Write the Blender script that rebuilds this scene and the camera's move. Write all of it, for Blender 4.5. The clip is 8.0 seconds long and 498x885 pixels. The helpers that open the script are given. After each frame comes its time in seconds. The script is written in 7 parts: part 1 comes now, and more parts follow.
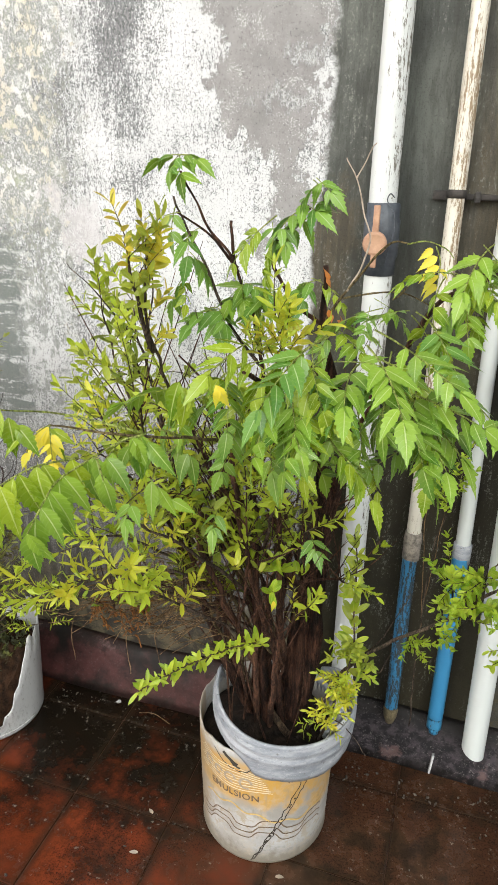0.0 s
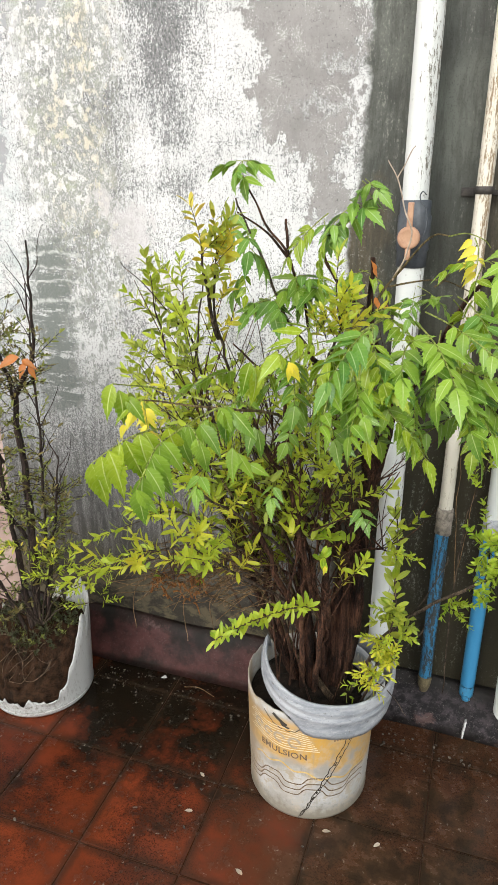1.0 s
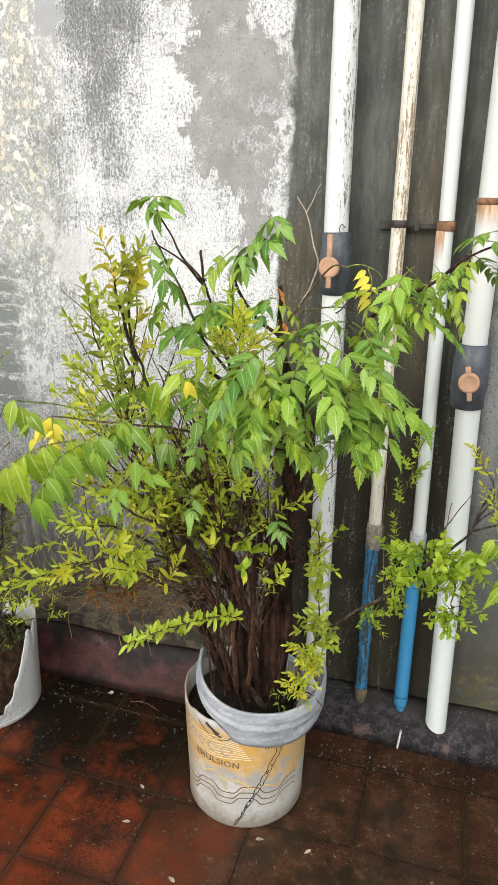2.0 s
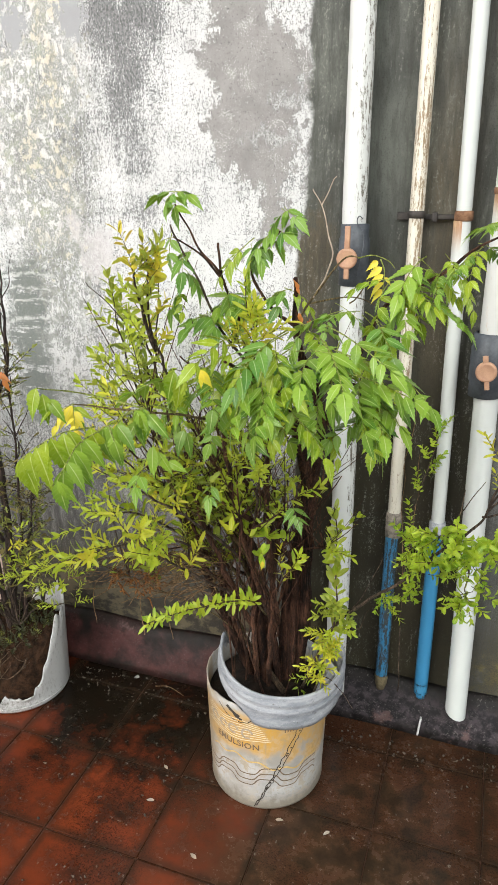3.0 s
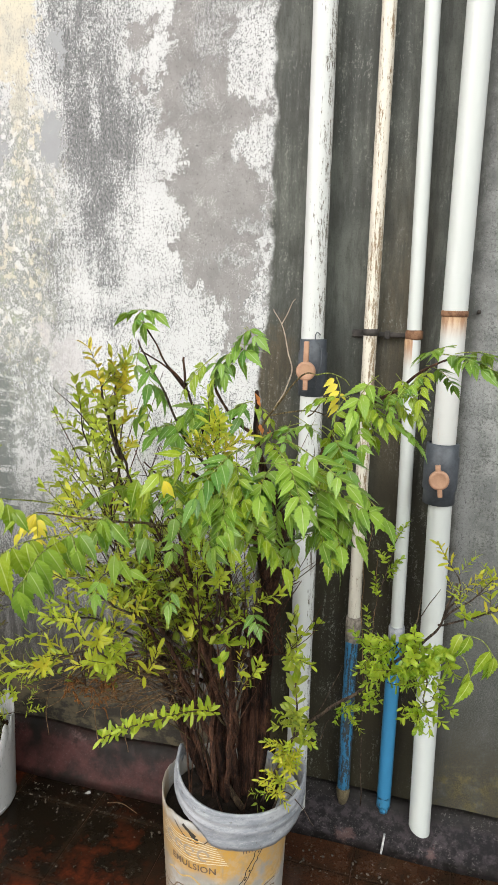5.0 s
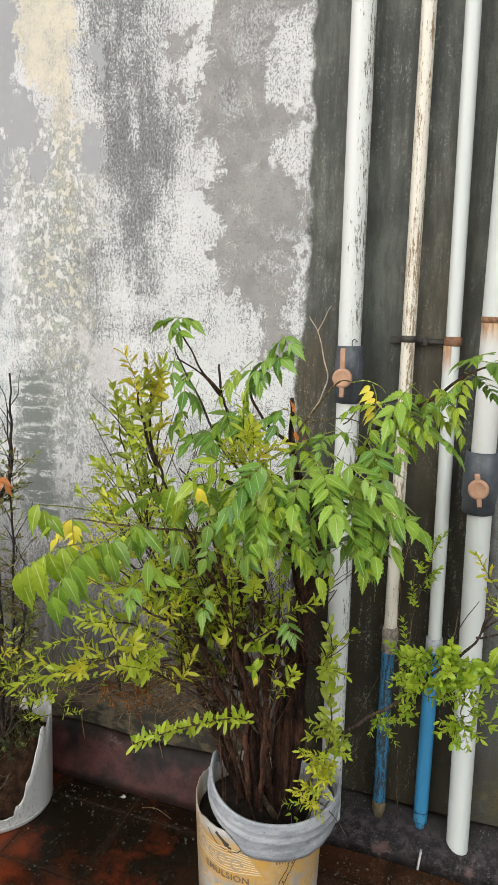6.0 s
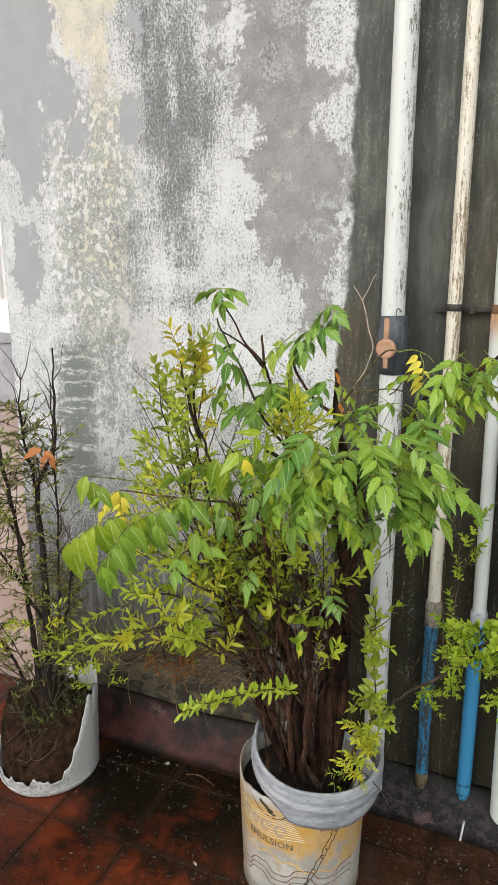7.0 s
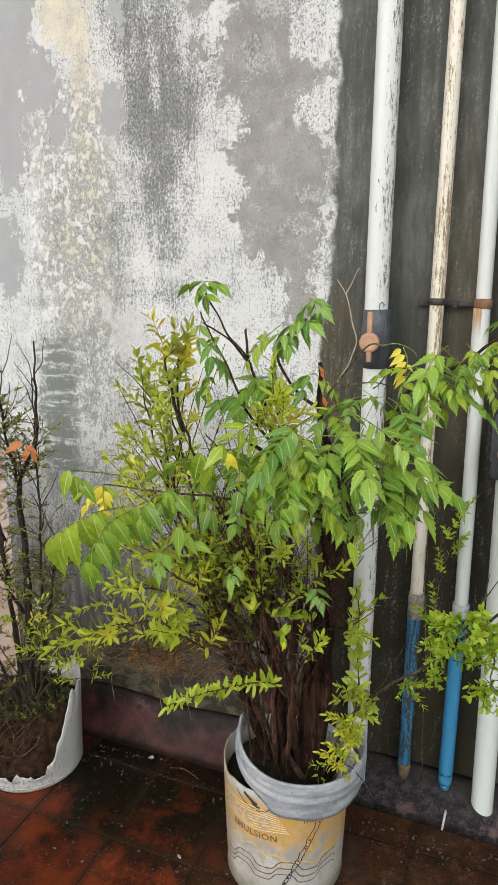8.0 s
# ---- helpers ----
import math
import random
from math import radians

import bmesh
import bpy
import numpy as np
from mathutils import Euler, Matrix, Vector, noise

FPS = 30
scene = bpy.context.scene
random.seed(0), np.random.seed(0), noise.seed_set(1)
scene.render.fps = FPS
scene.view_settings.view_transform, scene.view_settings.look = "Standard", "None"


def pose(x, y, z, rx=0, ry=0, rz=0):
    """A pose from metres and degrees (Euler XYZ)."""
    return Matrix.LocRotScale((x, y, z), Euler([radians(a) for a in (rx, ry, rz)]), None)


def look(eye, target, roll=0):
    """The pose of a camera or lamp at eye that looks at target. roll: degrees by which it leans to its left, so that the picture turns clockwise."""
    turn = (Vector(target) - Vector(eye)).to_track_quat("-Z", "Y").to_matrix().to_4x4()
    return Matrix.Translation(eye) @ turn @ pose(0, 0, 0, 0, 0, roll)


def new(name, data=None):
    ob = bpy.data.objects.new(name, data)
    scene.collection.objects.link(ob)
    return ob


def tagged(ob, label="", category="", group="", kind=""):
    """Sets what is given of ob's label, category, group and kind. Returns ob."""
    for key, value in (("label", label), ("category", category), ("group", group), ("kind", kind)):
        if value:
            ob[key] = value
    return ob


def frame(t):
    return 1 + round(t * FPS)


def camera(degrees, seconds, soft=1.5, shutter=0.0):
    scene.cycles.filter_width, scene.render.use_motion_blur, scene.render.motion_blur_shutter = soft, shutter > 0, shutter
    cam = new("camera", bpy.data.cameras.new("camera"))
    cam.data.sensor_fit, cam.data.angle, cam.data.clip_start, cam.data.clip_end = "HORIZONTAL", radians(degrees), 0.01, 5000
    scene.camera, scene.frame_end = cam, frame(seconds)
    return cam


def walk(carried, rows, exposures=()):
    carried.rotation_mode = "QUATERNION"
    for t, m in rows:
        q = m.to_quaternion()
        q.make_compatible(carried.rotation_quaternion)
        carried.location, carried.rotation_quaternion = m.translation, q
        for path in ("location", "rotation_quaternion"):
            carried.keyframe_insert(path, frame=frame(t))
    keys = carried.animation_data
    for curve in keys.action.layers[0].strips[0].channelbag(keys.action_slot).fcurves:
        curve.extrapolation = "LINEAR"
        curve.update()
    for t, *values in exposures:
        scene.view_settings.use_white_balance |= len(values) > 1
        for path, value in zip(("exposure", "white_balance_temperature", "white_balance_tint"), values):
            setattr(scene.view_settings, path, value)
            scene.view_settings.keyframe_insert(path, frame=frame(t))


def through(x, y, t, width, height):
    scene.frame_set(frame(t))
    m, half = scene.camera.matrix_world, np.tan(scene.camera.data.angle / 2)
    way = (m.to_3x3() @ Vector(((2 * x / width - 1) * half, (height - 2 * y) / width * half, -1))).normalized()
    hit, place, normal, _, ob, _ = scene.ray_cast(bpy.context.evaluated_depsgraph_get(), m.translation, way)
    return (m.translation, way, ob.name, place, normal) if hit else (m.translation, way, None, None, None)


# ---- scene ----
cam = camera(40.0, 8.0, soft=1.25)
PATH = [
    (0, (0.194, -1.32, 1.309), (-0.367, 0.446, 0.556), 1.3),
    (0.5, (0.182, -1.38, 1.302), (-0.455, 0.357, 0.543), -0.1),
    (1, (0.161, -1.441, 1.313), (-0.427, 0.317, 0.561), -0.0),
    (1.5, (0.221, -1.461, 1.323), (-0.294, 0.348, 0.643), 0.9),
    (3, (0.307, -1.494, 1.326), (-0.318, 0.271, 0.623), -0.4),
    (3.5, (0.313, -1.502, 1.326), (-0.279, 0.283, 0.646), -0.3),
    (4, (0.322, -1.511, 1.339), (-0.264, 0.302, 0.732), -0.2),
    (4.5, (0.314, -1.516, 1.351), (-0.215, 0.354, 0.88), 1.0),
    (6, (0.32, -1.51, 1.358), (-0.335, 0.331, 0.933), 0.8),
    (6.5, (0.309, -1.509, 1.355), (-0.413, 0.295, 0.882), -0.2),
    (7, (0.304, -1.509, 1.351), (-0.44, 0.28, 0.855), -0.2),
    (7.5, (0.298, -1.509, 1.35), (-0.453, 0.273, 0.841), 0.1),
    (8, (0.302, -1.508, 1.35), (-0.394, 0.295, 0.837), 0.1),
]
walk(cam, [(t, look(eye, target, roll)) for t, eye, target, roll in PATH], [(0.0, 0.60), (4.3, 0.58), (5.2, 0.38), (6.0, 0.22), (8.0, 0.22)])

# ---- world and light: a rainy, overcast sky ----
world = bpy.data.worlds.new("world")
scene.world = world
world.use_nodes = True
wt = world.node_tree
wt.nodes.clear()
sky = wt.nodes.new("ShaderNodeTexSky")
sky.sky_type = "NISHITA"
sky.sun_disc = False
sky.sun_elevation, sky.sun_rotation = radians(32), radians(210)
sky.air_density, sky.dust_density, sky.ozone_density = 1.0, 4.0, 1.0
soft_sky = wt.nodes.new("ShaderNodeHueSaturation")
soft_sky.inputs["Saturation"].default_value = 0.25
bg = wt.nodes.new("ShaderNodeBackground")
bg.inputs["Strength"].default_value = 0.13
wout = wt.nodes.new("ShaderNodeOutputWorld")
wt.links.new(sky.outputs["Color"], soft_sky.inputs["Color"])
wt.links.new(soft_sky.outputs["Color"], bg.inputs["Color"])
wt.links.new(bg.outputs[0], wout.inputs["Surface"])

sun_data = bpy.data.lights.new("sun", "SUN")
sun_data.energy, sun_data.angle, sun_data.color = 1.62, radians(40), (0.985, 1.0, 0.965)
sun = new("sun", sun_data)
sun.matrix_world = look((2.9, -3.8, 3.5), (0, 0, 0))


# ---- node helpers ----
class Graph:
    """A small writer of node trees for one material."""

    def __init__(self, name):
        self.mat = bpy.data.materials.new(name)
        self.mat.use_nodes = True
        self.t = self.mat.node_tree
        self.t.nodes.clear()
        self.out = self.t.nodes.new("ShaderNodeOutputMaterial")
        self.bsdf = self.t.nodes.new("ShaderNodeBsdfPrincipled")
        self.t.links.new(self.bsdf.outputs[0], self.out.inputs["Surface"])
        coord = self.t.nodes.new("ShaderNodeTexCoord")
        self.obj, self.uv = coord.outputs["Object"], coord.outputs["UV"]

    def feed(self, socket, v):
        if isinstance(v, bpy.types.NodeSocket):
            self.t.links.new(v, socket)
        elif isinstance(v, (tuple, list)) and len(v) == 3 and socket.type == "RGBA":
            socket.default_value = (*v, 1)
        else:
            socket.default_value = v

    def math(self, op, a, b=0.0, c=0.0, clamp=False):
        n = self.t.nodes.new("ShaderNodeMath")
        n.operation, n.use_clamp = op, clamp
        for s, v in zip(n.inputs, (a, b, c)):
            self.feed(s, v)
        return n.outputs[0]

    def add(self, a, b):
        return self.math("ADD", a, b)

    def mul(self, a, b):
        return self.math("MULTIPLY", a, b)

    def inv(self, a):
        return self.math("SUBTRACT", 1.0, a)

    def step(self, v, lo, hi, to0=0.0, to1=1.0):
        n = self.t.nodes.new("ShaderNodeMapRange")
        n.interpolation_type = "SMOOTHSTEP"
        for s, x in zip(n.inputs, (v, lo, hi, to0, to1)):
            self.feed(s, x)
        return n.outputs[0]

    def band(self, v, lo, hi, soft):
        return self.mul(self.step(v, lo - soft, lo + soft), self.step(v, hi - soft, hi + soft, 1.0, 0.0))

    def mapped(self, scale, vec=None, loc=(0, 0, 0)):
        n = self.t.nodes.new("ShaderNodeMapping")
        self.feed(n.inputs["Vector"], vec or self.obj)
        n.inputs["Scale"].default_value = scale
        n.inputs["Location"].default_value = loc
        return n.outputs[0]

    def noise(self, scale, detail=4.0, rough=0.55, vec=None, warp=0.0):
        n = self.t.nodes.new("ShaderNodeTexNoise")
        self.feed(n.inputs["Vector"], vec or self.obj)
        n.inputs["Scale"].default_value = scale
        n.inputs["Detail"].default_value = detail
        n.inputs["Roughness"].default_value = rough
        n.inputs["Distortion"].default_value = warp
        return n.outputs["Fac"]

    def voronoi(self, scale, vec=None):
        n = self.t.nodes.new("ShaderNodeTexVoronoi")
        self.feed(n.inputs["Vector"], vec or self.obj)
        n.inputs["Scale"].default_value = scale
        return n.outputs["Distance"]

    def split(self, vec=None):
        n = self.t.nodes.new("ShaderNodeSeparateXYZ")
        self.feed(n.inputs[0], vec or self.obj)
        return n.outputs

    def mix(self, f, a, b):
        n = self.t.nodes.new("ShaderNodeMix")
        n.data_type = "RGBA"
        self.feed(n.inputs[0], f)
        self.feed(n.inputs[6], a)
        self.feed(n.inputs[7], b)
        return n.outputs[2]

    def bump(self, height, strength, distance):
        n = self.t.nodes.new("ShaderNodeBump")
        n.inputs["Strength"].default_value = strength
        n.inputs["Distance"].default_value = distance
        self.feed(n.inputs["Height"], height)
        self.t.links.new(n.outputs[0], self.bsdf.inputs["Normal"])
        return n.outputs[0]

    def own_random(self):
        return self.t.nodes.new("ShaderNodeObjectInfo").outputs["Random"]

    def island_random(self):
        return self.t.nodes.new("ShaderNodeNewGeometry").outputs["Random Per Island"]

    def finish(self, color, rough=0.6, metal=0.0, specular=0.5):
        self.feed(self.bsdf.inputs["Base Color"], color)
        self.feed(self.bsdf.inputs["Roughness"], rough)
        self.feed(self.bsdf.inputs["Metallic"], metal)
        self.feed(self.bsdf.inputs["Specular IOR Level"], specular)
        return self.mat


# ---- materials ----
def make_wall():
    g = Graph("weathered_wall_paint")
    x, y, z = g.split()
    low = g.noise(5.0, 7, 0.62)
    mid = g.noise(16.0, 8, 0.68)
    low2 = g.noise(5.0, 7, 0.62, g.mapped((1, 1, 1), loc=(7.3, 0, 3.1)))
    mid2 = g.noise(18.0, 8, 0.7, g.mapped((1, 1, 1), loc=(2.3, 0, 9.1)))
    torn = g.noise(34.0, 9, 0.74, g.mapped((1, 1, 0.85), loc=(3.7, 0, 6.4)))
    torn2 = g.noise(30.0, 9, 0.74, g.mapped((1, 1, 0.85), loc=(9.2, 0, 1.3)))
    streak = g.noise(60.0, 5, 0.7, g.mapped((1, 1, 0.16)))
    fine = g.noise(185.0, 4, 0.7, g.mapped((1, 1, 0.6)))
    tiny = g.noise(330.0, 5, 0.8, g.mapped((1, 1, 0.85)))
    grit = g.noise(420.0, 3, 0.6)
    xw = g.add(x, g.mul(g.add(g.add(g.mul(low, 0.6), mid), -0.8), 0.16))
    zw = g.add(z, g.mul(g.add(g.add(g.mul(low2, 0.6), mid2), -0.8), 0.30))
    xj = g.add(x, g.mul(g.add(g.add(torn, g.mul(mid, 0.4)), g.add(g.mul(fine, 0.16), -0.78)), 0.19))
    zj = g.add(z, g.mul(g.add(g.add(torn2, g.mul(mid2, 0.4)), -0.7), 0.17))

    def edge_line(pts):
        """x of a border as a chain of straight runs over the height."""
        v = pts[0][1]
        for (z0, x0), (z1, x1) in zip(pts, pts[1:]):
            n = g.t.nodes.new("ShaderNodeMapRange")
            for sck, q in zip(n.inputs, (zj, z0, z1, 0.0, x1 - x0)):
                g.feed(sck, q)
            v = g.add(v, n.outputs[0])
        return v

    def spots(ellipses, soft=0.07, jag=0.0):
        """Ragged islands: each of centre x, z and half sizes."""
        best = 0.0
        for cx, cz, rx, rz in ellipses:
            u = g.mul(g.add(xj, -cx), 1.0 / rx)
            w = g.mul(g.add(zj, -cz), 1.0 / rz)
            d = g.inv(g.math("SQRT", g.add(g.mul(u, u), g.mul(w, w))))
            best = d if best == 0.0 else g.math("MAXIMUM", best, d)
        if jag:
            best = g.add(best, g.mul(g.add(g.noise(70.0, 6, 0.75), -0.5), jag))
        return g.step(best, 0.0, soft)

    # bare cement where the paint has come off, beside the pipes
    border = edge_line([(1.24, -0.188), (1.325, -0.195), (1.36, -0.275), (1.45, -0.325), (1.50, -0.275), (1.585, -0.340), (1.76, -0.355), (1.84, -0.335), (1.93, -0.305)])
    bare = g.mul(g.step(g.math("SUBTRACT", xj, border), -0.003, 0.003), g.step(zj, 1.20, 1.215))
    tongue = spots([(-0.322, 1.645, 0.028, 0.050)])
    left_on = spots([(-0.135, 1.84, 0.055, 0.105), (-0.150, 1.655, 0.030, 0.032), (-0.116, 1.655, 0.026, 0.062), (-0.112, 1.315, 0.032, 0.052), (-0.100, 1.42, 0.014, 0.06)], 0.10, 0.7)
    thin_on = spots([(-0.268, 1.770, 0.034, 0.055), (-0.235, 1.875, 0.050, 0.055), (-0.135, 1.487, 0.050, 0.020), (-0.17, 1.42, 0.08, 0.02), (-0.20, 1.93, 0.08, 0.03)], 0.5, 1.6)
    rim_on = g.mul(g.band(xj, -0.100, -0.070, 0.006), g.step(g.add(torn2, g.mul(fine, 0.3)), 0.60, 0.66))
    bits = g.mul(g.step(g.noise(60.0, 8, 0.78, g.mapped((1, 1, 0.8))), 0.655, 0.67), g.step(low2, 0.36, 0.5))
    chips = g.math("MAXIMUM", g.math("MAXIMUM", left_on, g.mul(thin_on, g.step(tiny, 0.47, 0.50))), g.math("MAXIMUM", bits, g.math("MAXIMUM", tongue, rim_on)))
    bare = g.mul(bare, g.inv(chips))
    gaps = spots([(-0.395, 1.79, 0.016, 0.022), (-0.40, 1.885, 0.035, 0.020), (-0.213, 1.165, 0.018, 0.03), (-0.36, 1.91, 0.02, 0.03)], 0.10, 0.5)
    bare = g.math("MAXIMUM", bare, gaps)
    # trowelled grey patches
    trowel = spots([(-0.885, 1.98, 0.062, 0.20), (-0.84, 1.765, 0.075, 0.075), (-0.925, 1.66, 0.055, 0.15), (-0.625, 1.69, 0.036, 0.070), (-0.596, 1.885, 0.017, 0.045), (-0.96, 1.36, 0.05, 0.11), (-0.965, 1.84, 0.060, 0.26), (-0.78, 1.655, 0.030, 0.05)], 0.06)
    wash = spots([(-0.60, 1.17, 0.060, 0.070), (-0.665, 1.235, 0.032, 0.034), (-0.52, 1.05, 0.05, 0.06)], 0.25)
    lip = g.mul(g.band(xw, -0.885, -0.842, 0.006), g.mul(g.band(zw, 1.28, 1.62, 0.02), g.step(torn, 0.50, 0.54)))
    lip = g.math("MAXIMUM", lip, spots([(-0.80, 1.53, 0.030, 0.022), (-0.735, 1.455, 0.022, 0.024), (-0.835, 1.215, 0.035, 0.020), (-0.78, 1.60, 0.014, 0.016), (-0.88, 1.74, 0.012, 0.014)], 0.1, 0.4))
    scrub = g.mul(g.band(xj, -0.885, -0.775, 0.018), g.band(zj, 0.72, 1.15, 0.03))
    brush = g.add(g.mul(g.noise(22.0, 7, 0.75, g.mapped((0.25, 1, 2.6))), 0.6), g.mul(g.noise(24.0, 8, 0.78), 0.4))
    scrub = g.mul(scrub, g.step(brush, 0.56, 0.52))
    wisp = g.mul(g.mul(g.band(xj, -0.80, -0.66, 0.03), g.band(zj, 0.72, 1.20, 0.04)), g.step(g.noise(38.0, 8, 0.75, g.mapped((1, 1, 0.7), loc=(2, 0, 8))), 0.52, 0.56))
    # mould: one long dark run, a blotched zone, grime at the foot
    centre = edge_line([(1.0, -0.47), (1.4, -0.50), (1.7, -0.50), (1.95, -0.53)])
    half = g.step(z, 1.2, 1.95, 0.06, 0.14)
    run = g.mul(g.step(g.math("DIVIDE", g.math("ABSOLUTE", g.math("SUBTRACT", g.add(x, g.mul(g.add(low, -0.5), 0.14)), centre)), half), 1.15, 0.25), g.step(zw, 1.10, 1.75))
    run = g.mul(run, g.step(g.noise(17.0, 6, 0.7, g.mapped((1, 1, 0.22), loc=(6.6, 0, 2.9))), 0.36, 0.60, 0.40, 1.0))
    run2 = g.mul(g.band(g.add(x, g.mul(g.add(low2, -0.5), 0.10)), -0.84, -0.60, 0.05), g.band(zw, 1.0, 1.62, 0.12))
    blot = g.noise(44.0, 9, 0.80, g.mapped((1, 1, 0.8), loc=(1.9, 0, 4.4)))
    foot = g.step(g.add(z, g.mul(g.add(low2, -0.5), 0.5)), 0.95, 0.35)
    dirt = g.add(g.add(g.mul(run, 0.104), g.mul(run2, 0.030)), g.add(g.mul(foot, 0.07), g.add(0.098, g.mul(g.add(low2, -0.5), 0.16))))
    speck_src = g.add(g.add(g.mul(fine, 0.30), g.mul(tiny, 0.47)), g.add(g.mul(streak, 0.10), g.mul(mid, 0.13)))
    speck = g.step(speck_src, g.math("SUBTRACT", 0.606, dirt), g.math("SUBTRACT", 0.644, dirt))
    veil = g.step(g.add(g.mul(mid, 0.5), g.mul(streak, 0.5)), g.math("SUBTRACT", 0.66, dirt), g.math("SUBTRACT", 0.80, dirt))
    # colours
    white = g.mix(g.step(low, 0.35, 0.65), (0.600, 0.612, 0.608), (0.540, 0.552, 0.552))
    pale = g.mul(g.step(xw, -0.85, -0.92), 0.75)
    white = g.mix(pale, white, g.mix(g.step(mid2, 0.40, 0.60), (0.47, 0.52, 0.52), (0.62, 0.63, 0.62)))
    cream_m = g.math("MAXIMUM", spots([(-0.740, 1.98, 0.088, 0.165), (-0.702, 1.76, 0.028, 0.15), (-0.69, 1.56, 0.016, 0.07)], 0.12, 0.5), g.mul(spots([(-0.745, 1.40, 0.075, 0.19), (-0.70, 1.33, 0.03, 0.07)], 0.4), g.step(torn2, 0.54, 0.57)))
    white = g.mix(g.mul(cream_m, 0.85), white, g.mix(g.step(mid, 0.4, 0.6), (0.60, 0.555, 0.425), (0.50, 0.475, 0.39)))
    mould = g.mix(g.step(g.noise(210.0, 5, 0.8, g.mapped((1, 1, 0.6), loc=(5, 0, 1))), 0.40, 0.60), (0.062, 0.070, 0.068), (0.22, 0.22, 0.225))
    white = g.mix(g.mul(veil, 0.5), white, (0.35, 0.355, 0.35))
    white = g.mix(g.mul(lip, 0.9), white, (0.68, 0.69, 0.68))
    trowel = g.mul(trowel, g.inv(lip))
    keep_clean = g.inv(g.math("MAXIMUM", g.mul(lip, 0.85), g.mul(g.mul(cream_m, g.step(z, 1.60, 1.72)), 0.55)))
    col = g.mix(g.mul(g.mul(speck, keep_clean), 0.92), white, mould)
    stain_m = g.mul(g.mul(run2, g.step(blot, 0.50, 0.54)), keep_clean)
    col = g.mix(g.mul(stain_m, 0.80), col, g.mix(g.step(tiny, 0.42, 0.56), (0.115, 0.130, 0.105), (0.30, 0.31, 0.27)))
    flakes = g.mul(run2, g.step(g.add(g.mul(torn2, 0.8), g.mul(fine, 0.2)), 0.565, 0.585))
    col = g.mix(g.mul(flakes, 0.85), col, g.mix(g.step(low, 0.45, 0.52), (0.64, 0.645, 0.63), (0.60, 0.56, 0.43)))
    # blistered zone: smooth-edged scales of old white and cream coats with dirty rims
    zone = g.mul(g.band(g.add(x, g.mul(g.add(low2, -0.5), 0.16)), -0.850, -0.640, 0.035), g.band(g.add(z, g.mul(g.add(mid, -0.5), 0.12)), 1.20, 1.76, 0.05))
    scale = g.add(g.mul(g.noise(58.0, 4, 0.6, g.mapped((1, 1, 0.8), loc=(4.1, 0, 7.7))), 0.62), g.add(g.mul(torn, 0.22), g.mul(tiny, 0.16)))
    ground = g.mix(g.step(g.noise(230.0, 4, 0.75, g.mapped((1, 1, 0.8), loc=(2.2, 0, 5.1))), 0.44, 0.60), (0.25, 0.262, 0.248), (0.52, 0.525, 0.51))
    ground = g.mix(g.mul(g.step(g.noise(20.0, 4, 0.6, g.mapped((1, 1, 1), loc=(6.1, 0, 0.7))), 0.52, 0.60), 0.45), ground, (0.37, 0.40, 0.29))
    coat = g.mix(g.step(g.add(g.noise(15.0, 4, 0.6, g.mapped((1, 1, 0.6), loc=(0.4, 0, 8.2))), g.mul(g.add(x, 0.745), 0.7)), 0.47, 0.60), (0.62, 0.63, 0.615), (0.575, 0.54, 0.43))
    coat = g.mix(g.mul(g.step(tiny, 0.54, 0.60), 0.5), coat, (0.34, 0.34, 0.31))
    rim = g.mul(g.step(scale, 0.455, 0.485), g.step(scale, 0.525, 0.505))
    zone_col = g.mix(g.step(scale, 0.510, 0.522), g.mix(g.mul(rim, 0.45), ground, (0.17, 0.18, 0.165)), coat)
    col = g.mix(g.mul(g.mul(zone, g.step(torn2, 0.40, 0.50)), 0.85), col, zone_col)
    moss_tint = g.mul(g.mul(run2, g.step(mid2, 0.56, 0.62)), g.step(x, -0.70, -0.76))
    col = g.mix(g.mul(moss_tint, 0.45), col, (0.33, 0.37, 0.22))
    grimy = g.mix(g.step(g.add(g.mul(streak, 0.5), g.mul(tiny, 0.5)), 0.40, 0.54), (0.19, 0.185, 0.18), (0.045, 0.043, 0.040))
    col = g.mix(g.mul(foot, 0.90), col, grimy)
    cement = g.mix(g.step(mid, 0.35, 0.7), (0.225, 0.22, 0.215), (0.30, 0.292, 0.285))
    cement = g.mix(g.mul(g.step(fine, 0.58, 0.66), 0.55), cement, (0.12, 0.12, 0.118))
    pit = g.noise(190.0, 4, 0.7, g.mapped((1, 1, 0.8), loc=(3.3, 0, 2.2)))
    cement = g.mix(g.mul(g.step(pit, 0.60, 0.63), 0.7), cement, (0.075, 0.077, 0.075))
    cement = g.mix(g.mul(g.step(g.add(g.mul(tiny, 0.6), g.mul(mid2, 0.4)), 0.555, 0.575), 0.85), cement, (0.60, 0.60, 0.59))
    col = g.mix(bare, col, cement)
    smooth = g.mix(low, (0.285, 0.293, 0.302), (0.355, 0.362, 0.372))
    smooth = g.mix(g.mul(g.step(tiny, 0.57, 0.63), 0.35), smooth, (0.22, 0.225, 0.225))
    smooth = g.mix(g.step(mid, 0.40, 0.62), smooth, (0.335, 0.348, 0.355))
    col = g.mix(g.mul(wash, 0.65), col, g.mix(mid, (0.46, 0.445, 0.45), (0.54, 0.525, 0.525)))
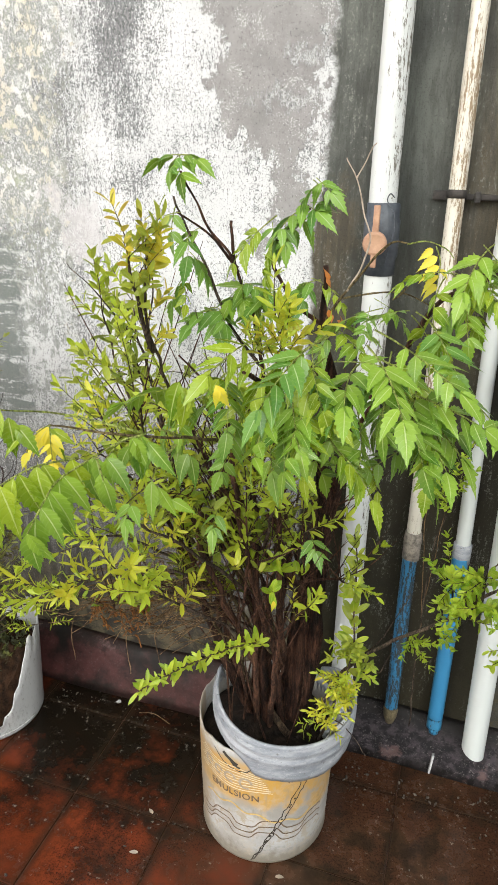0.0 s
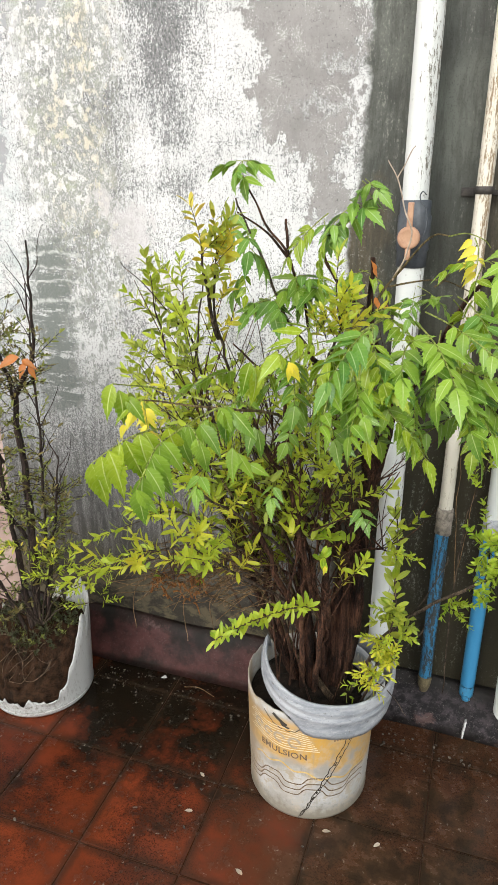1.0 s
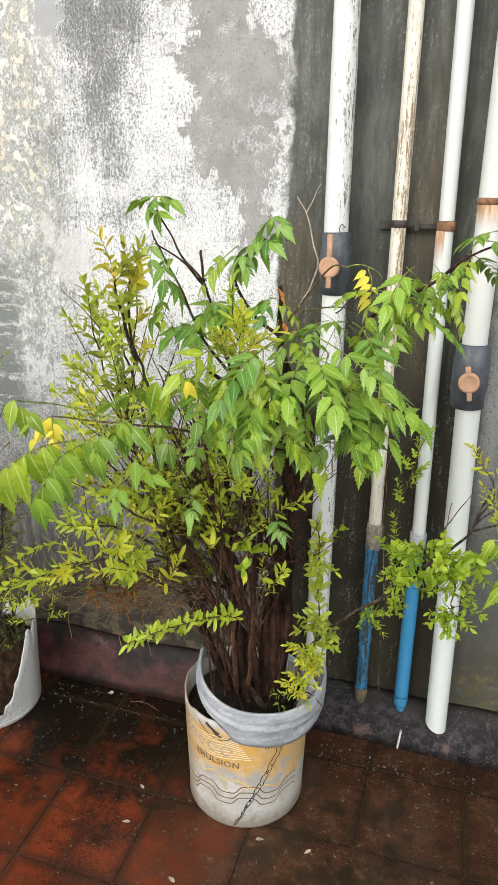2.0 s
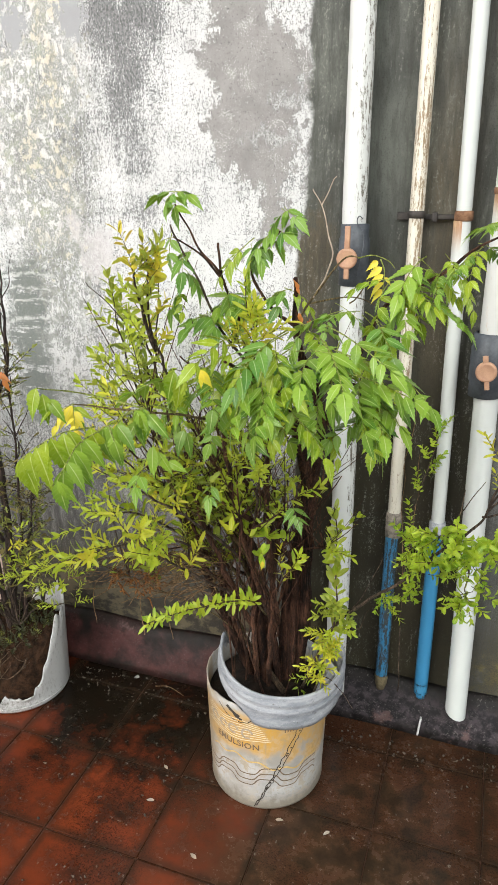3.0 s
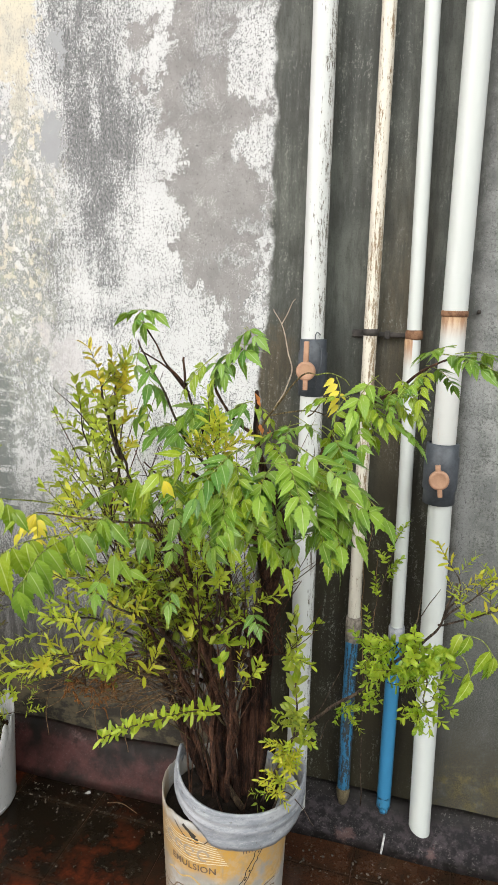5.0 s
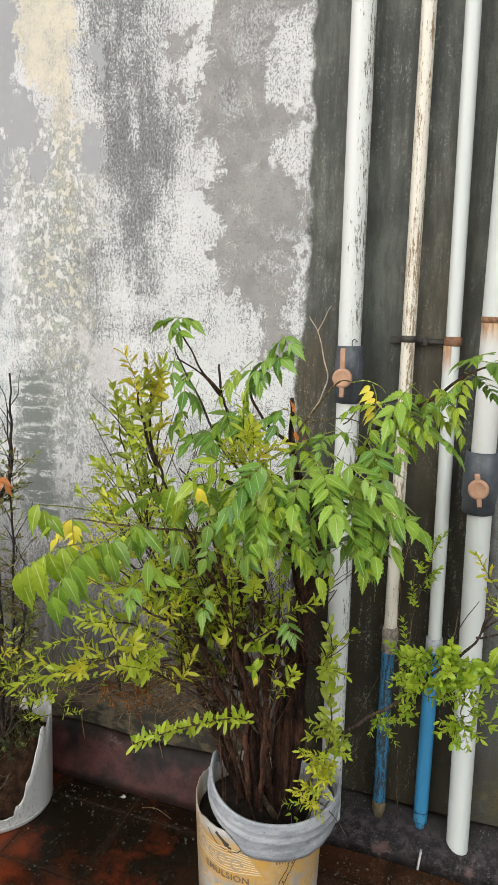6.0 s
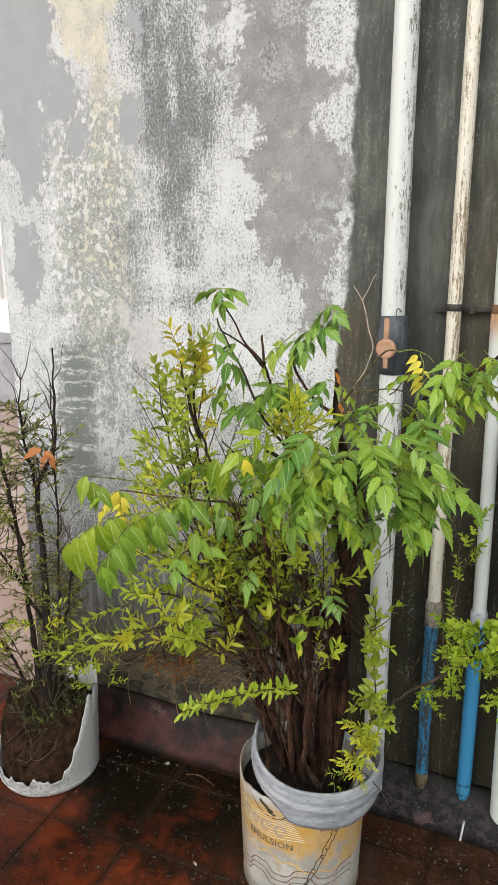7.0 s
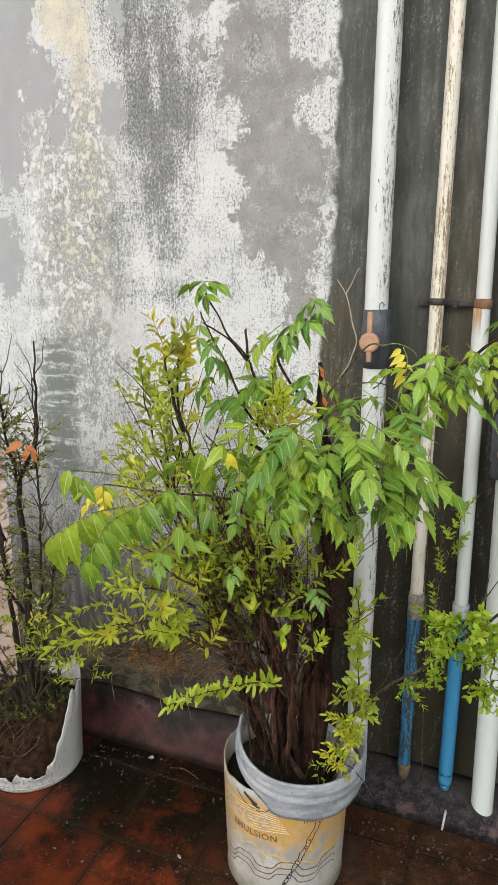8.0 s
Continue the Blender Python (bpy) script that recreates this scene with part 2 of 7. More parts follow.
    col = g.mix(g.mul(trowel, g.step(g.add(torn, g.mul(tiny, 0.4)), 0.92, 0.80)), col, smooth)
    col = g.mix(g.mul(scrub, 0.92), col, g.mix(mid, (0.105, 0.125, 0.115), (0.19, 0.205, 0.19)))
    col = g.mix(g.mul(wisp, 0.75), col, g.mix(g.step(tiny, 0.42, 0.56), (0.12, 0.135, 0.12), (0.30, 0.31, 0.29)))
    arc_z = g.add(z, g.add(g.mul(g.mul(g.add(x, 0.80), g.add(x, 0.80)), 1.6), g.mul(g.add(mid2, -0.5), 0.05)))
    arcs = g.mul(g.band(xj, -0.90, -0.74, 0.02), g.math("MAXIMUM", g.band(arc_z, 1.118, 1.124, 0.004), g.math("MAXIMUM", g.band(arc_z, 1.084, 1.088, 0.003), g.math("MAXIMUM", g.band(arc_z, 1.055, 1.058, 0.003), g.band(arc_z, 1.005, 1.012, 0.004)))))
    col = g.mix(g.mul(g.mul(arcs, g.step(streak, 0.36, 0.50)), 0.8), col, (0.52, 0.53, 0.51))
    # damp black strip behind the pipes
    dx = g.add(x, g.mul(g.add(mid, -0.5), 0.05))
    ledge = g.add(-0.087, g.mul(g.step(z, 1.32, 1.18), -0.02))
    damp = g.mul(g.step(g.math("SUBTRACT", dx, ledge), -0.006, 0.008), g.step(dx, 0.33, 0.40, 1.0, 0.0))
    wet = g.mix(g.step(low2, 0.4, 0.62), (0.050, 0.056, 0.048), (0.096, 0.105, 0.090))
    brown = g.mul(g.band(g.add(x, g.mul(g.add(low, -0.5), 0.08)), 0.155, 0.25, 0.03), g.step(zw, 1.75, 1.3))
    brown = g.math("MAXIMUM", brown, g.mul(g.band(xw, -0.12, -0.03, 0.02), g.band(zw, 1.0, 1.25, 0.04)))
    wet = g.mix(g.mul(brown, 0.75), wet, (0.085, 0.066, 0.036))
    wet = g.mix(g.mul(g.step(g.noise(48.0, 6, 0.7, g.mapped((1, 1, 0.07))), 0.45, 0.72), 0.5), wet, (0.098, 0.104, 0.088))
    wet = g.mix(g.mul(g.step(streak, 0.55, 0.40), 0.45), wet, (0.025, 0.024, 0.02))
    flecks = g.mul(g.step(g.add(g.mul(fine, 0.35), g.add(g.mul(tiny, 0.35), g.mul(streak, 0.30))), 0.53, 0.565), 0.75)
    soak = g.mul(g.step(zw, 1.30, 0.75), 0.92)
    wet = g.mix(soak, wet, g.mix(mid, (0.009, 0.008, 0.005), (0.036, 0.031, 0.015)))
    wet = g.mix(g.mul(flecks, g.step(low, 0.40, 0.58)), wet, (0.23, 0.235, 0.205))
    wet = g.mix(g.mul(g.step(tiny, 0.54, 0.60), 0.5), wet, (0.010, 0.009, 0.006))
    col = g.mix(damp, col, wet)
    # rough grey render past the last pipe
    past = g.step(dx, 0.335, 0.395)
    render_col = g.mix(g.step(mid, 0.35, 0.65), (0.17, 0.18, 0.175), (0.30, 0.31, 0.30))
    render_col = g.mix(g.mul(g.step(fine, g.add(0.60, g.mul(g.step(x, 0.36, 0.5), 0.04)), 0.68), 0.85), render_col, (0.05, 0.055, 0.05))
    lowwet = g.mul(g.step(zw, 1.15, 0.35), 0.85)
    render_col = g.mix(g.mul(g.step(g.add(g.mul(g.noise(170.0, 5, 0.8), 0.6), g.mul(mid2, 0.4)), 0.48, 0.60), 0.7), render_col, (0.050, 0.053, 0.046))
    render_col = g.mix(g.mul(g.step(g.noise(150.0, 5, 0.8, g.mapped((1, 1, 1), loc=(8, 0, 3))), 0.58, 0.62), 0.6), render_col, (0.36, 0.37, 0.36))
    render_col = g.mix(lowwet, render_col, g.mix(g.step(tiny, 0.46, 0.58), (0.026, 0.028, 0.023), (0.085, 0.088, 0.078)))
    moss = g.mul(g.mul(g.band(zw, 0.10, 0.22, 0.03), g.step(x, 0.3, 0.38)), g.step(mid, 0.45, 0.6))
    render_col = g.mix(g.mul(moss, 0.8), render_col, (0.14, 0.12, 0.035))
    col = g.mix(past, col, render_col)
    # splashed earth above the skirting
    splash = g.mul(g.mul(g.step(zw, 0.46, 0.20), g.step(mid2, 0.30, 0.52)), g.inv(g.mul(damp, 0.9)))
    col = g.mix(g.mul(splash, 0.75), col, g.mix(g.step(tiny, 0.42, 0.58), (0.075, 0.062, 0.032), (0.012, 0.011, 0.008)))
    sill = g.mul(g.step(g.add(z, g.mul(g.add(mid2, -0.5), 0.35)), 0.36, 0.22), g.step(x, 0.02, -0.08))
    col = g.mix(g.mul(sill, 0.85), col, g.mix(g.step(g.noise(11.0, 6, 0.7, g.mapped((1, 1, 1.4), loc=(2, 0, 6))), 0.46, 0.56), (0.020, 0.017, 0.012), (0.095, 0.078, 0.046)))
    thick = g.inv(g.math("MAXIMUM", bare, g.math("MAXIMUM", trowel, damp)))
    h = g.add(g.mul(thick, 0.5), g.add(g.mul(fine, 0.35), g.add(g.mul(grit, 0.25), g.mul(low, 0.6))))
    g.bump(h, 0.55, 0.004)
    rough = g.add(0.82, g.mul(damp, -0.32))
    return g.finish(col, rough, 0.0, 0.35)


def make_plinth():
    g = Graph("red_oxide_skirting")
    x, y, z = g.split()
    n = g.noise(9.0, 7, 0.65)
    m = g.noise(45.0, 5, 0.65)
    col = g.mix(g.step(n, 0.35, 0.62), (0.010, 0.007, 0.006), (0.062, 0.022, 0.020))
    grey = g.step(g.add(x, g.mul(g.add(n, -0.5), 0.4)), -0.12, 0.02)
    col = g.mix(grey, col, g.mix(g.step(m, 0.4, 0.65), (0.009, 0.008, 0.009), (0.046, 0.038, 0.042)))
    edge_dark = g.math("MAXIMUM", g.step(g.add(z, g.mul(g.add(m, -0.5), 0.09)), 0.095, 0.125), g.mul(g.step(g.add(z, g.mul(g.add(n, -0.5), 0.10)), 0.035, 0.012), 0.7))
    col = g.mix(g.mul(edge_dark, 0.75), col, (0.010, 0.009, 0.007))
    col = g.mix(g.mul(g.step(n, 0.62, 0.68), 0.4), col, (0.17, 0.10, 0.09))
    col = g.mix(g.mul(g.step(g.noise(170.0, 5, 0.8), 0.57, 0.62), g.mul(g.step(n, 0.42, 0.55), g.add(0.10, g.mul(grey, 0.28)))), col, (0.22, 0.205, 0.19))
    g.bump(g.add(n, g.mul(m, 0.4)), 0.5, 0.006)
    return g.finish(col, g.step(m, 0.3, 0.7, 0.40, 0.7), 0.0, 0.18)


def make_tile():
    g = Graph("wet_red_oxide_tile")
    pos = g.t.nodes.new("ShaderNodeNewGeometry").outputs["Position"]
    n = g.noise(3.4, 5, 0.55, pos)
    m = g.noise(17.0, 6, 0.68, pos)
    f = g.noise(95.0, 4, 0.6, pos)
    x, y, z = g.split(pos)
    r = g.own_random()
    red = g.mix(r, (0.105, 0.021, 0.008), (0.190, 0.036, 0.012))
    red = g.mix(g.mul(g.step(m, 0.35, 0.65), 0.7), red, (0.070, 0.019, 0.008))
    # Shade between the pots towards the wall, put into the tile colour.
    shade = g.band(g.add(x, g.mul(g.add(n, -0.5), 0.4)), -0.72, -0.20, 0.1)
    wall_shade = g.mul(shade, g.step(g.add(y, g.mul(g.add(m, -0.5), 0.3)), -0.55, -0.15))
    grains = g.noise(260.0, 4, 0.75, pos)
    col = g.mix(g.step(g.add(g.add(n, g.mul(wall_shade, 0.34)), g.mul(g.add(m, -0.5), 0.5)), 0.38, 0.80), red, (0.008, 0.0055, 0.003))
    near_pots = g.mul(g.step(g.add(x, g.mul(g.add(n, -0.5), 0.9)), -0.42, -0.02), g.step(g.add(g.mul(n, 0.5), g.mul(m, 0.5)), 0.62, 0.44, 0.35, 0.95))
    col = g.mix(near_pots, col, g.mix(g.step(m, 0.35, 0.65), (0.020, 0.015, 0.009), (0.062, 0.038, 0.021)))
    ox, oy, _ = g.split()
    rim = g.math("MINIMUM", g.math("MINIMUM", ox, g.math("SUBTRACT", 0.228, ox)), g.math("MINIMUM", oy, g.math("SUBTRACT", 0.228, oy)))
    col = g.mix(g.mul(g.step(g.add(rim, g.mul(g.add(m, -0.5), 0.05)), 0.020, 0.002), 0.65), col, (0.022, 0.014, 0.008))
    col = g.mix(g.mul(g.step(grains, 0.50, 0.60), g.mul(g.step(n, 0.38, 0.55), 0.75)), col, (0.006, 0.004, 0.003))
    col = g.mix(g.mul(g.step(f, 0.625, 0.67), g.mul(g.step(m, 0.46, 0.60), 0.7)), col, (0.25, 0.23, 0.19))
    g.bump(g.add(g.mul(m, 0.6), g.add(g.mul(f, 0.15), g.mul(grains, 0.10))), 0.30, 0.004)
    return g.finish(col, g.step(m, 0.35, 0.7, 0.12, 0.36), 0.0, 0.20)


def make_joint():
    g = Graph("dark_mossy_joint")
    n = g.noise(30.0, 5)
    return g.finish(g.mix(n, (0.040, 0.018, 0.009), (0.095, 0.038, 0.017)), 0.5)


def make_pavement():
    g = Graph("wet_pale_terrace")
    n = g.noise(2.5, 6, 0.6)
    m = g.noise(20.0, 5, 0.6)
    col = g.mix(g.step(n, 0.3, 0.7), (0.42, 0.27, 0.21), (0.55, 0.40, 0.33))
    col = g.mix(g.mul(m, 0.4), col, (0.30, 0.2, 0.16))
    return g.finish(col, 0.25)


def make_plain(name, a, b, scale=20.0, rough=0.6, metal=0.0, bump=0.2, dist=0.002, spec=0.5, stretch=(1, 1, 1)):
    g = Graph(name)
    n = g.noise(scale, 6, 0.65, g.mapped(stretch))
    m = g.noise(scale * 7, 3, 0.6)
    col = g.mix(g.step(g.add(g.mul(n, 0.75), g.mul(m, 0.25)), 0.35, 0.65), a, b)
    g.bump(g.add(n, g.mul(m, 0.4)), bump, dist)
    return g.finish(col, rough, metal, spec)


def make_pipe(name, base, stain, stain_lo, stain_hi, side=0.0, long=0.12):
    """Painted plastic with long runs of grime, heavier towards +x with side."""
    g = Graph(name)
    x, y, z = g.split()
    runs = g.noise(150.0, 7, 0.78, g.mapped((1, 1, long)))
    spots = g.noise(240.0, 5, 0.78, g.mapped((1, 1, 0.3)))
    clean = g.noise(2.4, 3, 0.5)
    v = g.add(g.mul(runs, 0.6), g.mul(spots, 0.4))
    v = g.add(v, g.add(g.mul(x, side), g.mul(g.add(clean, -0.5), 0.35)))
    dirt = g.step(v, stain_lo, stain_hi)
    col = g.mix(dirt, base, stain)
    col = g.mix(g.mul(g.step(clean, 0.45, 0.65), 0.10), col, tuple(0.75 * c for c in base))
    g.bump(g.add(spots, dirt), 0.12, 0.001)
    return g.finish(col, g.step(dirt, 0.0, 1.0, 0.32, 0.7))


def make_rust_run(name, base, top, bottom):
    """Painted plastic with rust bleeding down from a clamp, fading from the height top to bottom."""
    g = Graph(name)
    x, y, z = g.split()
    runs = g.noise(110.0, 6, 0.7, g.mapped((1, 1, 0.15)))
    fade = g.step(g.add(z, g.mul(g.add(runs, -0.5), 0.6 * (top - bottom))), bottom, top)
    col = g.mix(g.mul(fade, 0.9), base, g.mix(g.step(runs, 0.42, 0.58), (0.52, 0.33, 0.16), (0.34, 0.16, 0.06)))
    g.bump(runs, 0.15, 0.001)
    return g.finish(col, 0.5)


def make_bark(name, a, b):
    g = Graph(name)
    n = g.noise(55.0, 7, 0.7, g.mapped((1, 1, 0.25)))
    m = g.noise(9.0, 4, 0.6)
    col = g.mix(g.step(n, 0.35, 0.68), a, b)
    col = g.mix(g.mul(g.step(m, 0.5, 0.7), 0.4), col, tuple(1.6 * c for c in b))
    crease = g.noise(120.0, 6, 0.75, g.mapped((1, 1, 0.12), loc=(3, 1, 2)))
    col = g.mix(g.mul(g.step(crease, 0.52, 0.42), 0.55), col, tuple(0.25 * c for c in a))
    cracks = g.noise(300.0, 5, 0.8, g.mapped((1, 1, 0.10), loc=(1, 4, 2)))
    col = g.mix(g.mul(g.step(cracks, 0.50, 0.44), 0.65), col, tuple(0.2 * c for c in a))
    col = g.mix(g.mul(g.step(cracks, 0.57, 0.62), 0.45), col, tuple(1.7 * c for c in b))
    g.bump(g.add(g.add(n, crease), g.mul(cracks, 0.7)), 1.0, 0.006)
    return g.finish(col, 0.8, 0.0, 0.25)


def make_leaf(name, dark, light, vein, gloss=0.34, veins=9.0, through=0.32, tip=None, base_tint=0.45):
    """A blade with a pale midrib and side veins in its own coordinates, that lets some light through."""
    g = Graph(name)
    u, v, _ = g.split(g.uv)
    off = g.math("ABSOLUTE", g.add(u, -0.5))
    rib = g.step(off, 0.018, 0.05, 1.0, 0.0)
    phase = g.math("FRACT", g.add(g.mul(g.math("FRACT", v), veins), g.mul(off, -2.2)))
    side = g.mul(g.step(g.math("ABSOLUTE", g.add(phase, -0.5)), 0.03, 0.12, 1.0, 0.0), 0.14)
    blotch = g.noise(60.0, 4, 0.6)
    white = g.t.nodes.new("ShaderNodeTexWhiteNoise")
    white.noise_dimensions = "1D"
    g.feed(white.inputs["W"], g.add(g.math("FLOOR", v), 0.5))
    v = g.math("FRACT", v)
    r = g.math("FRACT", g.add(g.mul(g.own_random(), 0.7), g.mul(white.outputs["Value"], 0.5)))
    col = g.mix(g.step(g.add(g.mul(r, 0.75), g.mul(blotch, 0.5)), 0.2, 0.95), dark, light)
    col = g.mix(g.mul(g.step(v, 0.75, 0.05), base_tint), col, tuple(min(1.0, c * f) for c, f in zip(light, (1.35, 1.1, 1.0))))
    if tip:
        col = g.mix(g.mul(g.step(g.add(g.mul(v, 0.4), r), 0.95, 1.3), 0.8), col, tip)
    col = g.mix(g.math("MAXIMUM", g.mul(rib, 0.85), side), col, vein)
    g.bump(g.add(g.mul(rib, -0.6), g.add(g.mul(side, -0.8), g.mul(blotch, 0.4))), 0.35, 0.002)
    mat = g.finish(col, g.add(gloss, g.mul(blotch, 0.15)), 0.0, 0.5)
    trans = g.t.nodes.new("ShaderNodeBsdfTranslucent")
    g.feed(trans.inputs["Color"], g.mix(0.5, col, light))
    mixer = g.t.nodes.new("ShaderNodeMixShader")
    mixer.inputs[0].default_value = through
    g.t.links.new(g.bsdf.outputs[0], mixer.inputs[1])
    g.t.links.new(trans.outputs[0], mixer.inputs[2])
    g.t.links.new(mixer.outputs[0], g.out.inputs["Surface"])
    return mat


def make_bucket_label():
    """White plastic with faded yellow print; object z is the height."""
    g = Graph("printed_bucket_plastic")
    x, y, z = g.split()
    n = g.noise(14.0, 6, 0.65)
    m = g.noise(70.0, 5, 0.65)
    ang = g.math("ARCTAN2", y, x)
    white = g.mix(g.step(n, 0.35, 0.65), (0.30, 0.285, 0.255), (0.43, 0.425, 0.41))
    zz = g.add(z, g.mul(g.add(n, -0.5), 0.06))
    yel = g.mul(g.band(zz, 0.160, 0.258, 0.014), g.band(g.add(ang, g.mul(g.add(n, -0.5), 0.5)), -3.0, -1.15, 0.12))
    yel2 = g.mul(g.band(zz, 0.125, 0.26, 0.02), g.mul(g.band(ang, -1.35, 0.4, 0.1), g.step(g.add(n, g.mul(g.add(z, -0.19), 1.6)), 0.33, 0.50)))
    fade = g.step(m, 0.36, 0.58)
    col = g.mix(g.mul(g.math("MAXIMUM", yel, yel2), g.add(0.60, g.mul(fade, 0.35))), white, (0.52, 0.29, 0.045))
    stain = g.mul(g.step(m, 0.46, 0.60), g.mul(g.step(n, 0.42, 0.58), 0.7))
    col = g.mix(stain, col, (0.33, 0.26, 0.16))
    # Left side darkened to tan: its shade put into the colour, with print stain.
    tan = g.mul(g.step(g.add(ang, g.mul(g.add(n, -0.5), 0.6)), -2.1, -2.45), 0.6)
    col = g.mix(tan, col, (0.30, 0.215, 0.125))
    tone = g.noise(5.0, 4, 0.6)
    col = g.mix(g.mul(g.step(tone, 0.48, 0.64), 0.30), col, (0.33, 0.35, 0.37))
    smear = g.noise(40.0, 6, 0.75, g.mapped((1, 1, 0.3)))
    col = g.mix(g.mul(g.step(smear, 0.56, 0.66), 0.5), col, (0.27, 0.24, 0.19))
    rim = g.mul(g.step(g.add(z, g.mul(g.add(m, -0.5), 0.09)), 0.058, 0.008), 0.9)
    col = g.mix(rim, col, (0.17, 0.15, 0.115))
    col = g.mix(g.mul(g.step(m, 0.66, 0.72), 0.6), col, (0.30, 0.27, 0.22))
    g.bump(g.add(n, g.mul(m, 0.3)), 0.15, 0.002)
    return g.finish(col, 0.42)


def make_collar():
    """Grey plastic, scuffed round its rim, with pale scratches and grime."""
    g = Graph("grey_weathered_plastic")
    n = g.noise(16.0, 7, 0.68, g.mapped((1, 1, 3.0)))
    scratch = g.noise(60.0, 8, 0.78, g.mapped((1, 1, 5.0)))
    m = g.noise(85.0, 6, 0.78)
    col = g.mix(g.step(n, 0.36, 0.64), (0.20, 0.22, 0.245), (0.36, 0.375, 0.40))
    col = g.mix(g.mul(g.step(scratch, 0.58, 0.64), 0.55), col, (0.50, 0.515, 0.53))
    col = g.mix(g.mul(g.step(scratch, 0.41, 0.36), 0.55), col, (0.13, 0.135, 0.14))
    col = g.mix(g.mul(g.step(m, 0.60, 0.64), 0.65), col, (0.10, 0.095, 0.085))
    col = g.mix(g.mul(g.step(m, 0.40, 0.36), 0.5), col, (0.55, 0.56, 0.56))
    g.bump(g.add(n, g.mul(m, 0.5)), 0.35, 0.003)
    return g.finish(col, g.step(m, 0.35, 0.65, 0.40, 0.62))


def make_soil():
    g = Graph("dark_wet_soil")
    n = g.noise(35.0, 7, 0.7)
    m = g.noise(140.0, 4, 0.6)
    col = g.mix(g.step(n, 0.35, 0.65), (0.005, 0.0035, 0.002), (0.024, 0.015, 0.010))
    g.bump(g.add(n, g.mul(m, 0.5)), 0.9, 0.012)
    return g.finish(col, 0.8, 0.0, 0.2)


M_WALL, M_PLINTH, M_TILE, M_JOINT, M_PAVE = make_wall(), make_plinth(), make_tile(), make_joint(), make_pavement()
M_P1 = make_pipe("white_pipe_mouldy", (0.60, 0.625, 0.61), (0.12, 0.108, 0.082), 0.662, 0.705, side=3.2)
M_P2 = make_pipe("cream_pipe_stained", (0.65, 0.62, 0.53), (0.22, 0.155, 0.085), 0.695, 0.765, side=1.25, long=0.06)
M_P3 = make_pipe("white_pipe_clean", (0.545, 0.580, 0.562), (0.45, 0.40, 0.32), 0.66, 0.8)
M_P4 = make_pipe("white_drain_pipe", (0.545, 0.580, 0.562), (0.5, 0.44, 0.34), 0.70, 0.85)
M_BLUE1 = make_pipe("flaking_blue_paint", (0.028, 0.16, 0.30), (0.03, 0.032, 0.03), 0.635, 0.675, side=1.0)
M_BLUE2 = make_pipe("blue_paint", (0.036, 0.195, 0.37), (0.05, 0.06, 0.06), 0.68, 0.76)
M_CHIP = make_pipe("chipped_blue_paint", (0.04, 0.20, 0.36), (0.05, 0.035, 0.025), 0.52, 0.56)
M_GREYPVC = make_plain("slate_grey_plastic", (0.035, 0.042, 0.052), (0.075, 0.086, 0.10), 25, 0.45)
M_RUST = make_plain("brown_rust", (0.10, 0.045, 0.022), (0.26, 0.14, 0.075), 60, 0.85, bump=0.5)
M_IRON = make_plain("black_iron_clamp", (0.018, 0.017, 0.016), (0.05, 0.042, 0.036), 70, 0.7, bump=0.5)
M_CLAY = make_plain("faded_orange_plastic", (0.36, 0.20, 0.125), (0.47, 0.285, 0.18), 60, 0.6)
M_CEMRING = make_plain("cracked_cement_ring", (0.10, 0.09, 0.075), (0.34, 0.30, 0.25), 70, 0.85, bump=0.6)
M_LABEL = make_bucket_label()
M_COLLAR = make_collar()
M_SHELL = make_pipe("dirty_white_plastic", (0.47, 0.475, 0.47), (0.15, 0.14, 0.115), 0.50, 0.66, long=0.5)
M_INK = make_plain("faded_brown_ink", (0.12, 0.085, 0.055), (0.22, 0.155, 0.10), 80, 0.6)
M_CREAM = make_plain("pale_cream_ink", (0.62, 0.54, 0.36), (0.70, 0.64, 0.48), 80, 0.55)
M_GOLD = make_plain("yellow_ink", (0.50, 0.33, 0.10), (0.60, 0.43, 0.17), 80, 0.55)
M_CRACK = make_plain("dark_split", (0.02, 0.017, 0.013), (0.055, 0.045, 0.035), 90, 0.8)
M_SOIL = make_soil()
M_BARK = make_bark("red_brown_bark", (0.026, 0.013, 0.008), (0.155, 0.072, 0.042))
M_TRUNK = make_bark("ridged_brown_bark", (0.008, 0.004, 0.0025), (0.105, 0.047, 0.028))
M_EARTH = make_plain("brown_root_earth", (0.007, 0.004, 0.002), (0.050, 0.025, 0.013), 40, 0.9, bump=1.0, dist=0.012, spec=0.12)
M_BARK2 = make_bark("grey_brown_bark", (0.045, 0.032, 0.024), (0.17, 0.125, 0.09))
M_BARK3 = make_bark("black_wet_bark", (0.018, 0.013, 0.011), (0.075, 0.050, 0.040))
M_DRY = make_bark("dry_straw_twig", (0.16, 0.10, 0.05), (0.34, 0.22, 0.11))
M_ORANGE = make_bark("orange_dry_twig", (0.22, 0.085, 0.02), (0.40, 0.17, 0.045))
M_NEEM = make_leaf("green_neem_leaf", (0.070, 0.185, 0.018), (0.255, 0.425, 0.042), (0.50, 0.60, 0.25), 0.22, through=0.32, base_tint=0.25)
M_NEEM_Y = make_leaf("young_neem_leaf", (0.105, 0.235, 0.012), (0.345, 0.470, 0.032), (0.58, 0.66, 0.24), 0.20, through=0.34, base_tint=0.25)
M_YELLOW = make_leaf("yellowed_leaf", (0.58, 0.56, 0.035), (0.72, 0.66, 0.06), (0.62, 0.54, 0.17))
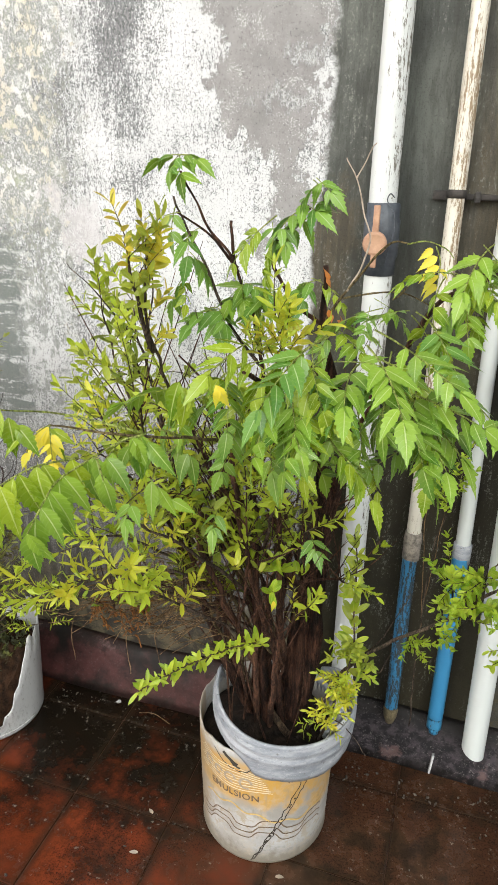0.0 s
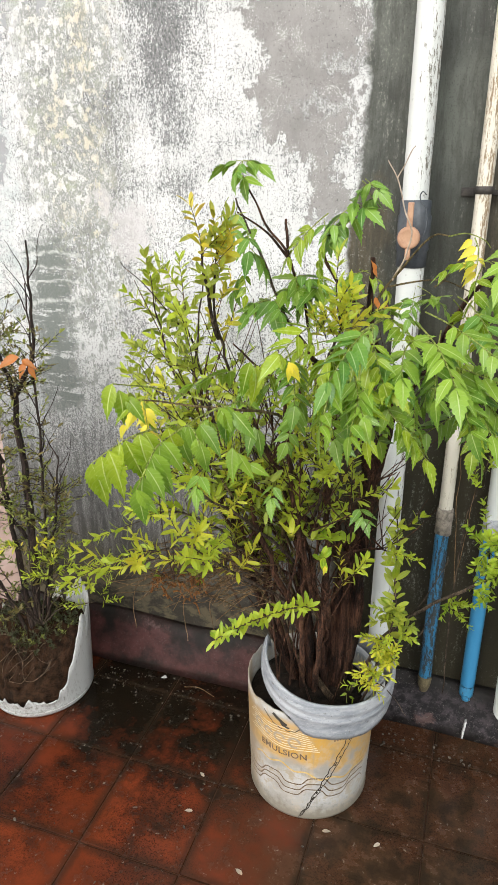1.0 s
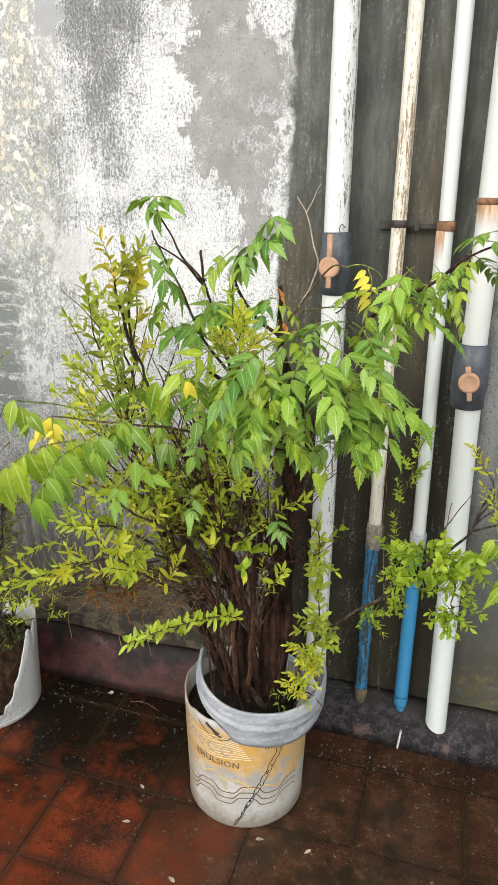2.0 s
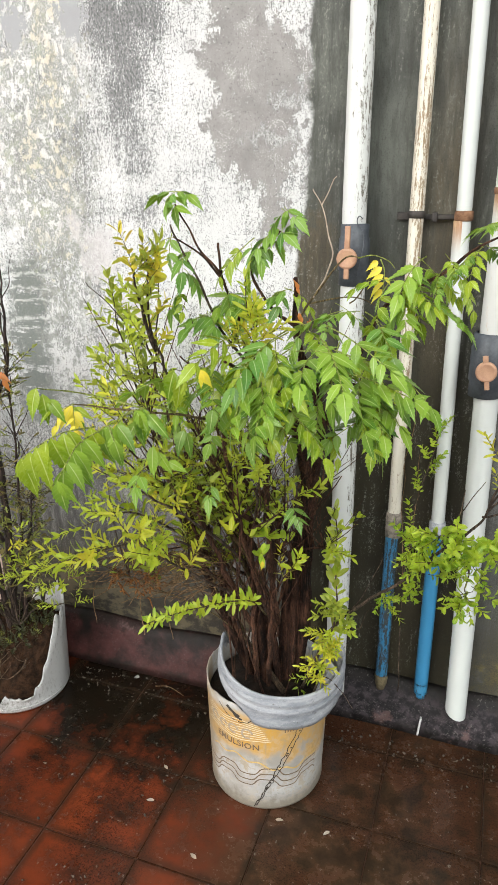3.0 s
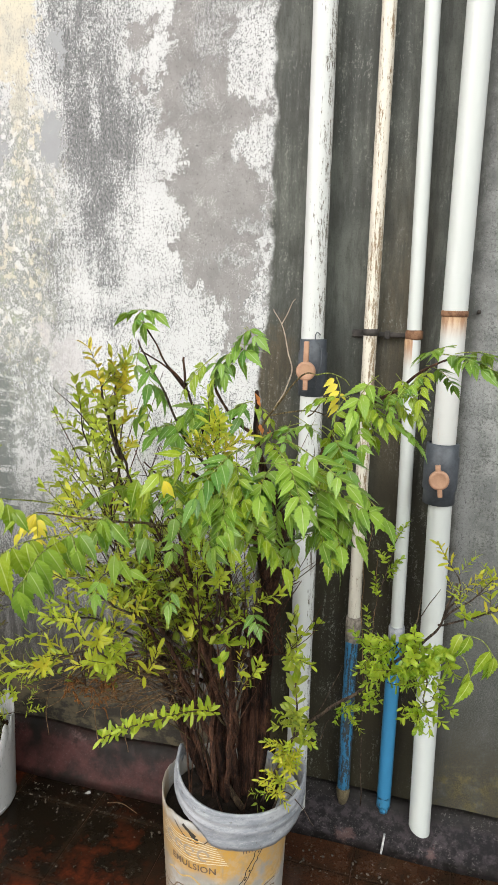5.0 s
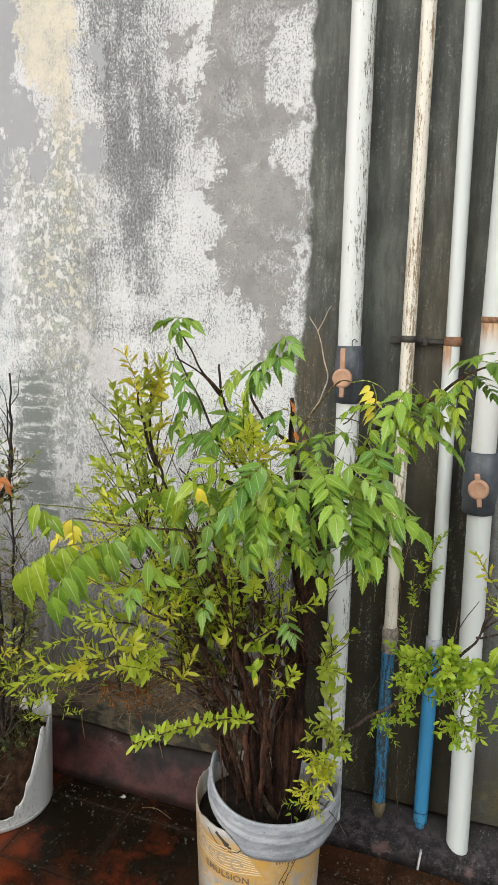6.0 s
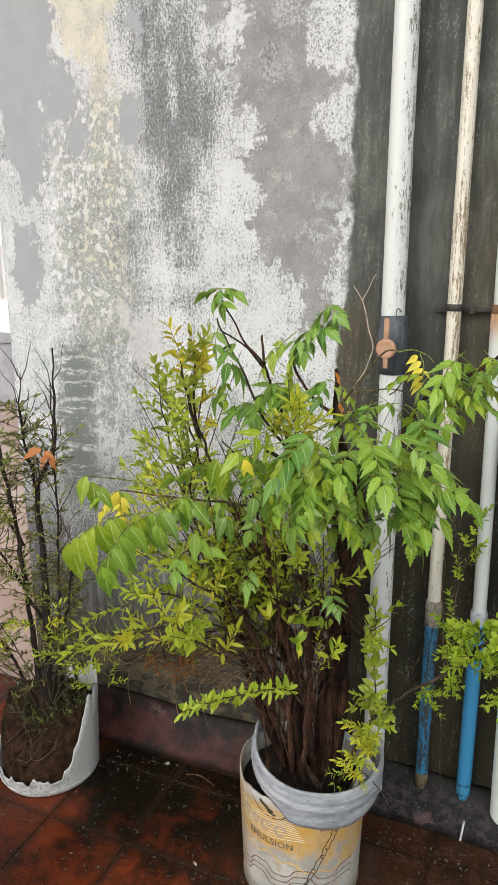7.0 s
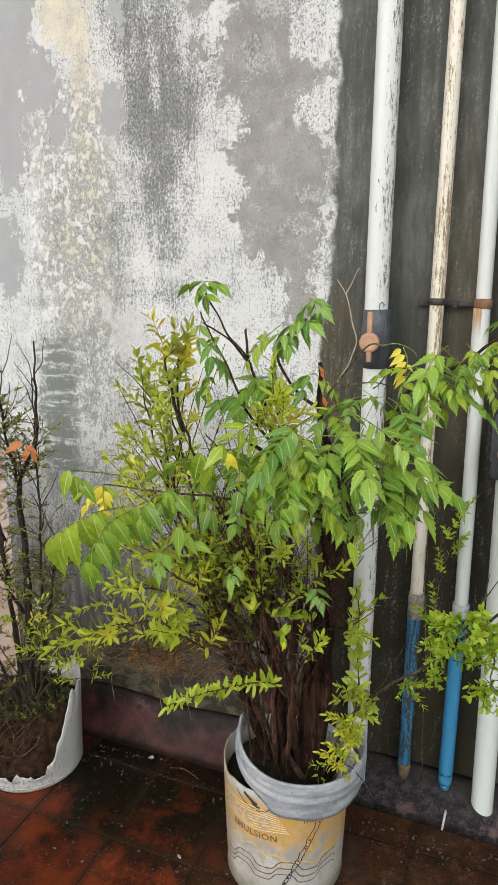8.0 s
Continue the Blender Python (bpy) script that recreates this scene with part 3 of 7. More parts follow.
M_SHRUB = make_leaf("glossy_shrub_leaf", (0.200, 0.320, 0.016), (0.460, 0.570, 0.042), (0.42, 0.50, 0.12), 0.26, veins=0.0, through=0.38)
M_SHRUB_Y = make_leaf("yellow_green_shrub_leaf", (0.320, 0.405, 0.018), (0.610, 0.615, 0.045), (0.58, 0.62, 0.17), 0.26, veins=0.0, through=0.38, tip=(0.58, 0.42, 0.03), base_tint=0.2)
M_OLIVE = make_leaf("yellow_tinged_leaf", (0.250, 0.310, 0.020), (0.600, 0.540, 0.040), (0.52, 0.46, 0.12), 0.3, veins=0.0, through=0.4, tip=(0.52, 0.34, 0.05))
M_BROAD = make_leaf("rounded_green_leaf", (0.150, 0.320, 0.016), (0.400, 0.540, 0.040), (0.50, 0.56, 0.15), 0.28, veins=0.0, through=0.4)
M_SHRUB_D = make_leaf("dull_shrub_leaf", (0.080, 0.120, 0.022), (0.260, 0.300, 0.055), (0.26, 0.3, 0.12), veins=0.0)
# Darker, bluer copy of the neem leaf: upper-back shade put into its colour.
M_NEEM_D = make_leaf("shade_toned_neem_leaf", (0.066, 0.200, 0.030), (0.215, 0.385, 0.052), (0.42, 0.54, 0.26), 0.22, through=0.3, base_tint=0.15)
M_SHRUB_T = make_leaf("deep_green_shrub_leaf", (0.155, 0.240, 0.026), (0.390, 0.455, 0.050), (0.34, 0.42, 0.14), 0.28, veins=0.0, through=0.4, base_tint=0.2)
M_DULL_O = make_leaf("brownish_shrub_leaf", (0.075, 0.075, 0.022), (0.230, 0.190, 0.055), (0.2, 0.18, 0.08), veins=0.0, base_tint=0.1)
M_WEED = make_leaf("dark_weed_leaf", (0.018, 0.022, 0.009), (0.075, 0.080, 0.030), (0.08, 0.11, 0.05), veins=0.0, base_tint=0.1)
M_BROWNLEAF = make_leaf("dry_orange_leaf", (0.30, 0.095, 0.02), (0.52, 0.20, 0.045), (0.40, 0.22, 0.08))
M_LITTER = make_leaf("pale_dead_leaf", (0.38, 0.33, 0.25), (0.58, 0.54, 0.45), (0.5, 0.46, 0.38))


# ---- mesh helpers ----
def link(name, bm, material, parent=None, label="", smooth=True):
    mesh = bpy.data.meshes.new(name)
    for f in bm.faces:
        f.smooth = smooth
    bm.to_mesh(mesh)
    bm.free()
    for m in material if isinstance(material, (list, tuple)) else [material]:
        mesh.materials.append(m)
    ob = new(name, mesh)
    if parent:
        ob.parent = parent
        ob.matrix_parent_inverse = parent.matrix_basis.inverted()
    return tagged(ob, label)


def part(name, bm, material, parent, label="", smooth=True):
    return link(name, bm, material, parent, label, smooth)


def empty(name, at, label, category, group="", kind=""):
    ob = new(name)
    ob.location = at
    ob.empty_display_size = 0.05
    return tagged(ob, label, category, group, kind)


def box(bm, lo, hi, bevel=0.0):
    m = Matrix.LocRotScale([(a + b) / 2 for a, b in zip(lo, hi)], None, [b - a for a, b in zip(lo, hi)])
    r = bmesh.ops.create_cube(bm, size=1.0, matrix=m)
    if bevel:
        edges = list({e for v in r["verts"] for e in v.link_edges})
        bmesh.ops.bevel(bm, geom=edges, offset=bevel, segments=2, affect="EDGES", profile=0.6)


def spline(pts, per=6):
    """Catmull-Rom points through the given ones."""
    p = [Vector(q) for q in pts]
    if len(p) == 2:
        return [p[0].lerp(p[1], i / per) for i in range(per + 1)]
    p = [2 * p[0] - p[1]] + p + [2 * p[-1] - p[-2]]
    out = []
    for i in range(1, len(p) - 2):
        a, b, c, d = p[i - 1 : i + 3]
        for k in range(per):
            t = k / per
            out.append(0.5 * (2 * b + (c - a) * t + (2 * a - 5 * b + 4 * c - d) * t * t + (3 * b - a - 3 * c + d) * t**3))
    out.append(p[-2])
    return out


def tube(bm, pts, r0, r1, sides=6, knobs=0.0, rng=None, flute=0.0):
    """A tapered round stem along pts."""
    rings, n = [], len(pts)
    side = None
    for i, q in enumerate(pts):
        d = (pts[min(i + 1, n - 1)] - pts[max(i - 1, 0)]).normalized()
        if side is None:
            side = d.orthogonal().normalized()
        side = (side - d * side.dot(d)).normalized()
        up = d.cross(side)
        r = r0 + (r1 - r0) * i / (n - 1)
        if knobs and rng:
            r *= 1 + knobs * (rng.random() - 0.5)
        ring = []
        for k in range(sides):
            a = 2 * math.pi * k / sides
            rk = r * (1 + flute * noise.noise((2.6 * math.cos(a) + 7, 2.6 * math.sin(a), q.z * 5))) if flute else r
            ring.append(bm.verts.new(q + rk * (math.cos(a) * side + math.sin(a) * up)))
        rings.append(ring)
    for a, b in zip(rings, rings[1:]):
        for k in range(sides):
            bm.faces.new((a[k], a[(k + 1) % sides], b[(k + 1) % sides], b[k]))
    bm.faces.new(rings[0][::-1])
    bm.faces.new(rings[-1])


def lathe(bm, profile, sides=40, centre=(0, 0, 0), a0=0.0, a1=2 * math.pi, shape=None):
    """A turned shell: profile is a row of (radius, height), first point to last. shape(angle, r, z) may bend it."""
    closed = abs(a1 - a0 - 2 * math.pi) < 1e-6
    cols = []
    for k in range(sides if closed else sides + 1):
        a = a0 + (a1 - a0) * k / sides
        col = []
        for r, z in profile:
            rr, zz = shape(a, r, z) if shape else (r, z)
            col.append(bm.verts.new((centre[0] + rr * math.cos(a), centre[1] + rr * math.sin(a), centre[2] + zz)))
        cols.append(col)
    pairs = list(zip(cols, cols[1:])) + ([(cols[-1], cols[0])] if closed else [])
    for a, b in pairs:
        for i in range(len(profile) - 1):
            bm.faces.new((a[i], b[i], b[i + 1], a[i + 1]))
    if not closed:
        bm.faces.new(cols[0])
        bm.faces.new(cols[-1][::-1])


# ---- the setting ----
def build_setting():
    bm = bmesh.new()
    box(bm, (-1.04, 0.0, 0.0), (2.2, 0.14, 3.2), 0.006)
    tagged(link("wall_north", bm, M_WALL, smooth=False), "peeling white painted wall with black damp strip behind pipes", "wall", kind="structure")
    # sloped skirting, a little uneven
    bm = bmesh.new()
    n, rows = 66, []
    for i in range(n + 1):
        x = -1.04 + 3.24 * i / n
        w = 0.006 * noise.noise((x * 4, 0, 0))
        h = 0.135 + 0.010 * noise.noise((x * 5, 3, 0))
        foot_y = -0.066 + 0.012 * (x + 0.5 > 0.4) * 1.0 + w if x < -0.1 else -0.050 + w
        prof = [(0.002, h), (-0.012, h - 0.002), (-0.024 + w, h - 0.016), (foot_y + 0.008, 0.02), (foot_y, 0.0), (0.002, 0.0)]
        rows.append([bm.verts.new((x, py, pz)) for py, pz in prof])
    for a, b in zip(rows, rows[1:]):
        for k in range(len(a)):
            bm.faces.new((a[k], b[k], b[(k + 1) % len(a)], a[(k + 1) % len(a)]))
    bm.faces.new(rows[0])
    bm.faces.new(rows[-1][::-1])
    bmesh.ops.recalc_face_normals(bm, faces=bm.faces)
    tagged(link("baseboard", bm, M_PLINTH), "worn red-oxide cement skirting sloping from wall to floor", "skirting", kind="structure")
    # ground beyond the end of the wall, and a parapet with a pale house behind it
    bm = bmesh.new()
    box(bm, (-400, -400, -0.3), (400, 400, -0.030))
    tagged(link("ground", bm, M_PAVE, smooth=False), "wet pale pink terrace ground beyond the wall", "ground", kind="structure")
    bm = bmesh.new()
    box(bm, (-9.0, 4.0, -0.03), (3.0, 4.15, 0.62), 0.01)
    box(bm, (-9.0, 3.96, 0.62), (3.0, 4.19, 0.70), 0.01)
    m = make_plain("grey_parapet_cement", (0.24, 0.24, 0.26), (0.36, 0.36, 0.38), 3, 0.8)
    tagged(link("parapet", bm, m, smooth=False), "low grey cement parapet wall with a coping", "parapet", kind="structure")
    house = empty("house", (-9, 11, 0), "pale white rendered house with barred window", "house")
    m = make_plain("white_render", (0.78, 0.78, 0.78), (0.84, 0.84, 0.84), 2, 0.8)
    bm = bmesh.new()
    box(bm, (-16, 10, -0.03), (-2, 14, 6.5), 0.02)
    part("house_wall", bm, m, house, smooth=False)
    for k in range(6):
        bm = bmesh.new()
        box(bm, (-16.01, 9.96, 1.9 + 0.75 * k), (-1.99, 10.0, 1.95 + 0.75 * k), 0.005)
        part("moulding", bm, m, house, smooth=False)
    bm = bmesh.new()
    box(bm, (-16.3, 9.6, 6.5), (-1.7, 14.4, 6.75), 0.02)
    part("roof", bm, make_plain("grey_roof", (0.3, 0.3, 0.3), (0.4, 0.4, 0.4), 3), house, smooth=False)
    bm = bmesh.new()
    box(bm, (-10.7, 9.88, 1.75), (-5.5, 10.0, 1.82), 0.005)
    m = make_plain("white_railing", (0.6, 0.6, 0.6), (0.7, 0.68, 0.66), 3)
    rail = part("railing", bm, m, house, smooth=False)
    for k in range(28):
        bm = bmesh.new()
        box(bm, (-10.6 + 0.18 * k, 9.90, 0.75), (-10.54 + 0.18 * k, 10.0, 1.75), 0.004)
        part("bar", bm, m, rail, smooth=False)


build_setting()


# ---- pipes on the wall ----
def ring_tube(bm, x, y, z0, z1, r, sides=28, lean=0.0, wall=0.003, segs=10):
    """An upright hollow pipe from z0 to z1, open at both ends."""
    cols = []
    heights = [z0, z0 + 0.0012, z0 + 0.004] + [z0 + (z1 - z0) * i / segs for i in range(1, segs)] + [z1 - 0.004, z1 - 0.0012, z1]
    for z in heights:
        cols.append([bm.verts.new((x + lean * (z - 1.0) + r * math.cos(a), y + r * math.sin(a), z)) for a in (2 * math.pi * k / sides for k in range(sides))])
    ins = []
    for z in (z1, z0):
        ins.append([bm.verts.new((x + lean * (z - 1.0) + (r - wall) * math.cos(a), y + (r - wall) * math.sin(a), z)) for a in (2 * math.pi * k / sides for k in range(sides))])
    loop = cols + ins
    for a, b in zip(loop, loop[1:] + loop[:1]):
        for k in range(sides):
            bm.faces.new((a[k], a[(k + 1) % sides], b[(k + 1) % sides], b[k]))


def valve(thing, x, y, z0, z1, r, disc_y, tab_up, tab_down, tilt):
    """Grey union with an orange cap and its flat tabs."""
    bm = bmesh.new()
    lathe(bm, [(r - 0.006, z0), (r, z0 + 0.002), (r, z0 + 0.03), (r + 0.0025, z0 + 0.034), (r + 0.0025, z1 - 0.03), (r, z1 - 0.026), (r, z1 - 0.002), (r - 0.006, z1)], 32, (x, y, 0))
    body = part("valve", bm, M_GREYPVC, thing, "slate-grey plastic valve body")
    zc = (z0 + z1) / 2 - 0.002
    bm = bmesh.new()
    m = pose(x - 0.002, (y - r + disc_y) / 2, zc, 90, 0, 0)
    bmesh.ops.create_cone(bm, cap_ends=True, segments=20, radius1=0.011, radius2=0.009, depth=abs(disc_y - (y - r)) + 0.002, matrix=m)
    part("spindle", bm, M_GREYPVC, body)
    bm = bmesh.new()
    prof = [(0.0, -0.005), (0.0185, -0.005), (0.0205, -0.003), (0.0205, 0.003), (0.0185, 0.005), (0.014, 0.005), (0.013, 0.0044), (0.0, 0.0044)]
    lathe(bm, prof, 28)
    lo, hi = -0.0045, 0.0045
    if tab_up:
        box(bm, (-0.0055, 0.015, lo), (0.0050, 0.022 + tab_up, hi), 0.0015)
    if tab_down:
        box(bm, (-0.0048, -0.022 - tab_down, lo), (0.0048, -0.015, hi), 0.0015)
    bmesh.ops.transform(bm, matrix=pose(x - 0.002, disc_y, zc, 90, tilt, 0), verts=bm.verts)
    part("knob", bm, M_CLAY, body, "faded orange disc handle with tab")


def build_pipes():
    grp = "pipes on the wall"
    a = empty("drain_pipe", (0.027, -0.045, 0.08), "tall white pipe with black mould streaks and grey valve", "pipe", grp)
    bm = bmesh.new()
    ring_tube(bm, 0.024, -0.045, 1.19, 3.1, 0.0245)
    part("pipe", bm, M_P1, a)
    bm = bmesh.new()
    ring_tube(bm, 0.0275, -0.045, 0.08, 1.19, 0.0255)
    part("pipe", bm, M_P1, a)
    valve(a, 0.0265, -0.045, 1.128, 1.253, 0.029, -0.105, 0.040, 0.018, 0)
    b = empty("water_pipe", (0.145, -0.03, 0.09), "thin cream pipe with brown stains, flaking blue below", "pipe", grp)
    bm = bmesh.new()
    ring_tube(bm, 0.146, -0.03, 0.55, 3.1, 0.0145, 20)
    part("pipe", bm, M_P2, b)
    bm = bmesh.new()
    ring_tube(bm, 0.145, -0.034, 0.150, 0.552, 0.0150, 20)
    part("lower_pipe", bm, M_BLUE1, b, "flaking blue painted pipe")
    bm = bmesh.new()
    lathe(bm, [(0.014, 0.548), (0.018, 0.55), (0.0175, 0.575), (0.0185, 0.595), (0.0172, 0.612), (0.014, 0.614)], 22, (0.146, -0.03, 0))
    part("collar", bm, M_CEMRING, b, "cracked cement collar")
    c = empty("water_pipe", (0.245, -0.03, 0.09), "thin white pipe with rusty clamp, blue below", "pipe", grp)
    bm = bmesh.new()
    ring_tube(bm, 0.240, -0.03, 0.60, 3.1, 0.0150, 20, lean=-0.014)
    part("pipe", bm, M_P3, c)
    bm = bmesh.new()
    ring_tube(bm, 0.2445, -0.034, 0.158, 0.575, 0.0166, 20)
    part("lower_pipe", bm, M_BLUE2, c, "bright blue painted pipe")
    bm = bmesh.new()
    lathe(bm, [(0.0145, 0.56), (0.0185, 0.562), (0.0185, 0.604), (0.0150, 0.606)], 22, (0.2455, -0.03, 0))
    part("collar", bm, M_COLLAR, c, "grey plastic sleeve")
    bm = bmesh.new()
    lathe(bm, [(0.0145, 1.258), (0.0182, 1.26), (0.0182, 1.276), (0.0145, 1.278)], 22, (0.2368, -0.03, 0))
    part("clamp", bm, M_RUST, c, "rusty pipe clamp")
    bm = bmesh.new()
    ring_tube(bm, 0.2368, -0.03, 1.10, 1.259, 0.0153, 20, lean=-0.014, wall=0.0008)
    part("stain", bm, make_rust_run("rust_run_on_white", (0.545, 0.570, 0.550), 1.259, 1.19), c, "rust runs below the clamp")
    d = empty("drain_pipe", (0.315, -0.06, 0.09), "wide white drain pipe with open end above the floor", "pipe", grp)
    bm = bmesh.new()
    ring_tube(bm, 0.3145, -0.058, 0.98, 1.318, 0.0245)
    part("pipe", bm, make_pipe("white_pipe_rusted_top", (0.56, 0.575, 0.555), (0.52, 0.33, 0.17), 0.60, 0.72), d)
    bm = bmesh.new()
    ring_tube(bm, 0.3145, -0.058, 1.318, 3.1, 0.0252)
    part("pipe", bm, M_P4, d)
    bm = bmesh.new()
    lathe(bm, [(0.024, 1.308), (0.0268, 1.309), (0.0268, 1.320), (0.024, 1.321)], 26, (0.3145, -0.058, 0))
    part("joint", bm, M_RUST, d, "rust-stained joint ring")
    bm = bmesh.new()
    ring_tube(bm, 0.3145, -0.058, 1.20, 1.309, 0.0249, wall=0.0003)
    part("stain", bm, make_rust_run("rust_bleeding_on_white", (0.56, 0.575, 0.555), 1.309, 1.258), d, "orange rust bleeding below the joint")
    bm = bmesh.new()
    bmesh.ops.create_cone(bm, cap_ends=True, segments=10, radius1=0.0035, radius2=0.0045, depth=0.024, matrix=pose(0.362, -0.008, 1.318, 90, 0, 0))
    part("nail", bm, M_IRON, d)
    bm = bmesh.new()
    ring_tube(bm, 0.316, -0.060, 0.105, 0.95, 0.0248, lean=-0.019)
    for v in bm.verts:
        if v.co.z < 0.12:
            v.co.z += 0.30 * (0.332 - v.co.x) + 6.0 * (v.co.x - 0.335) ** 2
    part("pipe", bm, M_P4, d)
    valve(d, 0.3135, -0.058, 0.917, 1.049, 0.0335, -0.112, 0.010, 0.014, -8)
    bm = bmesh.new()
    ring_tube(bm, 0.2455, -0.036, 0.112, 0.140, 0.0105, 14)
    ring_tube(bm, 0.2445, -0.034, 0.126, 0.159, 0.0165, 16)
    part("stub", bm, M_CHIP, c, "chipped blue and rust pipe end")
    bm = bmesh.new()
    lathe(bm, [(0.0, 0.110), (0.010, 0.112), (0.0145, 0.128), (0.0165, 0.148), (0.0160, 0.155), (0.013, 0.156)], 18, (0.145, -0.036, 0), shape=lambda a, r, z: (r * (1 + 0.18 * noise.noise((3 * math.cos(a), 3 * math.sin(a), z * 60))), z))
    part("lump", bm, make_plain("old_mortar", (0.05, 0.04, 0.022), (0.16, 0.13, 0.07), 60, 0.9, bump=0.6), b, "lump of yellowish mortar")
    # iron holder across the two thin pipes
    h = empty("pipe_bracket", (0.19, -0.03, 1.265), "black iron bracket strapping two thin pipes to the wall", "bracket")
    bm = bmesh.new()
    lathe(bm, [(0.0145, 1.263), (0.0172, 1.264), (0.0172, 1.276), (0.0145, 1.277)], 22, (0.146, -0.03, 0))
    part("strap", bm, M_IRON, h)
    bm = bmesh.new()
    box(bm, (0.105, -0.014, 1.258), (0.131, -0.006, 1.274), 0.002)
    box(bm, (0.160, -0.020, 1.260), (0.222, -0.008, 1.270), 0.002)
    box(bm, (0.108, -0.010, 1.262), (0.116, 0.002, 1.270), 0.001)
    box(bm, (0.185, -0.012, 1.261), (0.195, 0.002, 1.269), 0.001)
    part("arm", bm, M_IRON, h)
    bm = bmesh.new()
    box(bm, (0.176, -0.030, 1.256), (0.186, -0.018, 1.274), 0.002)
    part("bolt", bm, M_IRON, h)
    # a loose wire by the first valve
    bm = bmesh.new()
    tube(bm, spline([(0.047, -0.071, 1.262), (0.040, -0.076, 1.268), (0.036, -0.074, 1.256), (0.050, -0.078, 1.235), (0.052, -0.082, 1.205), (0.046, -0.085, 1.180), (0.040, -0.076, 1.150)]), 0.0011, 0.0011, 5)
    tagged(link("wire", bm, M_GREYPVC), "thin grey wire looped round the pipe valve", "wire")


build_pipes()


# ---- the printed bucket ----
CX, CY = -0.088, -0.262


def on_bucket(angle, z, proud=0.0):
    r = 0.132 + 0.008 * min(z / 0.25, 1.0) + proud
    return Vector((CX + r * math.cos(angle), CY + r * math.sin(angle), z))


def strip_on_bucket(bm, points, width, proud=0.0010):
    """A thin printed line along (angle, height) points."""
    rows = []
    for i, (a, z) in enumerate(points):
        a0, z0 = points[max(i - 1, 0)]
        a1, z1 = points[min(i + 1, len(points) - 1)]
        da, dz = (a1 - a0) * 0.138, z1 - z0
        n = math.hypot(da, dz) or 1.0
        oa, oz = -dz / n * width / 2 / 0.138, da / n * width / 2
        rows.append((bm.verts.new(on_bucket(a + oa, z + oz, proud)), bm.verts.new(on_bucket(a - oa, z - oz, proud))))
    for (a, b), (c, d) in zip(rows, rows[1:]):
        bm.faces.new((a, b, d, c))


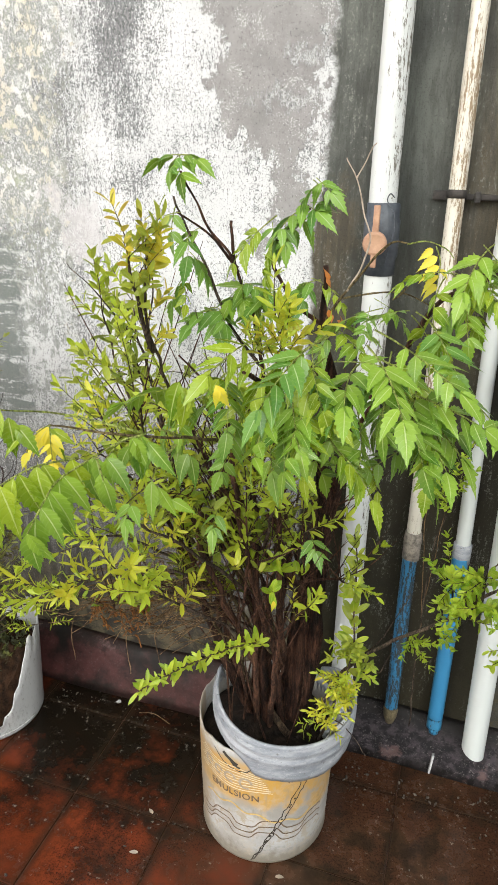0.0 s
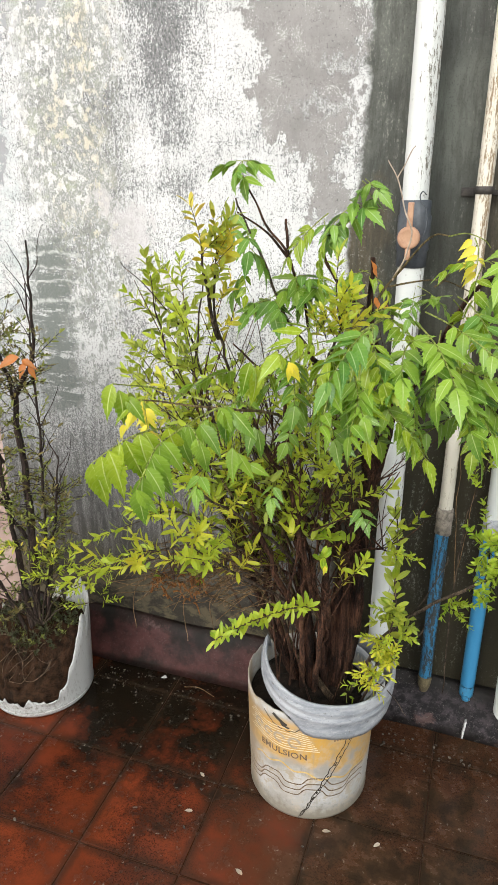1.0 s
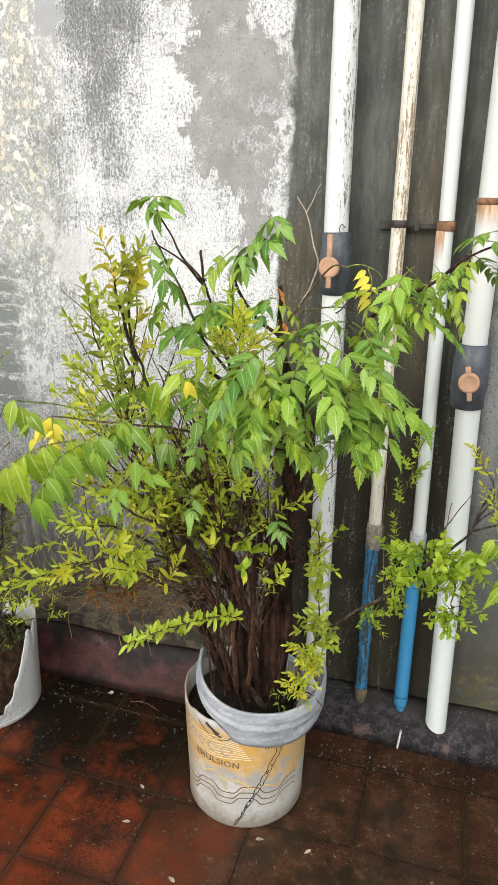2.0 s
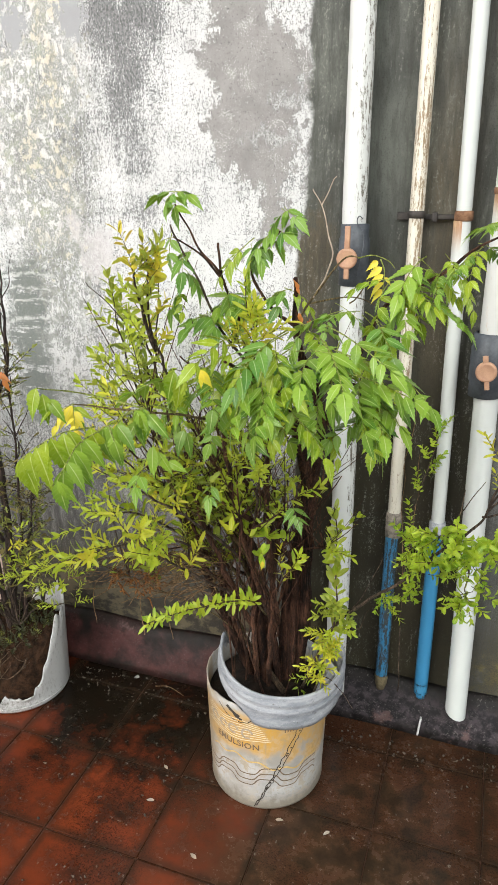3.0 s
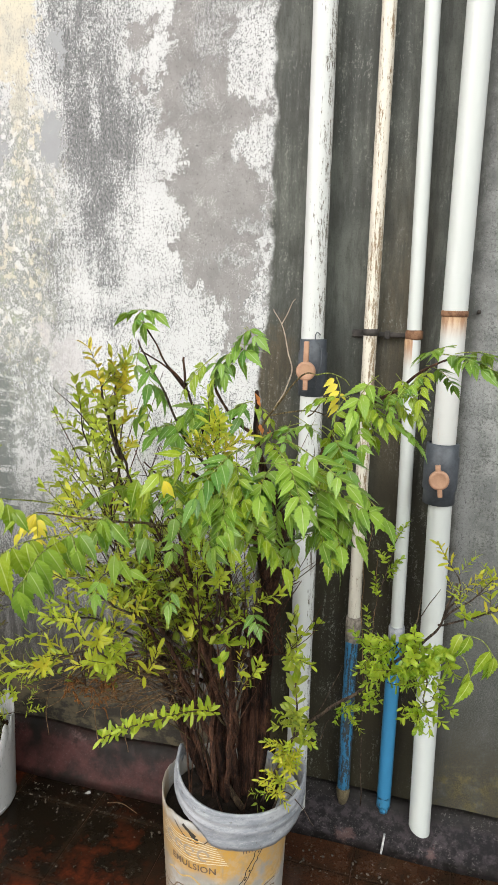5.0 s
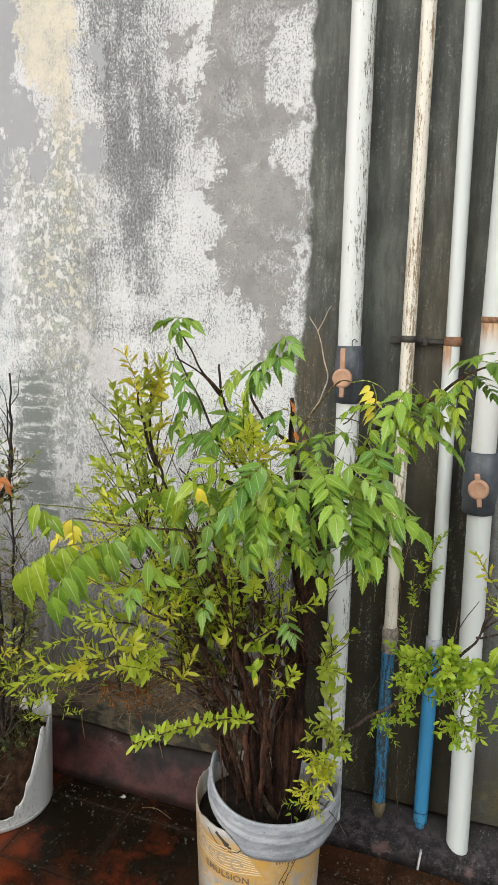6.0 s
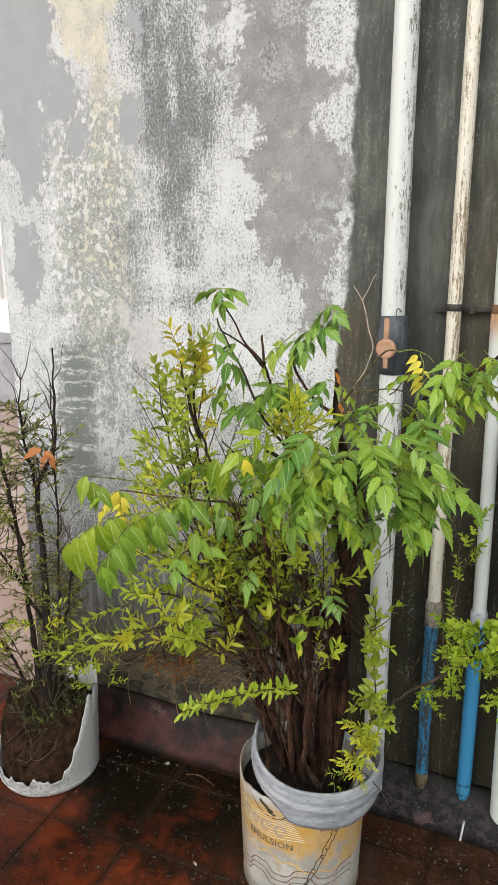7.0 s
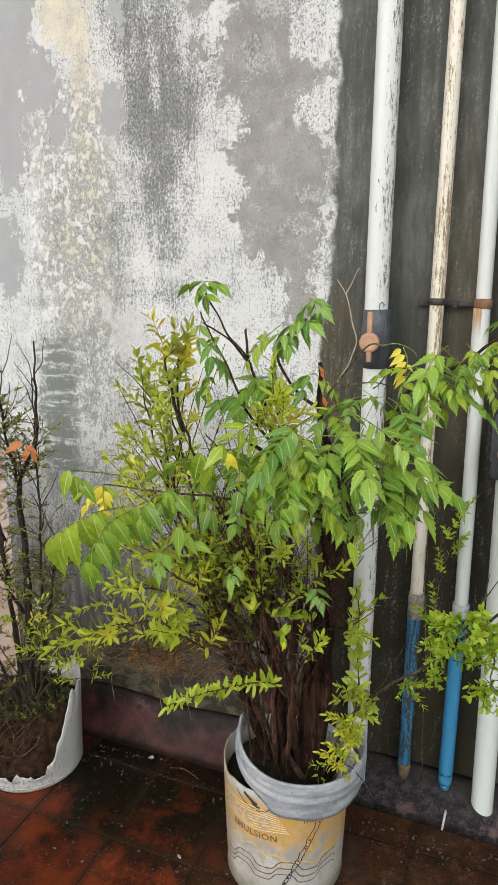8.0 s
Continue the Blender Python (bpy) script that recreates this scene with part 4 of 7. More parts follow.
def build_bucket():
    rng = random.Random(5)
    b = empty("paint_bucket", (CX, CY, 0), "torn white paint bucket with yellow print and grey rim on tiles", "bucket")

    def torn(a, r, z):
        if z < 0.24:
            return r, z
        deg = math.degrees(a) % 360
        left = max(0.0, 1 - abs(deg - 215) / 75)
        dip = 0.010 * max(0.0, 1 - abs(deg - 222) / 16) + 0.010 * noise.noise((a * 7, 1, 0)) * (left > 0)
        return r, z - dip - (0.012 if abs(deg - 268) < 6 else 0)

    bm = bmesh.new()
    prof = [(0.0, 0.004), (0.126, 0.004), (0.126, 0.0), (0.131, 0.0), (0.1335, 0.006), (0.132, 0.012), (0.1375, 0.17), (0.140, 0.262), (0.140, 0.286), (0.1372, 0.286), (0.137, 0.255), (0.134, 0.16), (0.128, 0.012), (0.0, 0.012)]
    lathe(bm, [(r, z) for r, z in prof], 72, (0, 0, 0), shape=torn)
    bmesh.ops.remove_doubles(bm, verts=bm.verts, dist=0.0005)
    body = part("body", bm, M_LABEL, b)
    body.matrix_parent_inverse = Matrix.Identity(4)

    # the loose grey collar, torn and sprung inwards on one side
    def sprung(a, r, z):
        t = min(max((-1.35 - a) / 1.75, 0.0), 1.0)
        t = t * t * (3 - 2 * t)
        rr = r - t * (0.044 + 0.15 * (z - 0.28))
        tilt = 0.032 * (1 - math.cos(a + 0.75)) if a < -0.75 else 0.004 * (a + 0.75)
        zz = z + 0.010 * t + tilt
        low = min(max((0.285 - z) / 0.05, 0.0), 1.0)
        gone = 0.55 * min(max((-1.50 - a) / 0.22, 0.0), 1.0) + 0.45 * min(max((-1.50 - a) / 1.2, 0.0), 1.0)
        zz += low * (0.050 * gone + 0.004 * noise.noise((a * 14, 0, 2)) + 0.016 * max(0.0, 1 - abs(a + 0.1) / 0.55))
        zz += 0.010 * math.exp(-(((a + 1.4) / 0.8) ** 2))
        if a > 0.45 and z > 0.28:
            zz -= 0.05 * ((a - 0.45) / 0.7) ** 1.5
        if z > 0.30:
            zz -= 0.055 * max(0.0, (-2.80 - a) / 0.30) ** 1.3
        return rr, zz

    bm = bmesh.new()
    prof = [(0.1600, 0.243), (0.1610, 0.254), (0.1612, 0.267), (0.1605, 0.279), (0.1630, 0.283), (0.1634, 0.290), (0.1612, 0.294), (0.1612, 0.300), (0.1638, 0.304), (0.1638, 0.310), (0.1618, 0.314), (0.1632, 0.324), (0.161, 0.329), (0.157, 0.328), (0.1555, 0.316), (0.1555, 0.266), (0.1570, 0.243)]
    lathe(bm, prof + prof[:1], 110, (0.013, 0.004, 0), a0=-3.10, a1=1.15, shape=sprung)
    bmesh.ops.remove_doubles(bm, verts=bm.verts, dist=0.0004)
    col = part("collar", bm, M_COLLAR, b, "torn grey plastic rim collar, sprung inwards")
    col.matrix_parent_inverse = Matrix.Identity(4)
    # back of the rim
    bm = bmesh.new()
    lathe(bm, [(0.140, 0.25), (0.1405, 0.292), (0.137, 0.292), (0.137, 0.25)] + [(0.140, 0.25)], 40, (0, 0, 0), a0=0.6, a1=1.5)
    bk = part("rim", bm, M_COLLAR, b)
    bk.matrix_parent_inverse = Matrix.Identity(4)

    # printed lines
    for k in range(9):
        bm = bmesh.new()
        z = 0.199 + 0.0062 * k
        a0, a1 = -2.45 + 0.05 * (k % 3), -1.20 - 0.025 * k
        n = 26
        strip_on_bucket(bm, [(a0 + (a1 - a0) * i / n, z + 0.003 * math.sin(i * 0.35 + k * 0.2)) for i in range(n + 1)], 0.0019)
        part("stripe", bm, M_CREAM, b, "faded cream printed stripe")
    n = 90
    for base, w, ph in ((0.122, 0.0030, 0.0), (0.106, 0.0030, 0.25), (0.091, 0.0026, 0.45)):
        bm = bmesh.new()
        pts = []
        for i in range(n + 1):
            a = -2.6 + 2.25 * i / n
            s = 0.9 * math.tanh(2.2 * math.sin(8.6 * (a + 1.4) + ph)) + 0.35 * math.sin(3.0 * a + ph)
            pts.append((a, base - 0.012 + 0.0125 * s + 0.006 * (a + 1.4)))
        strip_on_bucket(bm, pts, w)
        part("wave_line", bm, M_INK, b, "thin brown wavy printed line")
    bm = bmesh.new()
    strip_on_bucket(bm, [(-2.3 + 1.95 * i / 60, 0.134 + 0.015 * math.sin(3.2 * (-2.3 + 1.95 * i / 60) + 1.2) + 0.005 * math.sin(i * 0.5)) for i in range(61)], 0.0040)
    part("wave_line", bm, M_GOLD, b, "yellow wavy printed line")
    # a worn scrawl where the lettering is past reading, as plain shapes
    bm = bmesh.new()
    for cxa, cz, ra, rz in ((-2.22, 0.226, 0.07, 0.010), (-2.02, 0.222, 0.06, 0.009), (-1.82, 0.220, 0.08, 0.011), (-1.58, 0.218, 0.085, 0.012)):
        strip_on_bucket(bm, [(cxa + ra * math.cos(t * 0.33), cz + rz * math.sin(t * 0.33)) for t in range(17)], 0.0050, 0.0014)
    part("mark", bm, make_plain("worn_print", (0.30, 0.24, 0.17), (0.42, 0.36, 0.28), 80, 0.6), b, "worn grey-brown printed mark")
    bm = bmesh.new()
    for k in range(5):
        a = -0.98 + 0.045 * k
        strip_on_bucket(bm, [(a, 0.224), (a, 0.232 - 0.002 * (k % 2))], 0.0026, 0.0012)
    part("small_print", bm, M_INK, b)
    # the readable word
    font = bpy.data.curves.new("word", "FONT")
    font.body, font.size, font.space_character, font.offset = "EMULSION", 0.0215, 1.08, 0.0005
    tmp = new("word_tmp", font)
    bpy.context.view_layer.update()
    flat = bpy.data.meshes.new_from_object(tmp.evaluated_get(bpy.context.evaluated_depsgraph_get()))
    bpy.data.objects.remove(tmp)
    bm = bmesh.new()
    bm.from_mesh(flat)
    bmesh.ops.subdivide_edges(bm, edges=bm.edges, cuts=1)
    wide = max(v.co.x for v in bm.verts)
    for v in bm.verts:
        u, w = v.co.x, v.co.y
        v.co = on_bucket(-1.385 - (wide - u) / 0.138, 0.1765 + w, 0.0013)
    part("lettering", bm, M_INK, b, "brown printed word EMULSION")
    # two splits running down the side
    bm = bmesh.new()
    for off in (0.0, 0.115):
        pts = []
        for i in range(34):
            t = i / 33
            pts.append((-0.72 + off - 0.75 * t - off * 0.85 * t + 0.028 * (rng.random() - 0.5), 0.240 - 0.232 * t + 0.004 * (rng.random() - 0.5)))
        strip_on_bucket(bm, pts, 0.0021, 0.0011)
    for k in range(16):
        t = rng.random()
        a, z = -0.66 - 0.78 * t, 0.236 - 0.22 * t
        strip_on_bucket(bm, [(a - 0.012, z), (a + 0.008, z + 0.003)], 0.0036, 0.0013)
    part("crack", bm, M_CRACK, b, "two dark splits in the plastic")
    bm = bmesh.new()
    pts = [(-1.47, 0.262), (-1.56, 0.249), (-1.68, 0.245), (-1.80, 0.246), (-1.92, 0.252), (-2.02, 0.262), (-2.10, 0.272)]
    strip_on_bucket(bm, pts, 0.0022, 0.0012)
    part("crack", bm, M_CRACK, b)
    # The tear's unlit inside, drawn as flat dark strips on the shell.
    bm = bmesh.new()
    strip_on_bucket(bm, [(-1.93, 0.276), (-1.88, 0.271), (-1.82, 0.2665), (-1.75, 0.261), (-1.70, 0.2585)], 0.0075, 0.0011)
    strip_on_bucket(bm, [(-1.80, 0.262), (-1.76, 0.256), (-1.70, 0.2535), (-1.655, 0.2535)], 0.0045, 0.0012)
    part("hole", bm, M_CRACK, b, "dark tear below the rim")
    # soil
    bm = bmesh.new()
    lathe(bm, [(0.0, 0.268), (0.03, 0.272), (0.06, 0.262), (0.09, 0.258), (0.12, 0.246), (0.1335, 0.236), (0.1335, 0.20)], 40, (CX, CY, 0), shape=lambda a, r, z: (r, z + 0.010 * noise.noise((r * 60 * math.cos(a), r * 60 * math.sin(a), 0)) * (r > 0.001) * (r < 0.13)))
    bmesh.ops.remove_doubles(bm, verts=bm.verts, dist=0.0005)
    tagged(link("potting_soil", bm, M_SOIL), "dark wet soil filling the paint bucket", "soil")


build_bucket()


# ---- the broken bucket at the end of the wall ----
DX, DY = -0.845, -0.205


def build_broken_bucket():
    b = empty("broken_bucket", (DX, DY, 0), "broken white plastic bucket with ragged low front edge", "bucket")

    def ragged(a, r, z):
        deg = math.degrees(a) % 360
        if z < 0.03:
            return r, z
        right = max(0.0, 1 - abs((deg - 20 + 180) % 360 - 180) / 62)
        back = max(0.0, 1 - abs(deg - 68) / 42)
        left = max(0.0, 1 - abs(deg - 172) / 40)
        top = 0.048 + 0.20 * min(1.0, 1.5 * right) ** 1.4 + 0.17 * min(1.0, back * 1.6) + 0.05 * min(1.0, left * 1.5) + (0.10 if 95 < deg < 165 else 0.0)
        top = min(top, 0.262)
        jag = 0.021 * (noise.noise((a * 11, 0, 0)) + 0.8 * noise.noise((a * 31, 4, 0)))
        return r + 0.006 * noise.noise((a * 3, 7, 0)) * z / 0.2, 0.03 + (z - 0.03) / 0.23 * (top + jag - 0.03)

    bm = bmesh.new()
    prof = [(0.0, 0.004), (0.125, 0.004), (0.131, 0.0), (0.134, 0.006), (0.1325, 0.02), (0.134, 0.03), (0.1365, 0.11), (0.139, 0.19), (0.1405, 0.26), (0.1375, 0.26), (0.136, 0.19), (0.1335, 0.11), (0.131, 0.03), (0.128, 0.012), (0.0, 0.012)]
    lathe(bm, prof, 120, (0, 0, 0), shape=ragged)
    bmesh.ops.remove_doubles(bm, verts=bm.verts, dist=0.0004)
    body = part("shell", bm, M_SHELL, b)
    body.matrix_parent_inverse = Matrix.Identity(4)
    bm = bmesh.new()
    pts = [(math.cos(a) * 0.1365, math.sin(a) * 0.1365, 0.016) for a in (-2.9 + 0.1 * k for k in range(30))]
    tube(bm, [Vector(p) for p in pts], 0.0022, 0.0022, 5)
    hoop = part("hoop", bm, M_SHELL, b)
    hoop.matrix_parent_inverse = Matrix.Identity(4)
    # root ball, sloping down to the broken front
    bm = bmesh.new()

    def slope(a, r, z):
        if r < 0.001 or r > 0.126:
            return r, z
        front = -math.sin(a) * r / 0.125
        zz = 0.205 - 0.135 * max(0.0, front) ** 0.9 - 0.02 * max(0.0, -front)
        q = Vector((r * math.cos(a), r * math.sin(a), 0.02))
        return r, zz + 0.016 * noise.noise(q * 50) + 0.009 * noise.noise(q * 130) + 0.004 * noise.noise(q * 300)

    lathe(bm, [(0.0, 0.195)] + [(0.125 * k / 24, 0.2) for k in range(1, 25)] + [(0.1275, 0.016)], 110, (DX, DY, 0), shape=slope)
    bmesh.ops.remove_doubles(bm, verts=bm.verts, dist=0.0005)
    tagged(link("root_ball", bm, M_EARTH), "brown root-bound earth spilling in the broken bucket", "soil")


build_broken_bucket()


# ---- leaves ----
BLADES = random.Random(77)
BLUNT = 0.55


def nearest(verts, q):
    return min(verts, key=lambda v: (v.co - q).length_squared)


def blade(bm, base, along, up, length, width, serrate=0.0, segs=6, fold=0.25, droop=0.3, uv=None, twist=0.0, root=None, blunt=0.0, sickle=0.0):
    """One leaf blade from base along a direction, folded at the midrib and bent down; carries its own u, v."""
    along = along.normalized()
    side = along.cross(up).normalized()
    up = side.cross(along).normalized()
    if twist:
        rot = Matrix.Rotation(twist, 3, along)
        side, up = rot @ side, rot @ up
    rows = []
    own = BLADES.randrange(400)
    for i in range(segs + 1):
        v = i / segs
        w = width * 0.5 * (math.sin(math.pi * min(1.0, v * 0.93 + 0.06)) ** 0.8) * (1.12 - 0.45 * v)
        if blunt:
            w = width * 0.5 * math.sin(math.pi * min(1.0, 0.02 + 0.98 * v)) ** blunt * (0.78 + 0.3 * v)
        elif serrate:
            w = width * 0.5 * math.sin(math.pi * min(1.0, (0.01 + 0.99 * v) ** 0.70)) ** 1.42 * (1.30 - 0.30 * v)
        if serrate and 0 < i < segs:
            w *= 1 + serrate * (1 if i % 2 else -1)
        if i == segs or (i == 0 and root):
            w = 0.0
        c = base + along * (length * (v - 0.10 * droop * v * v)) - up * (droop * length * 0.5 * v * v) + side * (sickle * length * v * v)
        back = along * (-w * 0.35 if serrate and i % 2 == 0 else 0.0)
        mid = root if i == 0 and root else bm.verts.new(c)
        if w > 1e-6:
            rows.append((bm.verts.new(c + side * w + up * w * fold + back), mid, bm.verts.new(c - side * w + up * w * fold + back), v))
        else:
            rows.append((mid, mid, mid, v))
    for a, b in zip(rows, rows[1:]):
        for k, (ua, ub) in ((0, (0.0, 0.5)), (1, (0.5, 1.0))):
            vs = [(a[k], ua, a[3]), (a[k + 1], ub, a[3]), (b[k + 1], ub, b[3]), (b[k], ua, b[3])]
            seen, face = set(), []
            for p, pu, pv in vs:
                if p not in seen:
                    seen.add(p)
                    face.append((p, pu, pv))
            if len(face) < 3:
                continue
            f = bm.faces.new([p for p, _, _ in face])
            f.smooth = True
            for loop, (_, pu, pv) in zip(f.loops, face):
                loop[uv].uv = (pu, own + 0.98 * pv)


def finished(name, bm, materials):
    mesh = bpy.data.meshes.new(name)
    for f in bm.faces:
        f.smooth = True
    bm.to_mesh(mesh)
    bm.free()
    for m in materials:
        mesh.materials.append(m)
    return mesh


def neem_mesh(rng, leaf_mat, pairs, rachis=0.105, size=0.048):
    """A pinnate leaf along +x, arching over, with sickle-shaped toothed leaflets hanging in pairs and one at the end."""
    bm = bmesh.new()
    uv = bm.loops.layers.uv.new("UVMap")
    bend = 0.15 + 0.65 * rng.random()
    yaw = 0.35 * (rng.random() - 0.5)

    def at(s):
        return Vector((rachis * s * (1 - 0.22 * bend * s), rachis * yaw * s * s, -rachis * bend * 0.70 * s * s))

    tube(bm, [at(i / 8) for i in range(9)], 0.0012, 0.0007, 4)
    stems, knots = len(bm.faces), list(bm.verts)
    for p in range(pairs):
        s = 0.36 + 0.58 * p / max(pairs - 1, 1)
        d = (at(s + 0.02) - at(s - 0.02)).normalized()
        for sgn in (-1, 1):
            if rng.random() < 0.06:
                continue
            q = at(s + 0.04 * sgn * rng.random())
            out = (d * (0.45 + 0.35 * rng.random()) + Vector((0, sgn, 0)) * (0.65 + 0.45 * rng.random()) + Vector((0, 0, 0.10 - 0.65 * rng.random()))).normalized()
            ln = size * (0.80 + 0.35 * rng.random()) * (0.74 + 0.33 * math.sin(math.pi * (0.2 + 0.7 * s)))
            k = nearest(knots, q)
            blade(bm, k.co.copy(), out, Vector((0, 0, 1)), ln, ln * (0.265 + 0.075 * rng.random()), 0.115, 15, 0.06 + 0.25 * rng.random(), 0.10 + 0.40 * rng.random(), uv, 0.9 * (rng.random() - 0.5), k, 0.0, 0.16 * sgn * rng.random())
    d = (at(1.0) - at(0.95)).normalized()
    k = nearest(knots, at(1.0))
    blade(bm, k.co.copy(), d + Vector((0, 0, -0.1)), Vector((0, 0, 1)), size * 1.15, size * 0.40, 0.115, 15, 0.15, 0.35, uv, 0.3, k, 0.0, 0.08)
    bm.faces.ensure_lookup_table()
    for f in bm.faces[stems:]:
        f.material_index = 1
    return finished("leaf", bm, [M_STALK, leaf_mat])


def sprig_mesh(rng, leaf_mat, bark, length=0.11, leaves=17, size=0.034, ratio=0.26, rosette=True):
    """A leafy twig along +z with narrow smooth leaves in uneven pairs and a tuft at its tip."""
    bm = bmesh.new()
    uv = bm.loops.layers.uv.new("UVMap")
    bx, by = 0.35 * (rng.random() - 0.5), 0.35 * (rng.random() - 0.5)

    def at(s):
        return Vector((length * bx * s * s, length * by * s * s, length * s))

    tube(bm, [at(i / 10) for i in range(11)], 0.0012, 0.0006, 4)
    stems, knots = len(bm.faces), list(bm.verts)
    for k in range(leaves):
        s = 0.10 + 0.88 * (k + rng.random() * 0.8) / leaves
        a = k * 2.4 + rng.random() * 0.9
        out = Vector((math.cos(a), math.sin(a), 0.6 + 0.9 * rng.random() - 0.4 * (s < 0.4)))
        ln = size * (0.6 + 0.6 * rng.random()) * (1.1 - 0.3 * s)
        root = nearest(knots, at(min(s, 1.0)))
        blade(bm, root.co.copy(), out, Vector((0, 0, 1)), ln, ln * ratio * (0.85 + 0.4 * rng.random()), 0.0, 5, 0.25, 0.6 * rng.random(), uv, 0.9 * (rng.random() - 0.5), root, BLUNT)
    if rosette:
        for k in range(2):
            a = k * 2.8 + rng.random()
            out = Vector((0.5 * math.cos(a), 0.5 * math.sin(a), 1.1))
            root = nearest(knots, at(1.0))
            blade(bm, root.co.copy(), out, Vector((0, 0, 1)), size * (0.6 + 0.4 * rng.random()), size * 0.27, 0.0, 5, 0.3, 0.3, uv, 0.0, root, BLUNT)
    bm.faces.ensure_lookup_table()
    for f in bm.faces[stems:]:
        f.material_index = 1
    return finished("leafy_twig", bm, [bark, leaf_mat])


M_PALE = make_plain("pale_bare_twig", (0.26, 0.20, 0.15), (0.46, 0.38, 0.30), 60, 0.8)
M_TWIG = make_bark("young_red_twig", (0.10, 0.075, 0.035), (0.22, 0.17, 0.075))
M_ROOT = make_bark("tan_root", (0.055, 0.036, 0.022), (0.17, 0.115, 0.07))
M_STALK = make_bark("green_leaf_stalk", (0.30, 0.38, 0.07), (0.46, 0.52, 0.15))
RNG = random.Random(11)
NEEM = [neem_mesh(RNG, M_NEEM if k % 4 else M_NEEM_D, 4 + k % 3, 0.100 + 0.014 * (k % 3), 0.043) for k in range(14)]
NEEM_Y = [neem_mesh(RNG, M_NEEM_Y, 4 + k % 3, 0.096 + 0.014 * (k % 3), 0.043) for k in range(14)]
NEEM_S = [neem_mesh(RNG, M_NEEM_D if k % 3 else M_NEEM, 2, 0.050, 0.058) for k in range(6)]
NEEM_YELLOW = [neem_mesh(RNG, M_YELLOW, 3 + k, 0.07, 0.040) for k in range(2)]
SHRUB = [sprig_mesh(RNG, M_SHRUB, M_BARK2) for k in range(8)]
SHRUB_Y = [sprig_mesh(RNG, M_SHRUB_Y if k % 3 else M_SHRUB, M_BARK2, 0.10, 13, 0.038, 0.24) for k in range(7)]
SHRUB_O = [sprig_mesh(RNG, M_SHRUB_T if k % 3 == 2 else M_OLIVE, M_BARK2, 0.09, 8, 0.050, 0.34) for k in range(6)]
SHRUB_B = [sprig_mesh(RNG, M_SHRUB_T if k % 3 else M_SHRUB, M_BARK2, 0.10, 12, 0.044, 0.34) for k in range(6)]
WEED = [sprig_mesh(RNG, M_WEED, M_BARK3, 0.09, 15, 0.030, 0.4) for k in range(4)]
SHRUB_D = [sprig_mesh(RNG, M_SHRUB_D, M_BARK3, 0.10, 16, 0.024) for k in range(6)]
BROAD = [sprig_mesh(RNG, M_BROAD, M_BARK2, 0.085, 12, 0.034, 0.50) for k in range(6)]


def hang(mesh, name, parent, m):
    ob = new(name, mesh)
    ob.parent = parent
    ob.matrix_parent_inverse = parent.matrix_basis.inverted()
    ob.matrix_basis = m
    return ob


def neem_leaf(parent, at, azimuth, pitch, scale=1.0, kinds=NEEM, rng=RNG, roll=0.0):
    """A leaf at a place; azimuth in degrees from +x, pitch upwards."""
    m = Matrix.Translation(at) @ Euler((radians(roll), radians(-pitch), radians(azimuth))).to_matrix().to_4x4() @ Matrix.Scale(scale, 4)
    return hang(kinds[rng.randrange(len(kinds))], "leaf", parent, m)


def twig(parent, at, way, scale=1.0, kinds=SHRUB, rng=RNG):
    q = Vector(way).to_track_quat("Z", "Y").to_matrix().to_4x4()
    m = Matrix.Translation(at) @ q @ Matrix.Rotation(rng.random() * 6.28, 4, "Z") @ Matrix.Scale(scale, 4)
    return hang(kinds[rng.randrange(len(kinds))], "leafy_twig", parent, m)


def stem(parent, pts, r0, r1, bark=None, name="stem", sides=7, wobble=0.006, rng=RNG):
    """A woody stem through the points; returns its smoothed line."""
    line = spline(pts, 7)
    for i, q in enumerate(line[1:-1]):
        q += Vector((noise.noise(q * 21), noise.noise(q * 21 + Vector((9, 0, 0))), 0)) * wobble
    bm = bmesh.new()
    tube(bm, line, r0, r1, sides, 0.25, rng, 0.55 if bark is M_TRUNK else 0.0)
    part(name, bm, bark or M_BARK, parent)
    return line


def dress(parent, line, n, start=0.35, kinds=SHRUB, scale=1.0, spread=0.9, up=0.45, rng=RNG, toward=(0, 0, 0), tip=True):
    """Leafy twigs along a stem, from a share of its length to its tip."""
    for k in range(n):
        s = start + (1 - start) * (k + rng.random()) / n
        i = min(int(s * (len(line) - 1)), len(line) - 2)
        d = (line[i + 1] - line[i]).normalized()
        a = rng.random() * 6.28
        way = d * 0.6 + Vector((math.cos(a), math.sin(a), up)) * spread + Vector(toward)
        twig(parent, line[i].lerp(line[i + 1], rng.random()), way, scale * (0.7 + 0.5 * rng.random()), kinds)
    if tip:
        twig(parent, line[-1], (line[-1] - line[-2]), scale, kinds)


def crown(parent, at, n, azimuth, spread, pitch=-25, scale=1.0, kinds=NEEM, rng=RNG, jitter=0.028):
    """Pinnate leaves fanning out from a shoot tip."""
    for k in range(n):
        az = azimuth + spread * ((k + 0.5) / n * 2 - 1) + 50 * (rng.random() - 0.5)
        p = Vector(at) + Vector((rng.random() - 0.5, rng.random() - 0.5, rng.random() - 0.5)) * 2 * jitter
        neem_leaf(parent, p, az, pitch + 48 * (rng.random() - 0.5), scale * (0.7 + 0.45 * rng.random()), kinds if rng.random() < 0.72 else (NEEM if kinds is NEEM_Y else NEEM_Y), rng, 60 * (rng.random() - 0.5))


